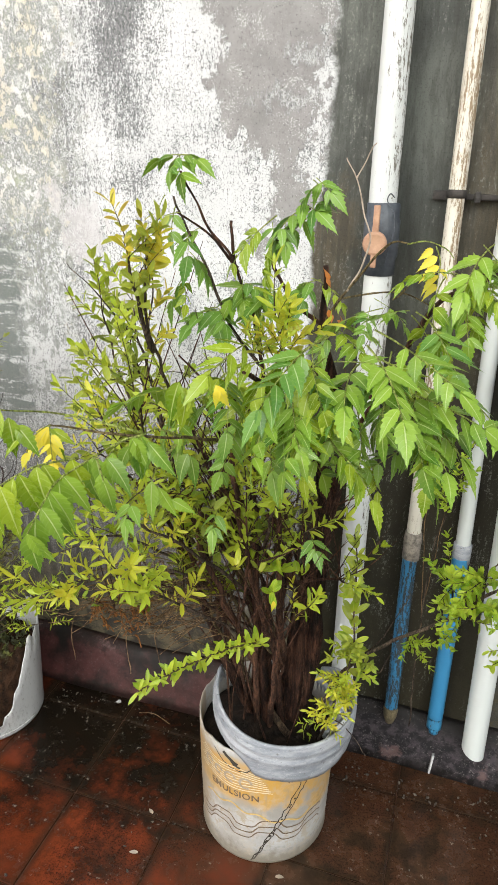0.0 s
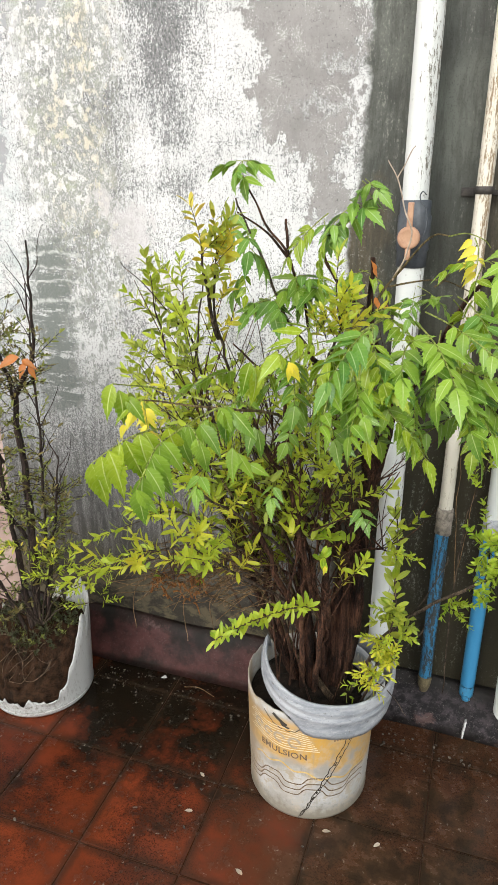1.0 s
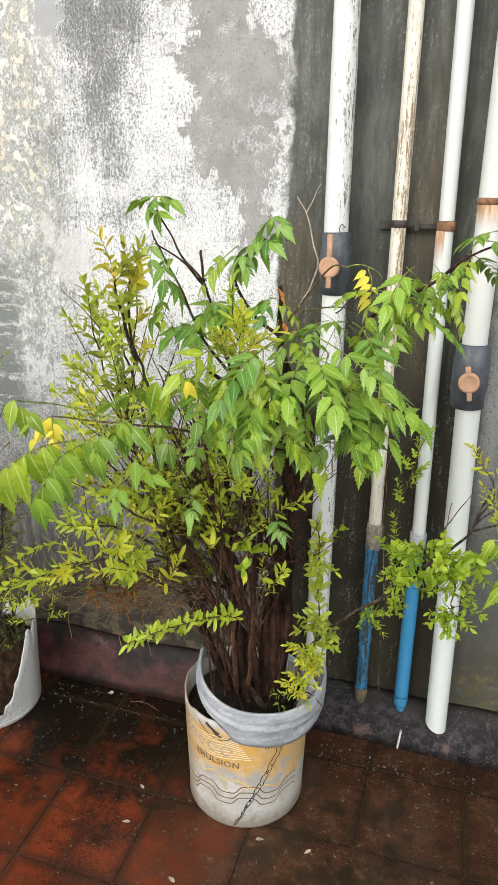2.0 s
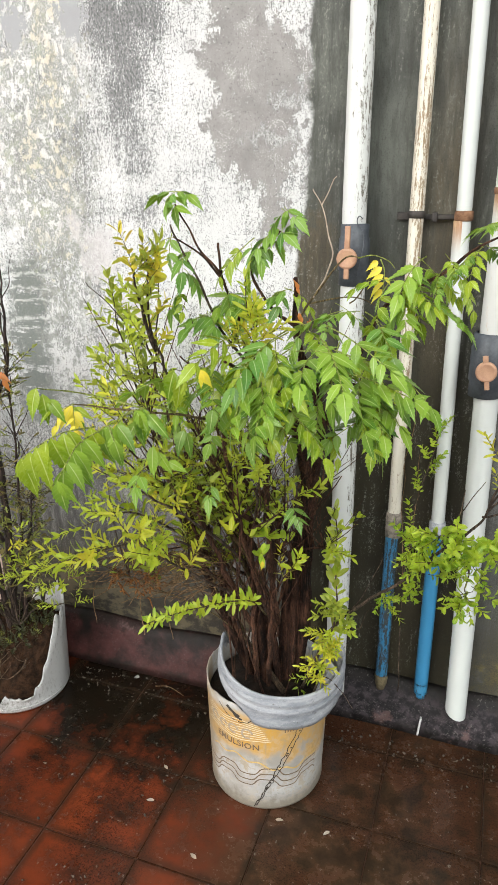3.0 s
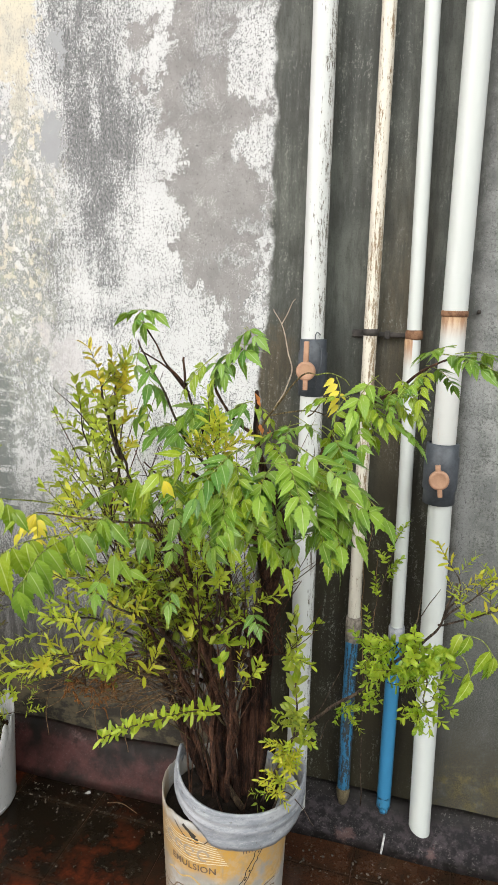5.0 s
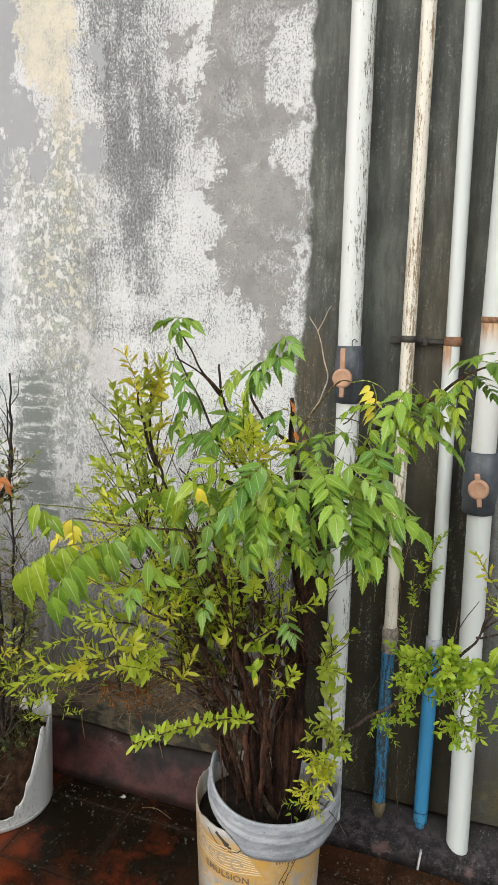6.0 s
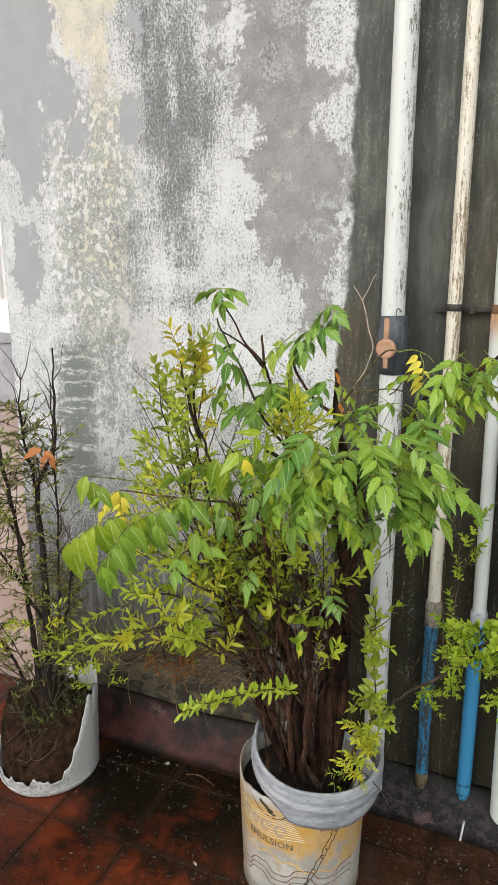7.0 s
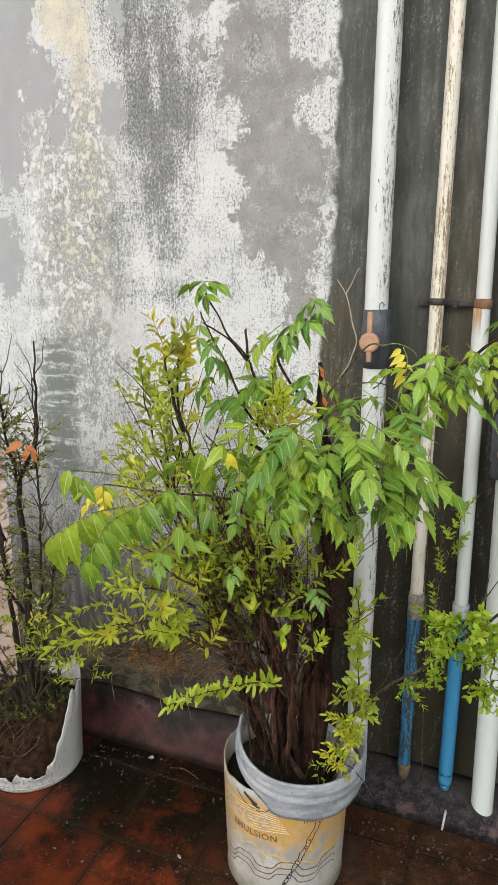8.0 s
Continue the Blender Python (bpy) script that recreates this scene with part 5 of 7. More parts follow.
def spray(parent, at, blades, mat, rng=RNG, name="leaf"):
    """A few toothed leaflets along a short hanging stalk: each sideways, downwards, length."""
    bm = bmesh.new()
    uv = bm.loops.layers.uv.new("UVMap")
    step = Vector((0.006, 0.002, -0.007)) * (1.0 if len(blades) > 2 else 0.4)
    for i, (dx, dz, ln) in enumerate(blades):
        way = Vector((0.95 * dx, 0.31 * dx, -dz)) + Vector((0.3, -0.9, 0.0)) * (0.15 + 0.35 * rng.random())
        face = Vector((0.25 + 0.8 * (rng.random() - 0.5), -0.9, 0.75))
        blade(bm, step * i, way, face, 0.92 * ln, ln * (0.25 + 0.07 * rng.random()), 0.085, 17, 0.15 + 0.4 * rng.random(), 0.4 + 0.5 * rng.random(), uv, 0.9 * (rng.random() - 0.5), None, 0.0, 0.12 * (1 if dx > 0 else -1))
    ob = part(name, bm, mat, parent)
    ob.matrix_basis = Matrix.Translation(at)
    return ob


def frond(parent, pts, pairs, size, mat, lean=0.3, rng=RNG):
    """A long pinnate leaf along the points, whose leaflets all hang to one side of the stalk; one part."""
    line = spline(pts, 6)
    bm = bmesh.new()
    uv = bm.loops.layers.uv.new("UVMap")
    tube(bm, line, 0.0012, 0.0007, 5)
    stalk = len(bm.faces)
    across = Vector((0.93, 0.37, 0.0))
    for p in range(pairs):
        s = 0.16 + 0.74 * p / max(pairs - 1, 1)
        for sgn in (-1, 1):
            q = line[max(0, min(int((s + 0.09 * sgn) * (len(line) - 1) + 0.5), len(line) - 1))]
            way = across * (lean + 0.30 * sgn + 0.7 * (rng.random() - 0.5)) + Vector((0, 0, -1)) + Vector((0.1, -0.3, 0)) * rng.random()
            face = Vector((0.37 + 0.9 * (rng.random() - 0.5), -0.9, 0.2 + 0.5 * rng.random()))
            ln = size * (0.68 + 0.50 * rng.random())
            blade(bm, q.copy(), way, face, ln, ln * (0.28 + 0.06 * rng.random()), 0.10, 17, 0.12 + 0.3 * rng.random(), 0.2 + 0.5 * rng.random(), uv, 0.5 * (rng.random() - 0.5), None, 0.0, 0.14 * sgn)
    way = across * lean * 0.6 + Vector((0, 0, -1))
    blade(bm, line[-1].copy(), way, Vector((0.37, -0.9, 0.3)), 0.9 * size, size * 0.30, 0.10, 17, 0.2, 0.4, uv, 0.0, None, 0.0, 0.05)
    for i, f in enumerate(bm.faces):
        f.material_index = 0 if i < stalk else 1
    return part("leaf", bm, [M_STALK, mat], parent)


def comb(parent, line, n, size, mat, start=0.3, ratio=0.32, rng=RNG):
    """Paired narrow leaves standing off a shoot all along it; each pair is one part."""
    for k in range(n):
        s = start + (1 - start) * (k + 0.5) / n
        i = min(int(s * (len(line) - 1)), len(line) - 2)
        q = line[i].lerp(line[i + 1], s * (len(line) - 1) - i)
        d = (line[i + 1] - line[i]).normalized()
        side = d.cross(Vector((0, 0, 1))).normalized()
        off = side.cross(d)
        w = (side, off)[k % 2]
        bm = bmesh.new()
        uv = bm.loops.layers.uv.new("UVMap")
        for sg in (-1, 1):
            way = w * sg + d * (1.2 * rng.random()) + Vector((1.0 * rng.random() - 0.5, 1.0 * rng.random() - 0.5, 0.9 * rng.random() - 0.2))
            ln = size * (0.6 + 0.7 * rng.random()) * (1.1 - 0.45 * s)
            blade(bm, Vector((0, 0, 0)), way, Vector((0.2, -0.6, 0.8)), ln, ln * ratio, 0.0, 6, 0.25, 0.5 * rng.random(), uv, rng.random() - 0.5, None, BLUNT)
        ob = part("leaf", bm, mat, parent)
        ob.matrix_basis = Matrix.Translation(q)


def leafage(parent, lines, n, start, rng, size=0.030, mats=None, reach=0.07, keep=None, ratio=0.28):
    """The uncountable small leaves on fine side twigs, joined."""
    marks = []
    bm = bmesh.new()
    uv = bm.loops.layers.uv.new("UVMap")
    for _ in range(n // 8):
        line = lines[rng.randrange(len(lines))]
        i = min(int((start + (1 - start) * rng.random()) * (len(line) - 1)), len(line) - 2)
        a = rng.random() * 6.28
        q = line[i].lerp(line[i + 1], rng.random())
        if keep and not keep(q):
            continue
        way = Vector((math.cos(a), math.sin(a), 0.9 * rng.random() - 0.2)) * reach * (0.5 + rng.random())
        tube(bm, [q, q + way * 0.55 + Vector((0, 0, 0.006)), q + way], 0.0009, 0.0005, 3)
        bright = rng.random() < 0.45
        for k in range(8):
            s = 0.2 + 0.8 * rng.random()
            b = rng.random() * 6.28
            out = way.normalized() * 0.5 + Vector((math.cos(b), math.sin(b), 0.3 + 0.6 * rng.random()))
            ln = size * (0.6 + 0.6 * rng.random())
            first = len(bm.faces)
            blade(bm, q + way * s, out, Vector((0, 0, 1)), ln, ln * (ratio + 0.1 * rng.random()), 0.0, 5, 0.25, 0.5 * rng.random(), uv, rng.random() - 0.5, None, BLUNT)
            marks.append((first, len(bm.faces), bright))
    faces = list(bm.faces)
    for lo, hi, bright in marks:
        for f in faces[lo:hi]:
            f.material_index = 2 if bright else 1
    ob = part("foliage", bm, mats or [M_BARK2, M_SHRUB_T, M_SHRUB_Y], parent, "mass of small yellow-green leaves")
    return tagged(ob, kind="stuff")


# ---- the neem in the printed bucket ----
def build_neem():
    t = empty("neem_sapling", (-0.045, -0.25, 0.25), "leafy neem sapling with drooping toothed leaflets in the bucket", "plant")
    stem(t, [(-0.045, -0.25, 0.25), (-0.03, -0.262, 0.40), (-0.02, -0.27, 0.55), (0.01, -0.32, 0.77), (0.01, -0.40, 0.92), (0.00, -0.48, 1.02)], 0.0165, 0.006, M_TRUNK, "trunk", 26, 0.003)
    stem(t, [(-0.055, -0.245, 0.25), (-0.048, -0.262, 0.42), (-0.03, -0.28, 0.58), (0.0, -0.30, 0.72)], 0.010, 0.006, M_TRUNK, "trunk", 18, 0.003)
    stem(t, [(-0.03, -0.245, 0.25), (-0.005, -0.262, 0.40), (0.005, -0.28, 0.60), (0.018, -0.32, 0.78), (0.05, -0.38, 0.94), (0.02, -0.41, 1.05), (0.01, -0.42, 1.11), (0.01, -0.43, 1.19)], 0.012, 0.0030, M_TRUNK, "trunk", 20, 0.003)
    stem(t, [(0.01, -0.42, 1.11), (-0.03, -0.43, 1.14), (-0.06, -0.44, 1.19), (-0.045, -0.45, 1.23), (-0.01, -0.45, 1.26)], 0.0032, 0.0014, M_BARK, "branch")
    stem(t, [(0.01, -0.42, 1.11), (0.04, -0.43, 1.16), (0.09, -0.44, 1.22), (0.115, -0.45, 1.225)], 0.0021, 0.0010, M_TWIG, "branch")
    stem(t, [(0.035, -0.43, 1.15), (0.10, -0.44, 1.165), (0.15, -0.45, 1.15)], 0.0014, 0.0008, M_TWIG, "branch")
    stem(t, [(0.10, -0.44, 1.155), (0.125, -0.45, 1.19), (0.15, -0.455, 1.215)], 0.0012, 0.0008, M_TWIG, "branch")
    stem(t, [(0.04, -0.43, 1.16), (0.056, -0.385, 1.212), (0.040, -0.34, 1.252), (0.023, -0.32, 1.295), (0.007, -0.32, 1.320)], 0.0014, 0.0008, M_PALE, "bare_twig", 5)
    stem(t, [(0.023, -0.32, 1.295), (0.036, -0.32, 1.316), (0.046, -0.32, 1.339)], 0.0012, 0.0007, M_PALE, "bare_twig", 5)
    stem(t, [(0.03, -0.35, 0.88), (0.10, -0.40, 1.03), (0.15, -0.44, 1.15), (0.20, -0.46, 1.185), (0.245, -0.46, 1.215), (0.29, -0.46, 1.25), (0.325, -0.46, 1.265)], 0.0045, 0.0012, M_BARK, "branch")
    stem(t, [(-0.03, -0.28, 0.62), (-0.06, -0.31, 0.76), (-0.075, -0.37, 0.95), (-0.085, -0.40, 1.06), (-0.11, -0.43, 1.18), (-0.14, -0.46, 1.235), (-0.17, -0.48, 1.30)], 0.0040, 0.0013, M_BARK, "branch")
    stem(t, [(-0.11, -0.43, 1.175), (-0.117, -0.43, 1.20), (-0.12, -0.43, 1.24)], 0.0025, 0.0019, M_BARK, "branch")
    stem(t, [(-0.11, -0.43, 1.18), (-0.15, -0.44, 1.225), (-0.185, -0.46, 1.25)], 0.0022, 0.0012, M_BARK, "branch")
    stem(t, [(-0.085, -0.40, 1.04), (-0.13, -0.43, 1.12), (-0.15, -0.46, 1.20), (-0.18, -0.48, 1.27)], 0.0028, 0.0013, M_BARK2, "branch")
    stem(t, [(-0.07, -0.33, 0.80), (-0.085, -0.46, 0.92), (-0.08, -0.58, 0.99), (-0.085, -0.68, 1.03), (-0.12, -0.75, 1.055), (-0.196, -0.765, 1.06)], 0.0030, 0.0010, M_TWIG, "branch")
    stem(t, [(0.0, -0.46, 1.0), (-0.04, -0.56, 1.07), (-0.03, -0.64, 1.10)], 0.004, 0.002, M_BARK, "branch")
    stem(t, [(0.0, -0.48, 1.02), (0.04, -0.58, 1.09), (0.05, -0.66, 1.12)], 0.004, 0.002, M_BARK, "branch")
    stem(t, [(0.01, -0.42, 0.94), (0.07, -0.52, 1.04), (0.12, -0.58, 1.07), (0.15, -0.60, 1.07)], 0.004, 0.002, M_BARK, "branch")
    # front crown, pale and drooping
    for at, n, az, sp, pi, sc, kinds in (
        ((-0.065, -0.60, 1.105), 4, -110, 95, -20, 0.86, NEEM_Y),
        ((-0.013, -0.62, 1.135), 4, -95, 110, -12, 0.86, NEEM_Y),
        ((0.035, -0.64, 1.125), 5, -85, 110, -18, 0.88, NEEM_Y),
        ((0.077, -0.62, 1.136), 4, -75, 110, -15, 0.88, NEEM_Y),
        ((0.113, -0.60, 1.118), 6, -60, 110, -14, 0.92, NEEM),
        ((0.150, -0.58, 1.080), 6, -55, 105, -22, 0.92, NEEM),
        ((0.150, -0.55, 1.045), 3, -60, 70, -34, 0.84, NEEM),
        ((0.105, -0.60, 1.060), 5, -70, 100, -24, 0.90, NEEM),
        ((0.064, -0.64, 1.075), 5, -85, 105, -25, 0.86, NEEM_Y),
        ((0.015, -0.64, 1.083), 5, -95, 105, -25, 0.86, NEEM_Y),
        ((-0.040, -0.60, 1.070), 3, -110, 90, -25, 0.84, NEEM),
        ((-0.102, -0.60, 1.066), 3, -125, 80, -25, 0.84, NEEM),
        ((0.085, -0.52, 1.000), 2, -70, 70, -35, 0.62, NEEM),
        ((0.10, -0.48, 1.10), 3, -60, 60, -15, 0.80, NEEM),
    ):
        crown(t, at, n, az, sp, pi, sc, kinds, jitter=0.026)
    # shoots on the right
    for at, n, az, sp, pi, sc in (
        ((0.138, -0.50, 1.150), 4, -40, 120, -12, 0.84),
        ((0.168, -0.47, 1.190), 5, -40, 130, -6, 0.86),
        ((0.200, -0.46, 1.222), 4, -50, 120, -10, 0.80),
        ((0.200, -0.47, 1.180), 4, -50, 110, -20, 0.84),
        ((0.238, -0.46, 1.222), 3, -60, 90, -25, 0.66),
        ((0.290, -0.46, 1.255), 4, -60, 120, -15, 0.75),
        ((0.330, -0.46, 1.270), 4, -40, 110, -12, 0.75),
    ):
        crown(t, at, n, az, sp, pi, sc, jitter=0.012)
    # behind the crown, upper middle
    for at, n, az, sp, pi, sc, kinds in (
        ((-0.060, -0.44, 1.250), 2, -120, 70, -25, 0.70, NEEM_S),
        ((0.000, -0.45, 1.290), 3, -60, 140, -20, 0.62, NEEM_S),
        ((-0.020, -0.45, 1.262), 3, -110, 120, -30, 0.68, NEEM_S),
        ((-0.040, -0.45, 1.245), 2, -130, 100, -40, 0.70, NEEM_S),
        ((-0.06, -0.42, 1.150), 4, -130, 110, -15, 0.74, NEEM_S),
        ((-0.095, -0.43, 1.160), 4, -110, 120, -15, 0.72, NEEM_S),
        ((-0.145, -0.43, 1.130), 4, -120, 110, -20, 0.70, NEEM_S),
        ((-0.005, -0.43, 1.165), 3, -90, 110, -15, 0.70, NEEM_S),
        ((0.03, -0.43, 1.120), 3, -60, 110, -20, 0.72, NEEM),
        ((0.08, -0.44, 1.150), 3, -60, 120, -10, 0.66, NEEM),
    ):
        crown(t, at, n, az, sp, pi, sc, kinds, jitter=0.010)
    # the highest tuft, airy, and the olive leaves under it
    for az, pi, sc in ((-170, 8, 0.52), (-20, 10, 0.55), (-75, -30, 0.58), (-115, -25, 0.55), (30, 0, 0.45)):
        neem_leaf(t, (-0.168, -0.485, 1.318), az, pi, sc, NEEM_S, RNG, 20)
    crown(t, (-0.178, -0.48, 1.262), 2, -110, 70, -40, 0.58, NEEM_S, jitter=0.01)
    crown(t, (-0.150, -0.46, 1.215), 3, -70, 90, -15, 0.58, NEEM_S, jitter=0.02)
    crown(t, (-0.165, -0.46, 1.185), 2, -100, 100, -35, 0.60, NEEM_S, jitter=0.02)
    # the long shoot reaching forward, with sprays of few broad leaflets that hang
    Y, G, W = M_NEEM_Y, M_NEEM, M_YELLOW
    a, bb = (-0.182, -0.853, 1.107), (-0.196, -0.765, 1.058)
    f, gg, h = (-0.131, -0.791, 1.045), (-0.087, -0.775, 1.068), (-0.092, -0.745, 1.006)
    for pts in ([(-0.10, -0.74, 1.055), (-0.16, -0.79, 1.085), a], [(-0.10, -0.74, 1.055), (-0.115, -0.77, 1.055), f], [(-0.08, -0.70, 1.04), (-0.085, -0.74, 1.062), gg], [(-0.085, -0.70, 1.03), (-0.09, -0.73, 1.02), h]):
        stem(t, pts, 0.0014, 0.0007, M_STALK, "stalk", 5, 0.002)
    for at, mat, blades in (
        (a, Y, ((-0.35, 1, 0.046), (0.2, 1, 0.046), (0.8, 0.8, 0.040), (-1, 0.8, 0.036))),
        (bb, W, ((-0.8, 1, 0.044), (-0.1, 1, 0.046))),
        (bb, Y, ((0.4, 1, 0.050), (0.9, 0.4, 0.034))),
        (gg, G, ((-0.15, 1, 0.056), (0.85, 0.8, 0.050), (-0.8, 0.8, 0.032))),
        (gg, Y, ((0.3, 1, 0.050),)),
        (h, G, ((-0.1, 1, 0.050), (0.6, 0.9, 0.046), (-0.9, 0.6, 0.042), (0.9, 0.4, 0.036))),
        ((-0.100, -0.655, 1.085), Y, ((-0.35, 1, 0.056), (0.1, 1, 0.058), (-0.75, 0.9, 0.046))),
        ((-0.105, -0.62, 0.985), G, ((-0.5, 0.9, 0.050), (0.3, 1, 0.050))),
        ((-0.14, -0.70, 1.02), G, ((-0.6, 0.9, 0.046), (0.2, 1, 0.044))),
    ):
        spray(t, at, blades, mat)
    for pts, pairs, size, mat in (
        ([f, (-0.145, -0.83, 1.036), (-0.146, -0.855, 1.024), (-0.149, -0.878, 1.004)], 4, 0.056, G),
        ([(-0.141, -0.80, 1.047), (-0.168, -0.83, 1.046), (-0.19, -0.85, 1.034), (-0.210, -0.862, 1.018)], 4, 0.058, Y),
        ([f, (-0.115, -0.81, 1.052), (-0.095, -0.835, 1.045)], 2, 0.042, G),
        ([gg, (-0.10, -0.79, 1.066), (-0.105, -0.81, 1.056)], 2, 0.040, G),
    ):
        frond(t, pts, pairs, size, mat)
    spray(t, (0.018, -0.435, 1.135), ((0.3, 1, 0.020), (-0.4, 1, 0.014), (0.9, 0.5, 0.012), (0.0, -1, 0.016)), M_BROWNLEAF)
    spray(t, (0.012, -0.43, 1.175), ((0.4, 0.8, 0.016), (-0.3, -1, 0.020)), M_BROWNLEAF)
    for k in range(8):
        twig(t, (-0.024 + 0.012 * (k % 4), -0.625, 1.115), (1.1 * (RNG.random() - 0.5), -0.5, 1.0), 0.42, SHRUB_O if k % 2 else SHRUB_Y)
    spray(t, (-0.036, -0.71, 1.105), ((0.5, 0.7, 0.034), (-0.2, 0.9, 0.026)), M_YELLOW)
    stem(t, [(0.112, -0.45, 1.224), (0.135, -0.455, 1.229), (0.158, -0.46, 1.222), (0.168, -0.46, 1.212)], 0.0011, 0.0006, M_STALK, "stalk", 5, 0.001)
    stem(t, [(0.146, -0.457, 1.224), (0.153, -0.459, 1.205), (0.152, -0.461, 1.172)], 0.0010, 0.0006, M_STALK, "stalk", 5, 0.001)
    for x, z, dx, ln in ((0.143, 1.221, -0.9, 0.026), (0.149, 1.212, -1.0, 0.032), (0.152, 1.202, -1.0, 0.036), (0.153, 1.191, -1.0, 0.036), (0.153, 1.180, -0.9, 0.030), (0.154, 1.198, 0.6, 0.018)):
        spray(t, (x, -0.459, z), ((dx, 0.50, ln),), M_YELLOW)
    neem_leaf(t, (0.015, -0.44, 0.80), -70, -20, 0.55, NEEM_S)
    neem_leaf(t, (-0.11, -0.50, 0.85), -100, -25, 0.62, NEEM_S)
    neem_leaf(t, (-0.19, -0.60, 0.90), -110, -30, 0.60, NEEM_S)
    for az in (-150, -60):
        neem_leaf(t, (-0.192, -0.768, 1.062), az, -20, 0.55, NEEM_YELLOW, random.Random(3))


build_neem()


# ---- the small-leaved shrub in the same bucket ----
def build_shrub():
    rng = random.Random(21)
    t = empty("pomegranate_shrub", (-0.10, -0.25, 0.25), "dense pomegranate shrub with narrow yellow-green leaves in the bucket", "plant")
    lines = []
    trunks = []
    for pts, r in (
        ([(-0.055, -0.27, 0.25), (-0.065, -0.29, 0.40), (-0.06, -0.31, 0.55), (-0.045, -0.32, 0.72)], 0.0075),
        ([(-0.085, -0.28, 0.25), (-0.090, -0.30, 0.40), (-0.10, -0.32, 0.56), (-0.125, -0.34, 0.74)], 0.0085),
        ([(-0.110, -0.27, 0.25), (-0.160, -0.275, 0.36), (-0.215, -0.29, 0.52), (-0.245, -0.33, 0.74)], 0.011),
        ([(-0.080, -0.24, 0.25), (-0.105, -0.24, 0.40), (-0.150, -0.25, 0.56), (-0.190, -0.27, 0.74)], 0.008),
    ):
        trunks.append(stem(t, pts, r, 0.004, M_TRUNK, "stem", 18, 0.004))
    for k in range(36):
        if k % 5 == 0:
            a, r = rng.random() * 6.28, 0.015 + 0.045 * rng.random()
            foot = Vector((-0.085 + r * math.cos(a), -0.26 + r * math.sin(a), 0.245))
        else:
            trunk = trunks[rng.randrange(4)]
            foot = trunk[int((0.30 + 0.55 * rng.random()) * (len(trunk) - 1))].copy()
        lift = rng.random()
        top = Vector((-0.15 + (0.50 - 0.12 * lift) * (rng.random() - 0.5), -0.36 + 0.34 * (rng.random() - 0.5), 0.60 + 0.42 * lift))
        q1 = foot.lerp(top, 0.35) + Vector((0.06 * (rng.random() - 0.5), 0.06 * (rng.random() - 0.5), 0.03))
        q2 = foot.lerp(top, 0.7) + Vector((0.07 * (rng.random() - 0.5), 0.07 * (rng.random() - 0.5), 0.02))
        lines.append(stem(t, [foot, q1, q2, top], 0.0036 * (0.5 + 0.9 * rng.random()), 0.0010, M_BARK if k % 3 else M_TWIG, "stem", 5, 0.005))
        if k % 2 and top.z > 0.66:
            dress(t, lines[-1], 2, 0.72, SHRUB if k % 4 == 1 else SHRUB_Y, 0.72, rng=rng)
    leafage(t, lines, 1900, 0.20, rng, 0.027, keep=lambda q: not (q.x > -0.07 and q.z < 0.90) and q.z + 0.45 * min(0.0, q.x + 0.12) * -1 > 0.60 and not (q.x < -0.22 and q.z < 0.76) and not (q.x > -0.16 and q.z < 0.68))
    leafage(t, lines, 1350, 0.30, rng, 0.025, [M_BARK, M_SHRUB_T, M_BROAD], 0.065, lambda q: not (q.x > -0.06 and q.z < 0.90) and (q.z > 0.62 or (q.x < -0.20 and q.z > 0.52)), 0.42)
    stem(t, [(-0.035, -0.30, 0.262), (-0.08, -0.285, 0.30), (-0.13, -0.27, 0.345), (-0.155, -0.255, 0.38)], 0.0075, 0.0035, M_ROOT, "dead_stem", 8, 0.004)
    stem(t, [(0.012, -0.33, 0.70), (-0.03, -0.36, 0.745), (-0.075, -0.40, 0.80), (-0.13, -0.44, 0.85)], 0.0055, 0.0025, M_BARK, "stem", 7, 0.004)
    # a low shoot with leaves set like a comb, and a small tuft above it
    line = stem(t, [(-0.06, -0.36, 0.50), (-0.06, -0.45, 0.590), (-0.09, -0.56, 0.645), (-0.108, -0.66, 0.690), (-0.122, -0.745, 0.722)], 0.0020, 0.0008, M_TWIG, "stem", 6, 0.003)
    comb(t, line, 34, 0.026, M_SHRUB, 0.20, 0.26, rng=rng)
    comb(t, line, 20, 0.023, M_BROAD, 0.16, 0.30, rng=rng)
    line = stem(t, [(-0.06, -0.38, 0.62), (-0.045, -0.44, 0.68), (-0.03, -0.48, 0.715)], 0.0018, 0.0008, M_TWIG, "stem", 6, 0.003)
    comb(t, line, 4, 0.032, M_BROAD, 0.6, 0.42, rng=rng)
    spray(t, (-0.028, -0.482, 0.70), ((0.1, 1, 0.022), (-0.3, 1, 0.016)), M_YELLOW)
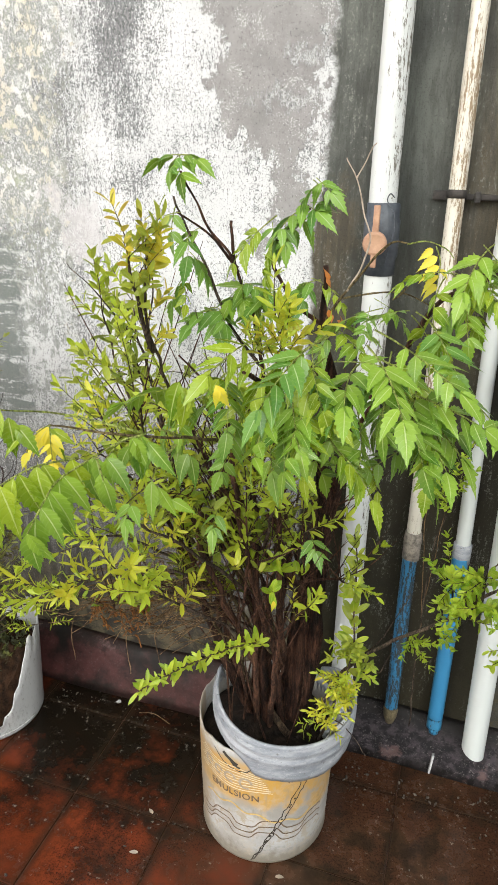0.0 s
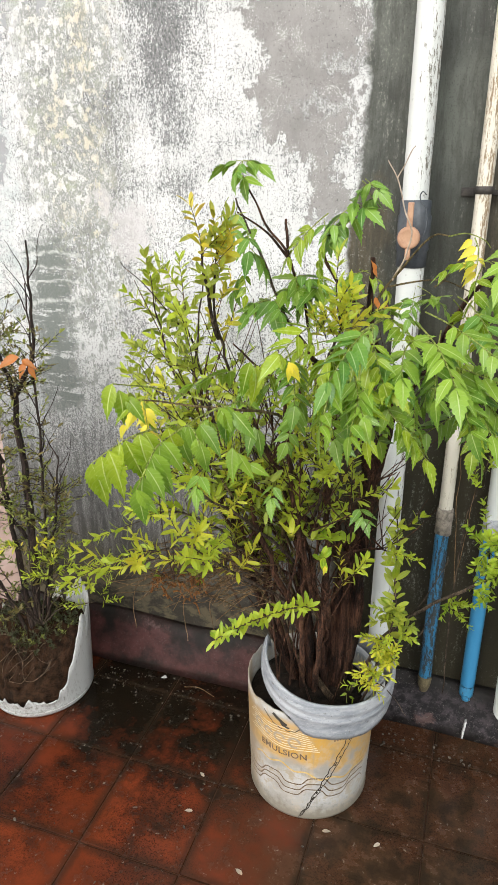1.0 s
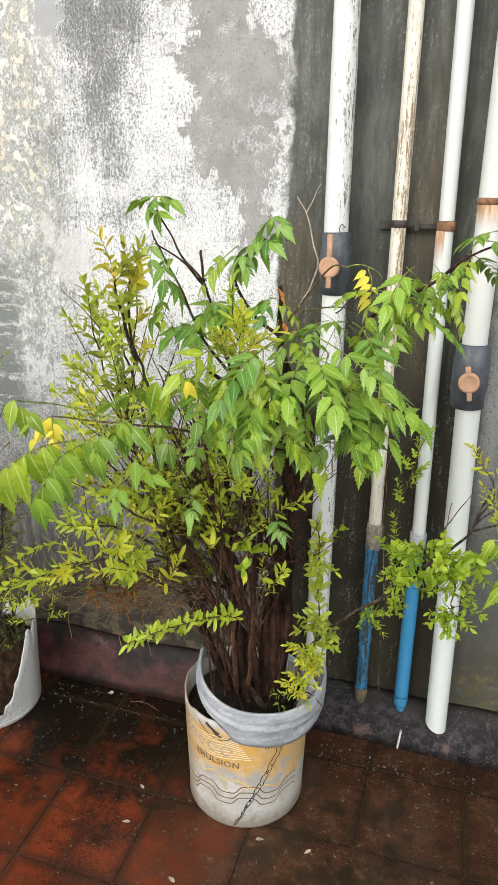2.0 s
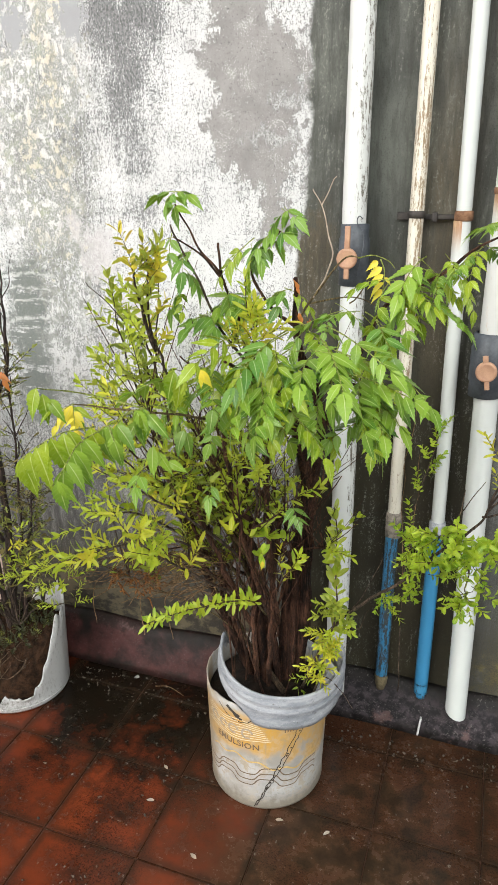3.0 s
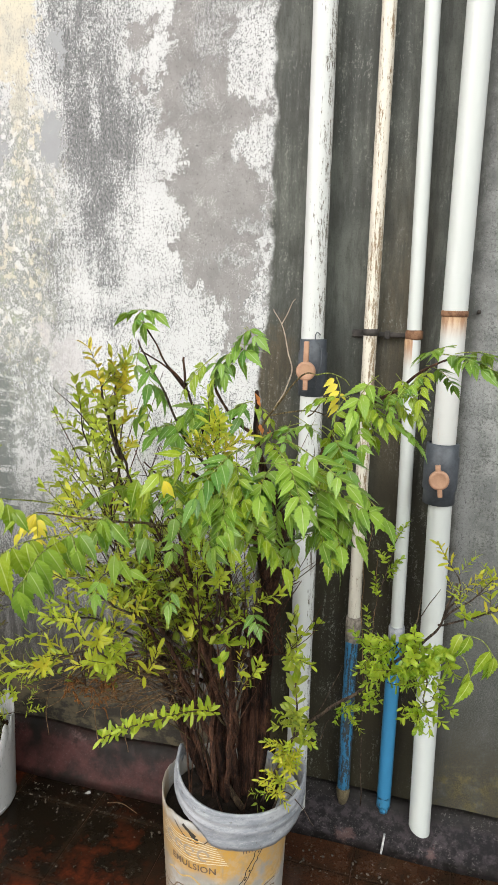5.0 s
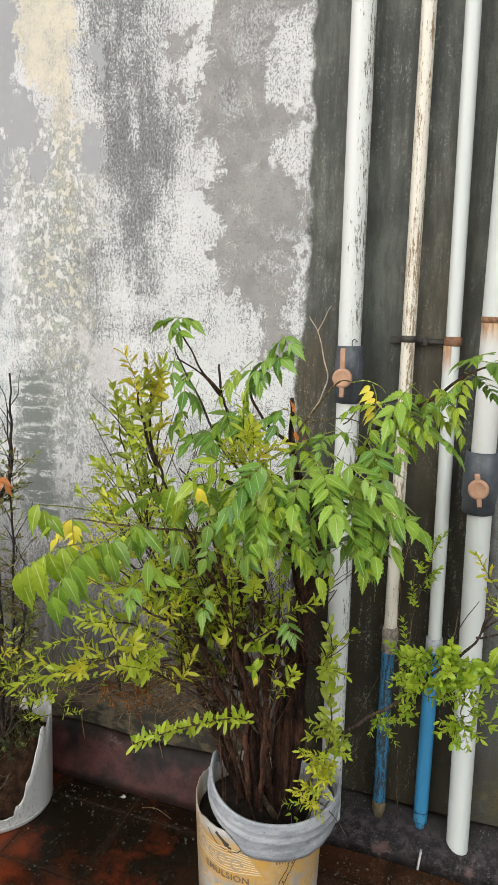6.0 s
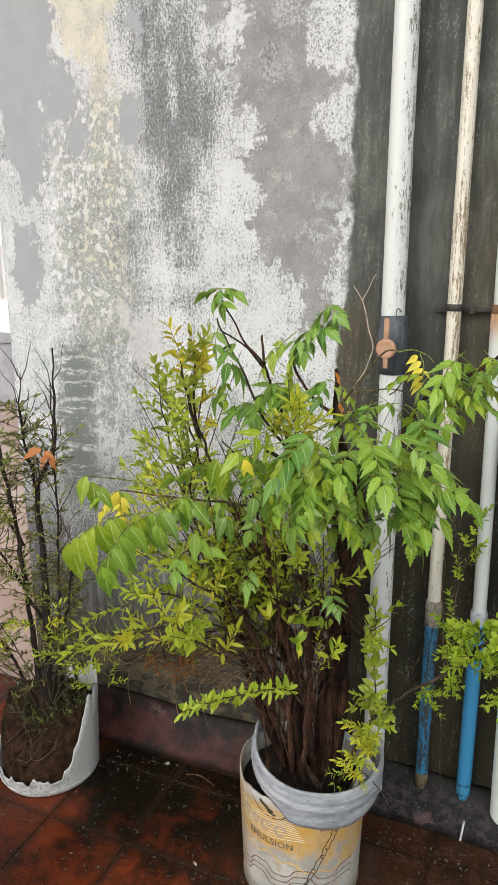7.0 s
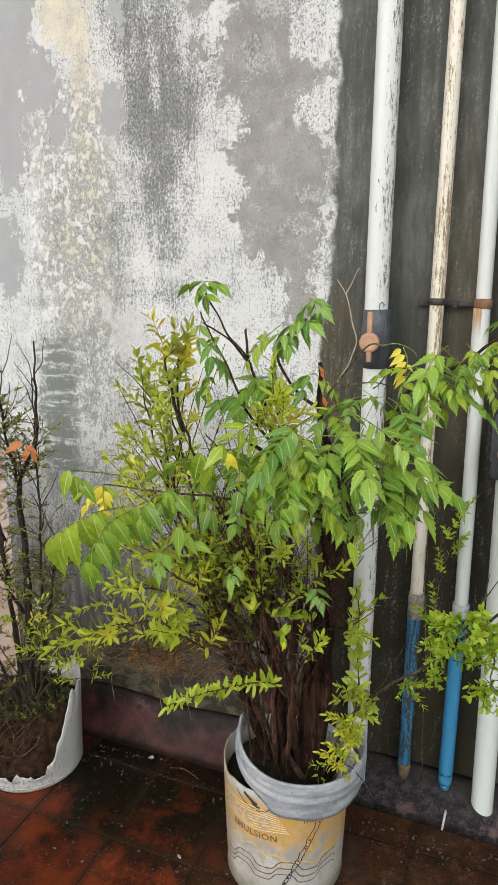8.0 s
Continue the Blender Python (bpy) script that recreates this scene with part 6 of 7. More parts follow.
    # stout dark stems on the near side
    for pts in (
        [(-0.13, -0.25, 0.25), (-0.16, -0.28, 0.42), (-0.19, -0.30, 0.58), (-0.22, -0.32, 0.74)],
        [(-0.10, -0.29, 0.25), (-0.10, -0.32, 0.42), (-0.095, -0.34, 0.60), (-0.10, -0.36, 0.80), (-0.115, -0.37, 0.92)],
        [(-0.075, -0.29, 0.25), (-0.06, -0.33, 0.45), (-0.05, -0.35, 0.66), (-0.06, -0.38, 0.86)],
        [(-0.02, -0.30, 0.60), (-0.06, -0.37, 0.70), (-0.11, -0.43, 0.77), (-0.16, -0.46, 0.82)],
        [(-0.06, -0.30, 0.42), (-0.075, -0.37, 0.58), (-0.09, -0.43, 0.74), (-0.10, -0.47, 0.90), (-0.095, -0.50, 1.00)],
        [(-0.05, -0.31, 0.45), (-0.045, -0.38, 0.62), (-0.04, -0.43, 0.80), (-0.025, -0.46, 0.95)],
        [(-0.10, -0.31, 0.42), (-0.14, -0.38, 0.60), (-0.165, -0.43, 0.74), (-0.18, -0.46, 0.88)],
    ):
        line = stem(t, pts, 0.0065, 0.003, M_BARK, "stem", 8)
        dress(t, line, 2, 0.75, SHRUB, 0.65, rng=rng)
    # lobes: where each side shoot goes, its twigs and their kind
    shoots = (
        ([(-0.18, -0.30, 0.55), (-0.22, -0.40, 0.66), (-0.28, -0.50, 0.70), (-0.37, -0.55, 0.68)], 9, SHRUB_Y, 0.85, 0.25),
        ([(-0.16, -0.30, 0.52), (-0.24, -0.38, 0.60), (-0.32, -0.45, 0.64), (-0.40, -0.50, 0.63)], 8, SHRUB_Y, 0.8, 0.3),
        ([(-0.20, -0.30, 0.58), (-0.27, -0.38, 0.68), (-0.33, -0.42, 0.72), (-0.38, -0.46, 0.71)], 7, SHRUB, 0.8, 0.3),
        ([(-0.12, -0.33, 0.50), (-0.18, -0.42, 0.60), (-0.22, -0.50, 0.68), (-0.24, -0.56, 0.75)], 7, SHRUB_Y, 0.8, 0.3),
        ([(-0.11, -0.36, 0.62), (-0.16, -0.46, 0.74), (-0.20, -0.54, 0.82), (-0.24, -0.60, 0.88)], 6, SHRUB_Y, 0.8, 0.3),
        ([(-0.08, -0.36, 0.70), (-0.05, -0.45, 0.80), (-0.02, -0.50, 0.88), (0.0, -0.53, 0.94)], 4, SHRUB, 0.7, 0.5),
        ([(-0.22, -0.27, 0.60), (-0.29, -0.24, 0.74), (-0.34, -0.21, 0.85), (-0.38, -0.20, 0.94), (-0.415, -0.18, 1.00)], 7, SHRUB_B, 0.75, 0.3),
        ([(-0.30, -0.23, 0.74), (-0.36, -0.20, 0.94), (-0.385, -0.20, 1.02), (-0.39, -0.20, 1.08)], 6, SHRUB_B, 0.65, 0.2),
        ([(-0.31, -0.22, 0.70), (-0.40, -0.19, 0.86), (-0.45, -0.18, 0.98), (-0.465, -0.18, 1.06)], 9, SHRUB_B, 0.9, 0.25),
        ([(-0.26, -0.24, 0.62), (-0.36, -0.2, 0.74), (-0.43, -0.19, 0.82), (-0.47, -0.18, 0.90)], 8, SHRUB_B, 0.9, 0.25),
        ([(-0.14, -0.36, 0.80), (-0.19, -0.46, 0.98), (-0.185, -0.55, 1.12), (-0.172, -0.58, 1.205)], 7, SHRUB_O, 0.52, 0.5),
        ([(-0.19, -0.53, 1.08), (-0.188, -0.58, 1.17), (-0.186, -0.60, 1.228)], 6, SHRUB_O, 0.55, 0.2),
        ([(-0.06, -0.40, 0.95), (-0.03, -0.52, 1.06), (0.0, -0.60, 1.12), (0.0, -0.62, 1.15)], 4, SHRUB_Y, 0.7, 0.6),
    )
    for pts, n, kinds, sc, start in shoots:
        line = stem(t, pts, 0.0034, 0.0011, M_BARK2, "stem", 6, rng=rng)
        dress(t, line, n, start, kinds, sc, rng=rng)
    # fine brown twigs all through the inside
    bm = bmesh.new()
    for k in range(230):
        line = lines[rng.randrange(len(lines))]
        a = line[int(len(line) * (0.25 + 0.6 * rng.random()))]
        w = rng.random() * 6.28
        e = a + Vector((0.10 * math.cos(w), 0.08 * math.sin(w), 0.10 + 0.12 * rng.random())) * (0.4 + rng.random())
        mid = a.lerp(e, 0.5) + Vector((0.02 * (rng.random() - 0.5), 0.02 * (rng.random() - 0.5), 0.0))
        tube(bm, spline([a, mid, e], 4), 0.0013, 0.0005, 4)
    for k in range(16):
        a = rng.random() * 6.28
        r = 0.10 * rng.random() ** 0.7
        foot = Vector((-0.085 + r * math.cos(a), -0.262 + r * math.sin(a), 0.24))
        top = foot + Vector((0.16 * (rng.random() - 0.6), 0.12 * (rng.random() - 0.6), 0.16 + 0.32 * rng.random()))
        mid = foot.lerp(top, 0.5) + Vector((0.06 * (rng.random() - 0.5), 0.06 * (rng.random() - 0.5), 0.0))
        tube(bm, spline([foot, mid, top], 5), 0.0022 * (0.5 + rng.random()), 0.0006, 5, 0.3, rng)
    tagged(part("twig_tangle", bm, M_BARK, t, "fine red-brown twigs"), kind="stuff")
    # bare forks reaching out at the back
    stem(t, [(-0.40, -0.18, 1.00), (-0.47, -0.17, 1.07), (-0.54, -0.17, 1.13)], 0.0018, 0.0007, M_BARK2, "bare_twig", 5)
    stem(t, [(-0.37, -0.20, 0.93), (-0.35, -0.20, 1.08), (-0.345, -0.20, 1.16)], 0.0022, 0.0012, M_BARK2, "bare_twig", 5)
    stem(t, [(-0.10, -0.36, 0.95), (-0.18, -0.36, 0.99), (-0.23, -0.36, 1.03)], 0.0028, 0.0014, M_BARK, "bare_twig", 5)
    # tangle of dry threads under the left side
    bm = bmesh.new()
    for k in range(120):
        a = Vector((-0.12 - 0.22 * rng.random(), -0.30 - 0.10 * rng.random(), 0.53 + 0.10 * rng.random()))
        b = a + Vector((-0.03 - 0.09 * rng.random(), -0.04 - 0.08 * rng.random(), 0.07 * (rng.random() - 0.4)))
        mid = a.lerp(b, 0.5) + Vector((0.05 * (rng.random() - 0.5), 0.05 * (rng.random() - 0.5), 0.06 * (rng.random() - 0.3)))
        tube(bm, spline([a, mid, b], 5), 0.0010, 0.0006, 4)
    tagged(part("dry_tangle", bm, M_DRY, t, "tangle of dry straw-coloured twigs"), kind="stuff")
    bm = bmesh.new()
    for k in range(60):
        a = Vector((-0.375 + 0.12 * rng.random(), -0.47 + 0.06 * rng.random(), 0.555 + 0.05 * rng.random()))
        b = a + Vector((0.04 * (rng.random() - 0.5), 0.03 * (rng.random() - 0.5), 0.035 * (rng.random() - 0.6)))
        tube(bm, spline([a, a.lerp(b, 0.5) + Vector((0, 0, 0.008)), b], 3), 0.0019, 0.0009, 4)
    tagged(part("withered_growth", bm, M_ORANGE, t, "withered orange leaf remains"), kind="stuff")
    for p0, p1 in (((-0.36, -0.46, 0.60), (-0.40, -0.46, 0.47)), ((-0.28, -0.42, 0.58), (-0.30, -0.44, 0.45)), ((-0.24, -0.40, 0.56), (-0.25, -0.41, 0.43))):
        mid = Vector(p0).lerp(Vector(p1), 0.5) + Vector((-0.02, 0, 0.02))
        stem(t, [p0, mid, p1], 0.0012, 0.0008, M_DRY, "bare_twig", 5)


build_shrub()


# ---- the shoots on the right of the same bucket ----
def build_side_shoots():
    rng = random.Random(33)
    t = empty("young_shoot", (0.03, -0.28, 0.25), "upright young shoot with paired narrow leaves at bucket edge", "plant")
    line = stem(t, [(0.02, -0.275, 0.24), (0.05, -0.31, 0.36), (0.078, -0.335, 0.50), (0.076, -0.33, 0.63), (0.062, -0.31, 0.74)], 0.003, 0.0012, M_BARK2, "stem", 6)
    comb(t, line, 15, 0.042, M_SHRUB_T, 0.45, 0.34, rng=rng)
    comb(t, line, 9, 0.034, M_SHRUB, 0.50, 0.36, rng=rng)
    for at, n in (((0.080, -0.34, 0.53), 4), ((0.092, -0.34, 0.50), 3), ((0.072, -0.345, 0.47), 6), ((0.082, -0.345, 0.435), 5), ((0.060, -0.335, 0.43), 4), ((0.050, -0.325, 0.37), 5), ((0.040, -0.32, 0.335), 4)):
        for _ in range(n):
            twig(t, Vector(at) + 0.012 * Vector((rng.random() - 0.5, rng.random() - 0.5, rng.random() - 0.5)), (1.6 * (rng.random() - 0.5), -0.6, 0.9 * rng.random()), 0.48, SHRUB_Y if at[2] < 0.48 else SHRUB_B, rng)
    a = empty("arching_branch", (0.0, -0.27, 0.25), "arching thorny branch with rounded yellow-green leaves", "plant")
    line = stem(a, [(-0.01, -0.265, 0.24), (0.05, -0.30, 0.42), (0.104, -0.33, 0.52), (0.178, -0.37, 0.612), (0.226, -0.40, 0.671), (0.273, -0.43, 0.746), (0.312, -0.45, 0.80), (0.336, -0.46, 0.845), (0.352, -0.46, 0.91)], 0.0042, 0.0015, M_BARK2, "stem", 6)
    for at, n, sc in (
        ((0.164, -0.37, 0.590), 2, 0.42), ((0.178, -0.37, 0.606), 3, 0.46), ((0.205, -0.39, 0.648), 3, 0.50), ((0.222, -0.40, 0.735), 5, 0.55),
        ((0.246, -0.41, 0.690), 5, 0.55), ((0.261, -0.42, 0.765), 6, 0.58), ((0.274, -0.43, 0.722), 5, 0.58), ((0.300, -0.44, 0.775), 6, 0.60),
        ((0.320, -0.45, 0.755), 4, 0.58), ((0.335, -0.46, 0.790), 3, 0.58), ((0.314, -0.47, 0.698), 4, 0.55), ((0.326, -0.47, 0.706), 3, 0.55),
    ):
        for _ in range(n):
            twig(a, Vector(at) + 0.018 * Vector((rng.random() - 0.5, rng.random() - 0.5, rng.random() - 0.5)), (1.6 * (rng.random() - 0.5), -0.7 * rng.random(), 1.1 * (rng.random() - 0.45)), sc, BROAD, rng)
    for pts, n, kinds in (
        ([(0.336, -0.46, 0.845), (0.355, -0.46, 0.888), (0.351, -0.46, 0.925)], 3, SHRUB_Y),
        ([(0.336, -0.46, 0.845), (0.365, -0.46, 0.875), (0.392, -0.46, 0.905)], 4, SHRUB_Y),
        ([(0.330, -0.46, 0.835), (0.372, -0.46, 0.850), (0.415, -0.46, 0.880)], 4, SHRUB_Y),
        ([(0.290, -0.44, 0.77), (0.320, -0.46, 0.735), (0.318, -0.47, 0.70)], 1, BROAD),
        ([(0.226, -0.40, 0.671), (0.225, -0.40, 0.72), (0.218, -0.39, 0.76)], 2, BROAD),
    ):
        side = stem(a, pts, 0.002, 0.001, M_BARK2, "stem", 5)
        dress(a, side, n, 0.3, kinds, 0.55, rng=rng)
    for pts in (
        [(0.235, -0.41, 0.69), (0.28, -0.40, 0.78), (0.33, -0.40, 0.87)],
        [(0.25, -0.42, 0.71), (0.29, -0.42, 0.80), (0.30, -0.42, 0.86)],
        [(0.06, -0.31, 0.45), (0.12, -0.33, 0.55), (0.165, -0.33, 0.66)],
        [(0.10, -0.33, 0.51), (0.13, -0.35, 0.50), (0.15, -0.36, 0.56)],
        [(0.02, -0.29, 0.32), (0.07, -0.31, 0.33), (0.12, -0.31, 0.27)],
    ):
        stem(a, pts, 0.0016, 0.0006, M_BARK2, "bare_twig", 5)
    frond(a, [(0.36, -0.47, 0.83), (0.395, -0.49, 0.835), (0.415, -0.50, 0.815)], 2, 0.055, M_NEEM_Y, -0.4)
    frond(a, [(0.335, -0.46, 0.80), (0.372, -0.48, 0.795), (0.385, -0.50, 0.770)], 2, 0.050, M_NEEM_Y, -0.5)
    c = empty("creeper", (0.20, -0.08, 0.135), "thin creeper climbing between the pipes", "plant")
    line = stem(c, [(0.19, -0.045, 0.12), (0.185, -0.08, 0.4), (0.19, -0.10, 0.62), (0.215, -0.09, 0.74), (0.235, -0.07, 0.83)], 0.0016, 0.0007, M_BARK2, "stem", 5)
    dress(c, line, 9, 0.62, BROAD, 0.45, rng=rng)
    stem(c, [(0.187, -0.08, 0.42), (0.165, -0.07, 0.66), (0.175, -0.06, 0.82), (0.183, -0.06, 0.90)], 0.001, 0.0006, M_DRY, "bare_twig", 5)
    stem(c, [(0.187, -0.085, 0.50), (0.197, -0.08, 0.66), (0.198, -0.08, 0.80)], 0.001, 0.0006, M_DRY, "bare_twig", 5)


build_side_shoots()


def build_bucket_scraps():
    t = empty("seedling", (-0.002, -0.295, 0.255), "tiny round-leaved green seedling in the bucket soil", "plant")
    stem(t, [(-0.002, -0.295, 0.235), (-0.003, -0.298, 0.262), (-0.004, -0.302, 0.285)], 0.001, 0.0007, M_STALK, "stem", 5, 0.001)
    spray(t, (-0.004, -0.302, 0.285), ((-1, 0.1, 0.017), (0.8, 0.2, 0.015), (0.1, 0.9, 0.014)), M_BROAD)
    bm = bmesh.new()
    box(bm, (-0.004, -0.010, 0.0), (0.004, 0.010, 0.075), 0.002)
    for v in bm.verts:
        v.co.y += 0.004 * math.sin(v.co.z * 60)
    ob = link("plastic_offcut", bm, M_COLLAR, smooth=True)
    ob.matrix_basis = pose(0.026, -0.262, 0.243, 10, 28, 40)
    tagged(ob, "grey plastic offcut stuck upright in the soil", "scrap")


build_bucket_scraps()


# ---- the shrub in the broken bucket ----
LINES2 = []
ORANGE_AT = (-0.775, -0.225, 0.925)


def build_second_shrub():
    rng = random.Random(44)
    t = empty("bare_shrub", (DX, DY, 0.19), "half-bare dark-stemmed shrub with small dull leaves", "plant")
    stems = (
        ([(-0.84, -0.20, 0.17), (-0.825, -0.20, 0.40), (-0.82, -0.20, 0.62), (-0.82, -0.20, 0.80), (-0.79, -0.20, 0.86), (-0.755, -0.20, 0.93), (-0.745, -0.20, 1.02), (-0.74, -0.20, 1.17)], 0.0115, 0.0018),
        ([(-0.85, -0.21, 0.17), (-0.86, -0.22, 0.45), (-0.865, -0.23, 0.67), (-0.88, -0.24, 0.85), (-0.90, -0.25, 1.02), (-0.94, -0.26, 1.14)], 0.0085, 0.0015),
        ([(-0.82, -0.19, 0.17), (-0.78, -0.19, 0.40), (-0.755, -0.18, 0.55), (-0.735, -0.18, 0.68)], 0.0048, 0.0014),
        ([(-0.83, -0.18, 0.17), (-0.80, -0.18, 0.40), (-0.785, -0.18, 0.60), (-0.775, -0.18, 0.86), (-0.762, -0.19, 1.08)], 0.005, 0.0015),
        ([(-0.86, -0.22, 0.17), (-0.90, -0.26, 0.36), (-0.98, -0.28, 0.46), (-1.06, -0.30, 0.52)], 0.005, 0.0015),
        ([(-0.84, -0.20, 0.45), (-0.90, -0.22, 0.58), (-0.97, -0.24, 0.72), (-1.02, -0.26, 0.92)], 0.005, 0.0015),
        ([(-0.82, -0.20, 0.80), (-0.845, -0.20, 0.92), (-0.855, -0.20, 1.0), (-0.85, -0.19, 1.10)], 0.004, 0.0012),
        ([(-0.86, -0.22, 0.66), (-0.93, -0.24, 0.80), (-0.99, -0.25, 0.95), (-1.02, -0.25, 1.12)], 0.004, 0.0012),
    )
    for k, (pts, r0, r1) in enumerate(stems):
        line = stem(t, pts, r0, r1, M_BARK3, "stem", 7, 0.006, rng=rng)
        LINES2.append(line[: int(len(line) * 0.8)])
        dress(t, line[: int(len(line) * 0.72)], (6, 9, 7, 5, 8, 9, 3, 7)[k], (0.22, 0.2, 0.25, 0.2, 0.25, 0.2, 0.1, 0.15)[k], SHRUB_D, 0.85, rng=rng, tip=False)
        for j in range(9):
            i = int(len(line) * (0.45 + 0.5 * rng.random()))
            i = min(i, len(line) - 1)
            q = line[i]
            a = rng.random() * 6.28
            w = Vector((0.6 * math.cos(a), 0.35 * math.sin(a), 0.8 + 0.5 * rng.random())) * (0.05 + 0.06 * rng.random())
            stem(t, [q, q + w * 0.5 + Vector((0.008, 0, 0)), q + w], 0.0014, 0.0005, M_BARK3, "bare_twig", 4, rng=rng)
    leafage(t, LINES2, 3600, 0.12, rng, 0.017, [M_BARK3, M_SHRUB_D, M_DULL_O], 0.06)
    for at, n, kinds, sc in (((-0.765, -0.28, 0.50), 4, SHRUB_Y, 0.55), ((-0.745, -0.27, 0.40), 4, SHRUB_Y, 0.5), ((-0.72, -0.24, 0.40), 5, SHRUB, 0.6), ((-0.68, -0.20, 0.36), 5, SHRUB, 0.6), ((-0.66, -0.2, 0.30), 4, SHRUB, 0.5), ((-0.93, -0.33, 0.42), 7, SHRUB_Y, 0.7), ((-0.98, -0.30, 0.36), 7, SHRUB_Y, 0.7), ((-0.96, -0.28, 0.55), 6, SHRUB_D, 0.9)):
        base = Vector((-0.82, -0.21, 0.2))
        stem(t, [base, base.lerp(Vector(at), 0.5) + Vector((0, -0.02, 0.03)), at], 0.0022, 0.001, M_BARK2, "stem", 5, rng=rng)
        for k in range(n):
            a = rng.random() * 6.28
            twig(t, Vector(at) + Vector((math.cos(a), math.sin(a), rng.random() - 0.5)) * 0.02, (math.cos(a), math.sin(a), 0.4), sc, kinds, rng)
    spray(t, ORANGE_AT, ((-1, 0.20, 0.066), (1, 0.2, 0.050), (-0.4, 0.6, 0.044), (0.5, 0.7, 0.040)), M_BROWNLEAF)
    # weeds and roots on the earth
    w = empty("weed_patch", (DX, DY, 0.19), "small dark weeds and pale roots on the earth", "weeds")
    for k in range(150):
        a, r = rng.random() * 6.28, 0.108 * rng.random() ** 0.5
        x, y = DX + r * math.cos(a), DY + 0.012 + 0.70 * r * math.sin(a)
        front = max(0.0, -(y - DY) / 0.125)
        twig(w, (x, y, 0.195 - 0.13 * front), (rng.random() - 0.5, rng.random() - 0.5, 0.7), 0.35, WEED if k % 5 else SHRUB_D, rng)
    for k in range(13):
        x, y = DX + 0.16 * (rng.random() - 0.5), DY - 0.02 - 0.06 * rng.random()
        way = rng.random() * 6.28
        pts = []
        for _ in range(5):
            r = math.hypot(x - DX, y - DY)
            if r > 0.112:
                x, y = DX + (x - DX) * 0.112 / r, DY + (y - DY) * 0.112 / r
            front = max(0.0, -(y - DY) / 0.125)
            pts.append((x, y, 0.205 - 0.135 * front**0.9 + 0.003 + 0.006 * rng.random()))
            way += 1.1 * (rng.random() - 0.5)
            x, y = x + 0.024 * math.cos(way), y - 0.018 * abs(math.sin(way))
        stem(w, pts, 0.0027 * (0.3 + 0.9 * rng.random() ** 2), 0.0009, M_ROOT, "root", 5, 0.004, rng=rng)


build_second_shrub()


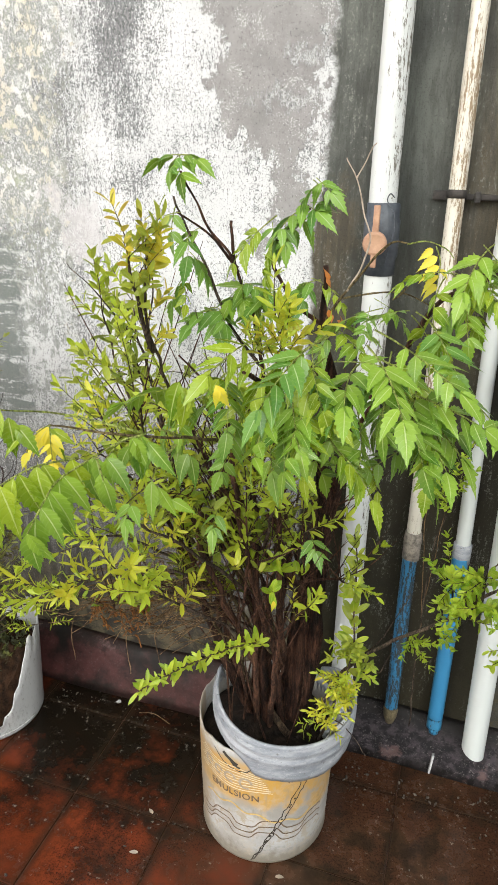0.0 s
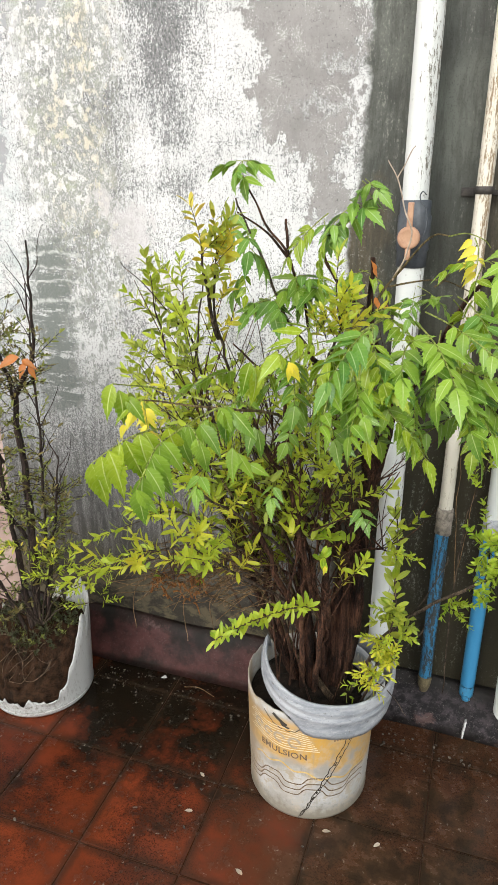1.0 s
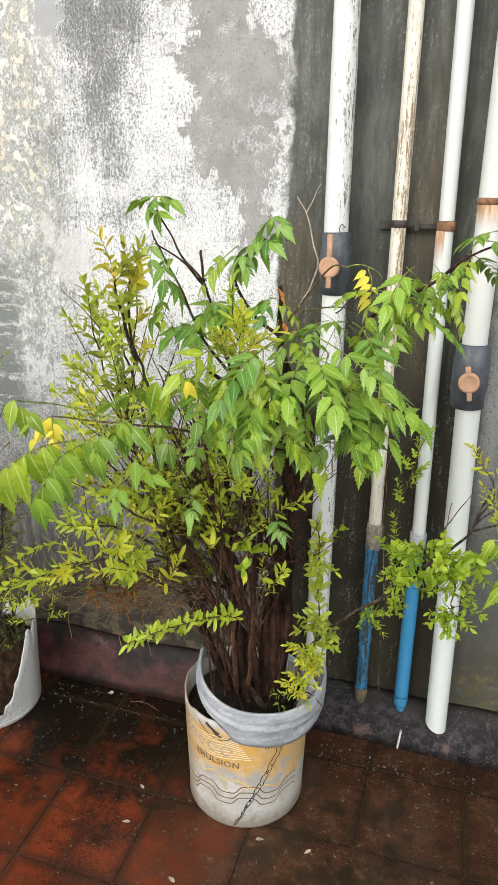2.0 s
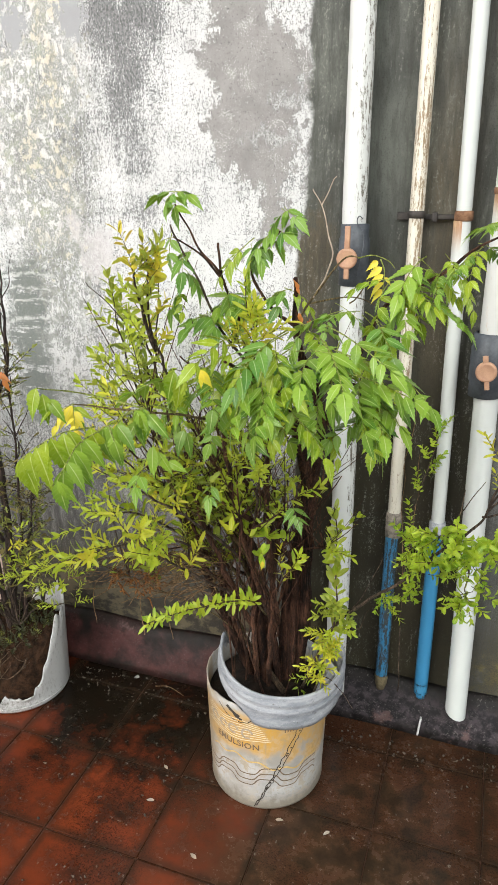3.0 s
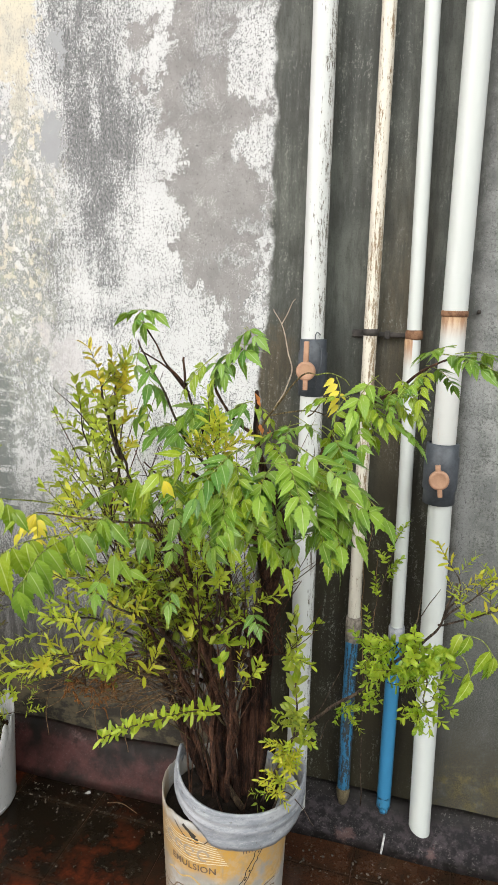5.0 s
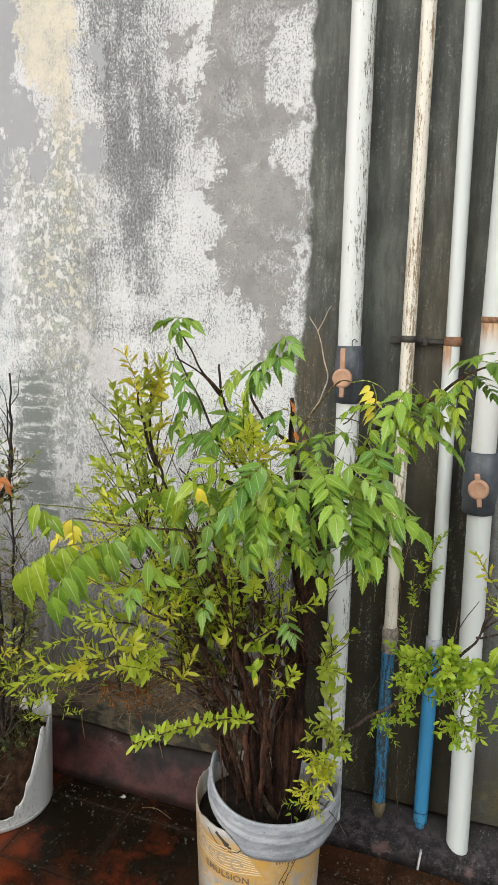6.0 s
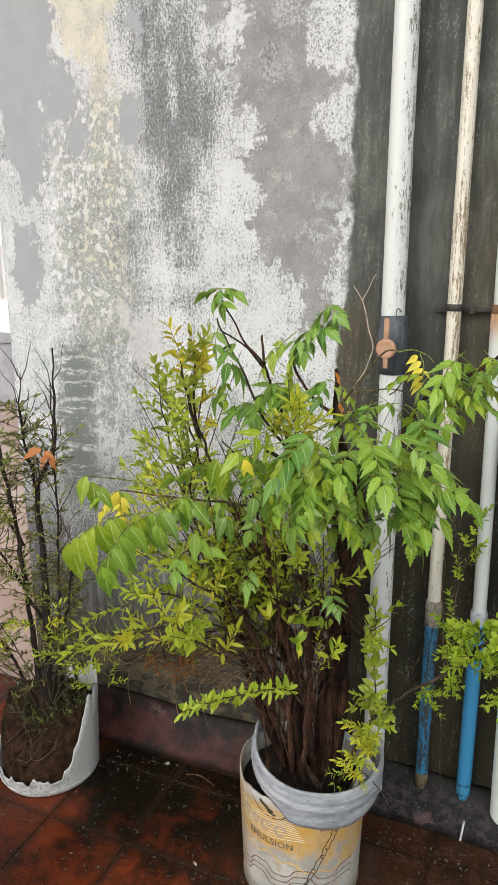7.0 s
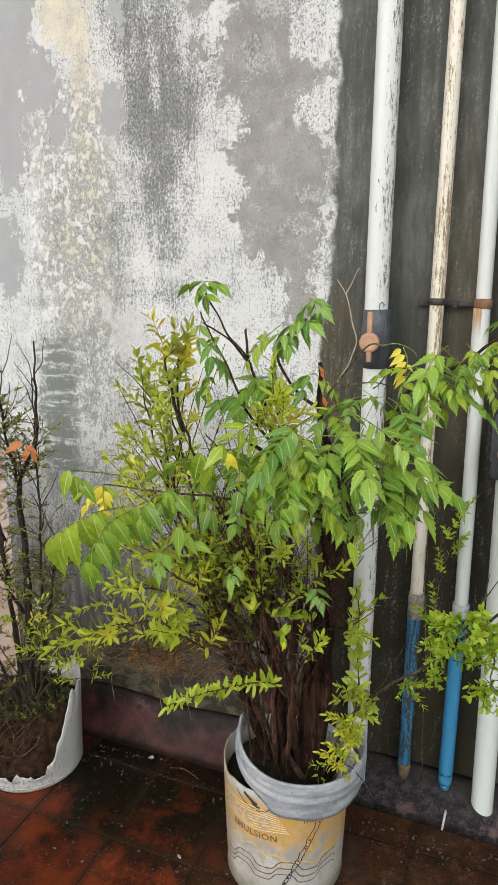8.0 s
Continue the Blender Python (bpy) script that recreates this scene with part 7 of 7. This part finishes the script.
# ---- litter on the floor ----
def build_litter():
    rng = random.Random(55)
    for x, y in [(0.245, -0.535), (0.30, -0.515), (0.30, -0.555), (0.262, -0.585), (0.135, -0.64), (-0.30, -0.452), (-0.31, -0.36), (-0.15, -0.555), (0.10, -0.40), (-0.02, -0.41)]:
        bm = bmesh.new()
        uv = bm.loops.layers.uv.new("UVMap")
        ln = 0.013 + 0.008 * rng.random()
        blade(bm, Vector((0, 0, 0.003)), Vector((1, 0, 0.05)), Vector((0, 0, 1)), ln, ln * 0.5, 0.0, 5, 0.25, 0.1, uv)
        ob = link("fallen_leaf", bm, M_LITTER)
        ob.matrix_basis = pose(x, y, 0.0005, 0, 0, 360 * rng.random())
        tagged(ob, "small pale dead leaf lying on wet tiles", "leaf", "fallen leaves")
    bm = bmesh.new()
    for k in range(420):
        if k % 3:
            x, y = -0.75 + 1.2 * rng.random(), -0.09 - 0.10 * rng.random() ** 2
        else:
            x, y = -0.9 + 1.7 * rng.random(), -0.1 - 0.75 * rng.random()
        if math.hypot(x - CX, y - CY) < 0.14 or math.hypot(x - DX, y - DY) < 0.145:
            continue
        s = 0.0010 + 0.0026 * rng.random() ** 3
        m = pose(x, y, s * 0.4, 60 * rng.random(), 60 * rng.random(), 360 * rng.random()) @ Matrix.Diagonal((s * 1.6, s, s * 0.6, 1))
        bmesh.ops.create_icosphere(bm, subdivisions=1, radius=1.0, matrix=m)
    tagged(link("floor_crumbs", bm, make_plain("pale_crumbs", (0.02, 0.015, 0.011), (0.12, 0.10, 0.075), 60, 0.8)), "crumbs of soil and plaster scattered on tiles", "debris", kind="stuff")
    bm = bmesh.new()
    tube(bm, spline([(-0.47, -0.105, 0.004), (-0.43, -0.10, 0.008), (-0.38, -0.115, 0.004)]), 0.0012, 0.0008, 5)
    tagged(link("fallen_twig", bm, M_DRY), "short dry twig lying by the skirting", "twig")
    bm = bmesh.new()
    uv = bm.loops.layers.uv.new("UVMap")
    blade(bm, Vector((0, 0, 0.004)), Vector((1, 0, 0.1)), Vector((0, 0, 1)), 0.017, 0.011, 0.1, 6, 0.4, 0.2, uv)
    ob = link("plastic_scrap", bm, M_SHELL)
    ob.matrix_basis = pose(-0.53, -0.088, 0.001, 0, 0, 200)
    tagged(ob, "crumpled pale plastic scrap beside the skirting", "scrap")
    bm = bmesh.new()
    box(bm, (0.2485, -0.0555, 0.006), (0.2535, -0.0400, 0.052), 0.0015)
    bmesh.ops.transform(bm, matrix=pose(0.251, -0.045, 0.03) @ pose(0, 0, 0, -14, 6, 0) @ pose(-0.251, 0.045, -0.03), verts=bm.verts)
    tagged(link("paint_drip", bm, M_SHELL), "white paint drip dried on the skirting", "paint")


build_litter()


# ---- the tiled floor ----
def build_floor():
    T, GAP, X0, Y0 = 0.228, 0.0020, -0.4985, -0.592
    bm = bmesh.new()
    box(bm, (-1.9, -3.2, -0.03), (2.2, 0.0, -0.0035))
    floor = tagged(link("floor", bm, M_JOINT, smooth=False), "wet dark red oxide floor tiles with mossy joints", "floor", kind="structure")
    rng = random.Random(3)
    meshes = []
    for k in range(4):
        bm = bmesh.new()
        box(bm, (GAP / 2, GAP / 2, -0.012), (T - GAP / 2, T - GAP / 2, 0.0), 0.0026)
        for v in bm.verts:
            if v.co.z > -0.006:
                v.co += Vector((0.0015 * noise.noise(v.co * 31 + Vector((k * 5, 0, 0))), 0.0015 * noise.noise(v.co * 31 + Vector((0, k * 5, 0))), 0))
        mesh = bpy.data.meshes.new("tile")
        bm.to_mesh(mesh)
        bm.free()
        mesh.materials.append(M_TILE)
        meshes.append(mesh)
    for i in range(-6, 11):
        for j in range(-12, 3):
            x, y = X0 + T * i, Y0 + T * j
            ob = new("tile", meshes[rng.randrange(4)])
            ob.parent = floor
            ob.location = (x, y, -0.0008 * rng.random())
            ob.rotation_euler = (0.004 * (rng.random() - 0.5), 0.004 * (rng.random() - 0.5), 0)


build_floor()
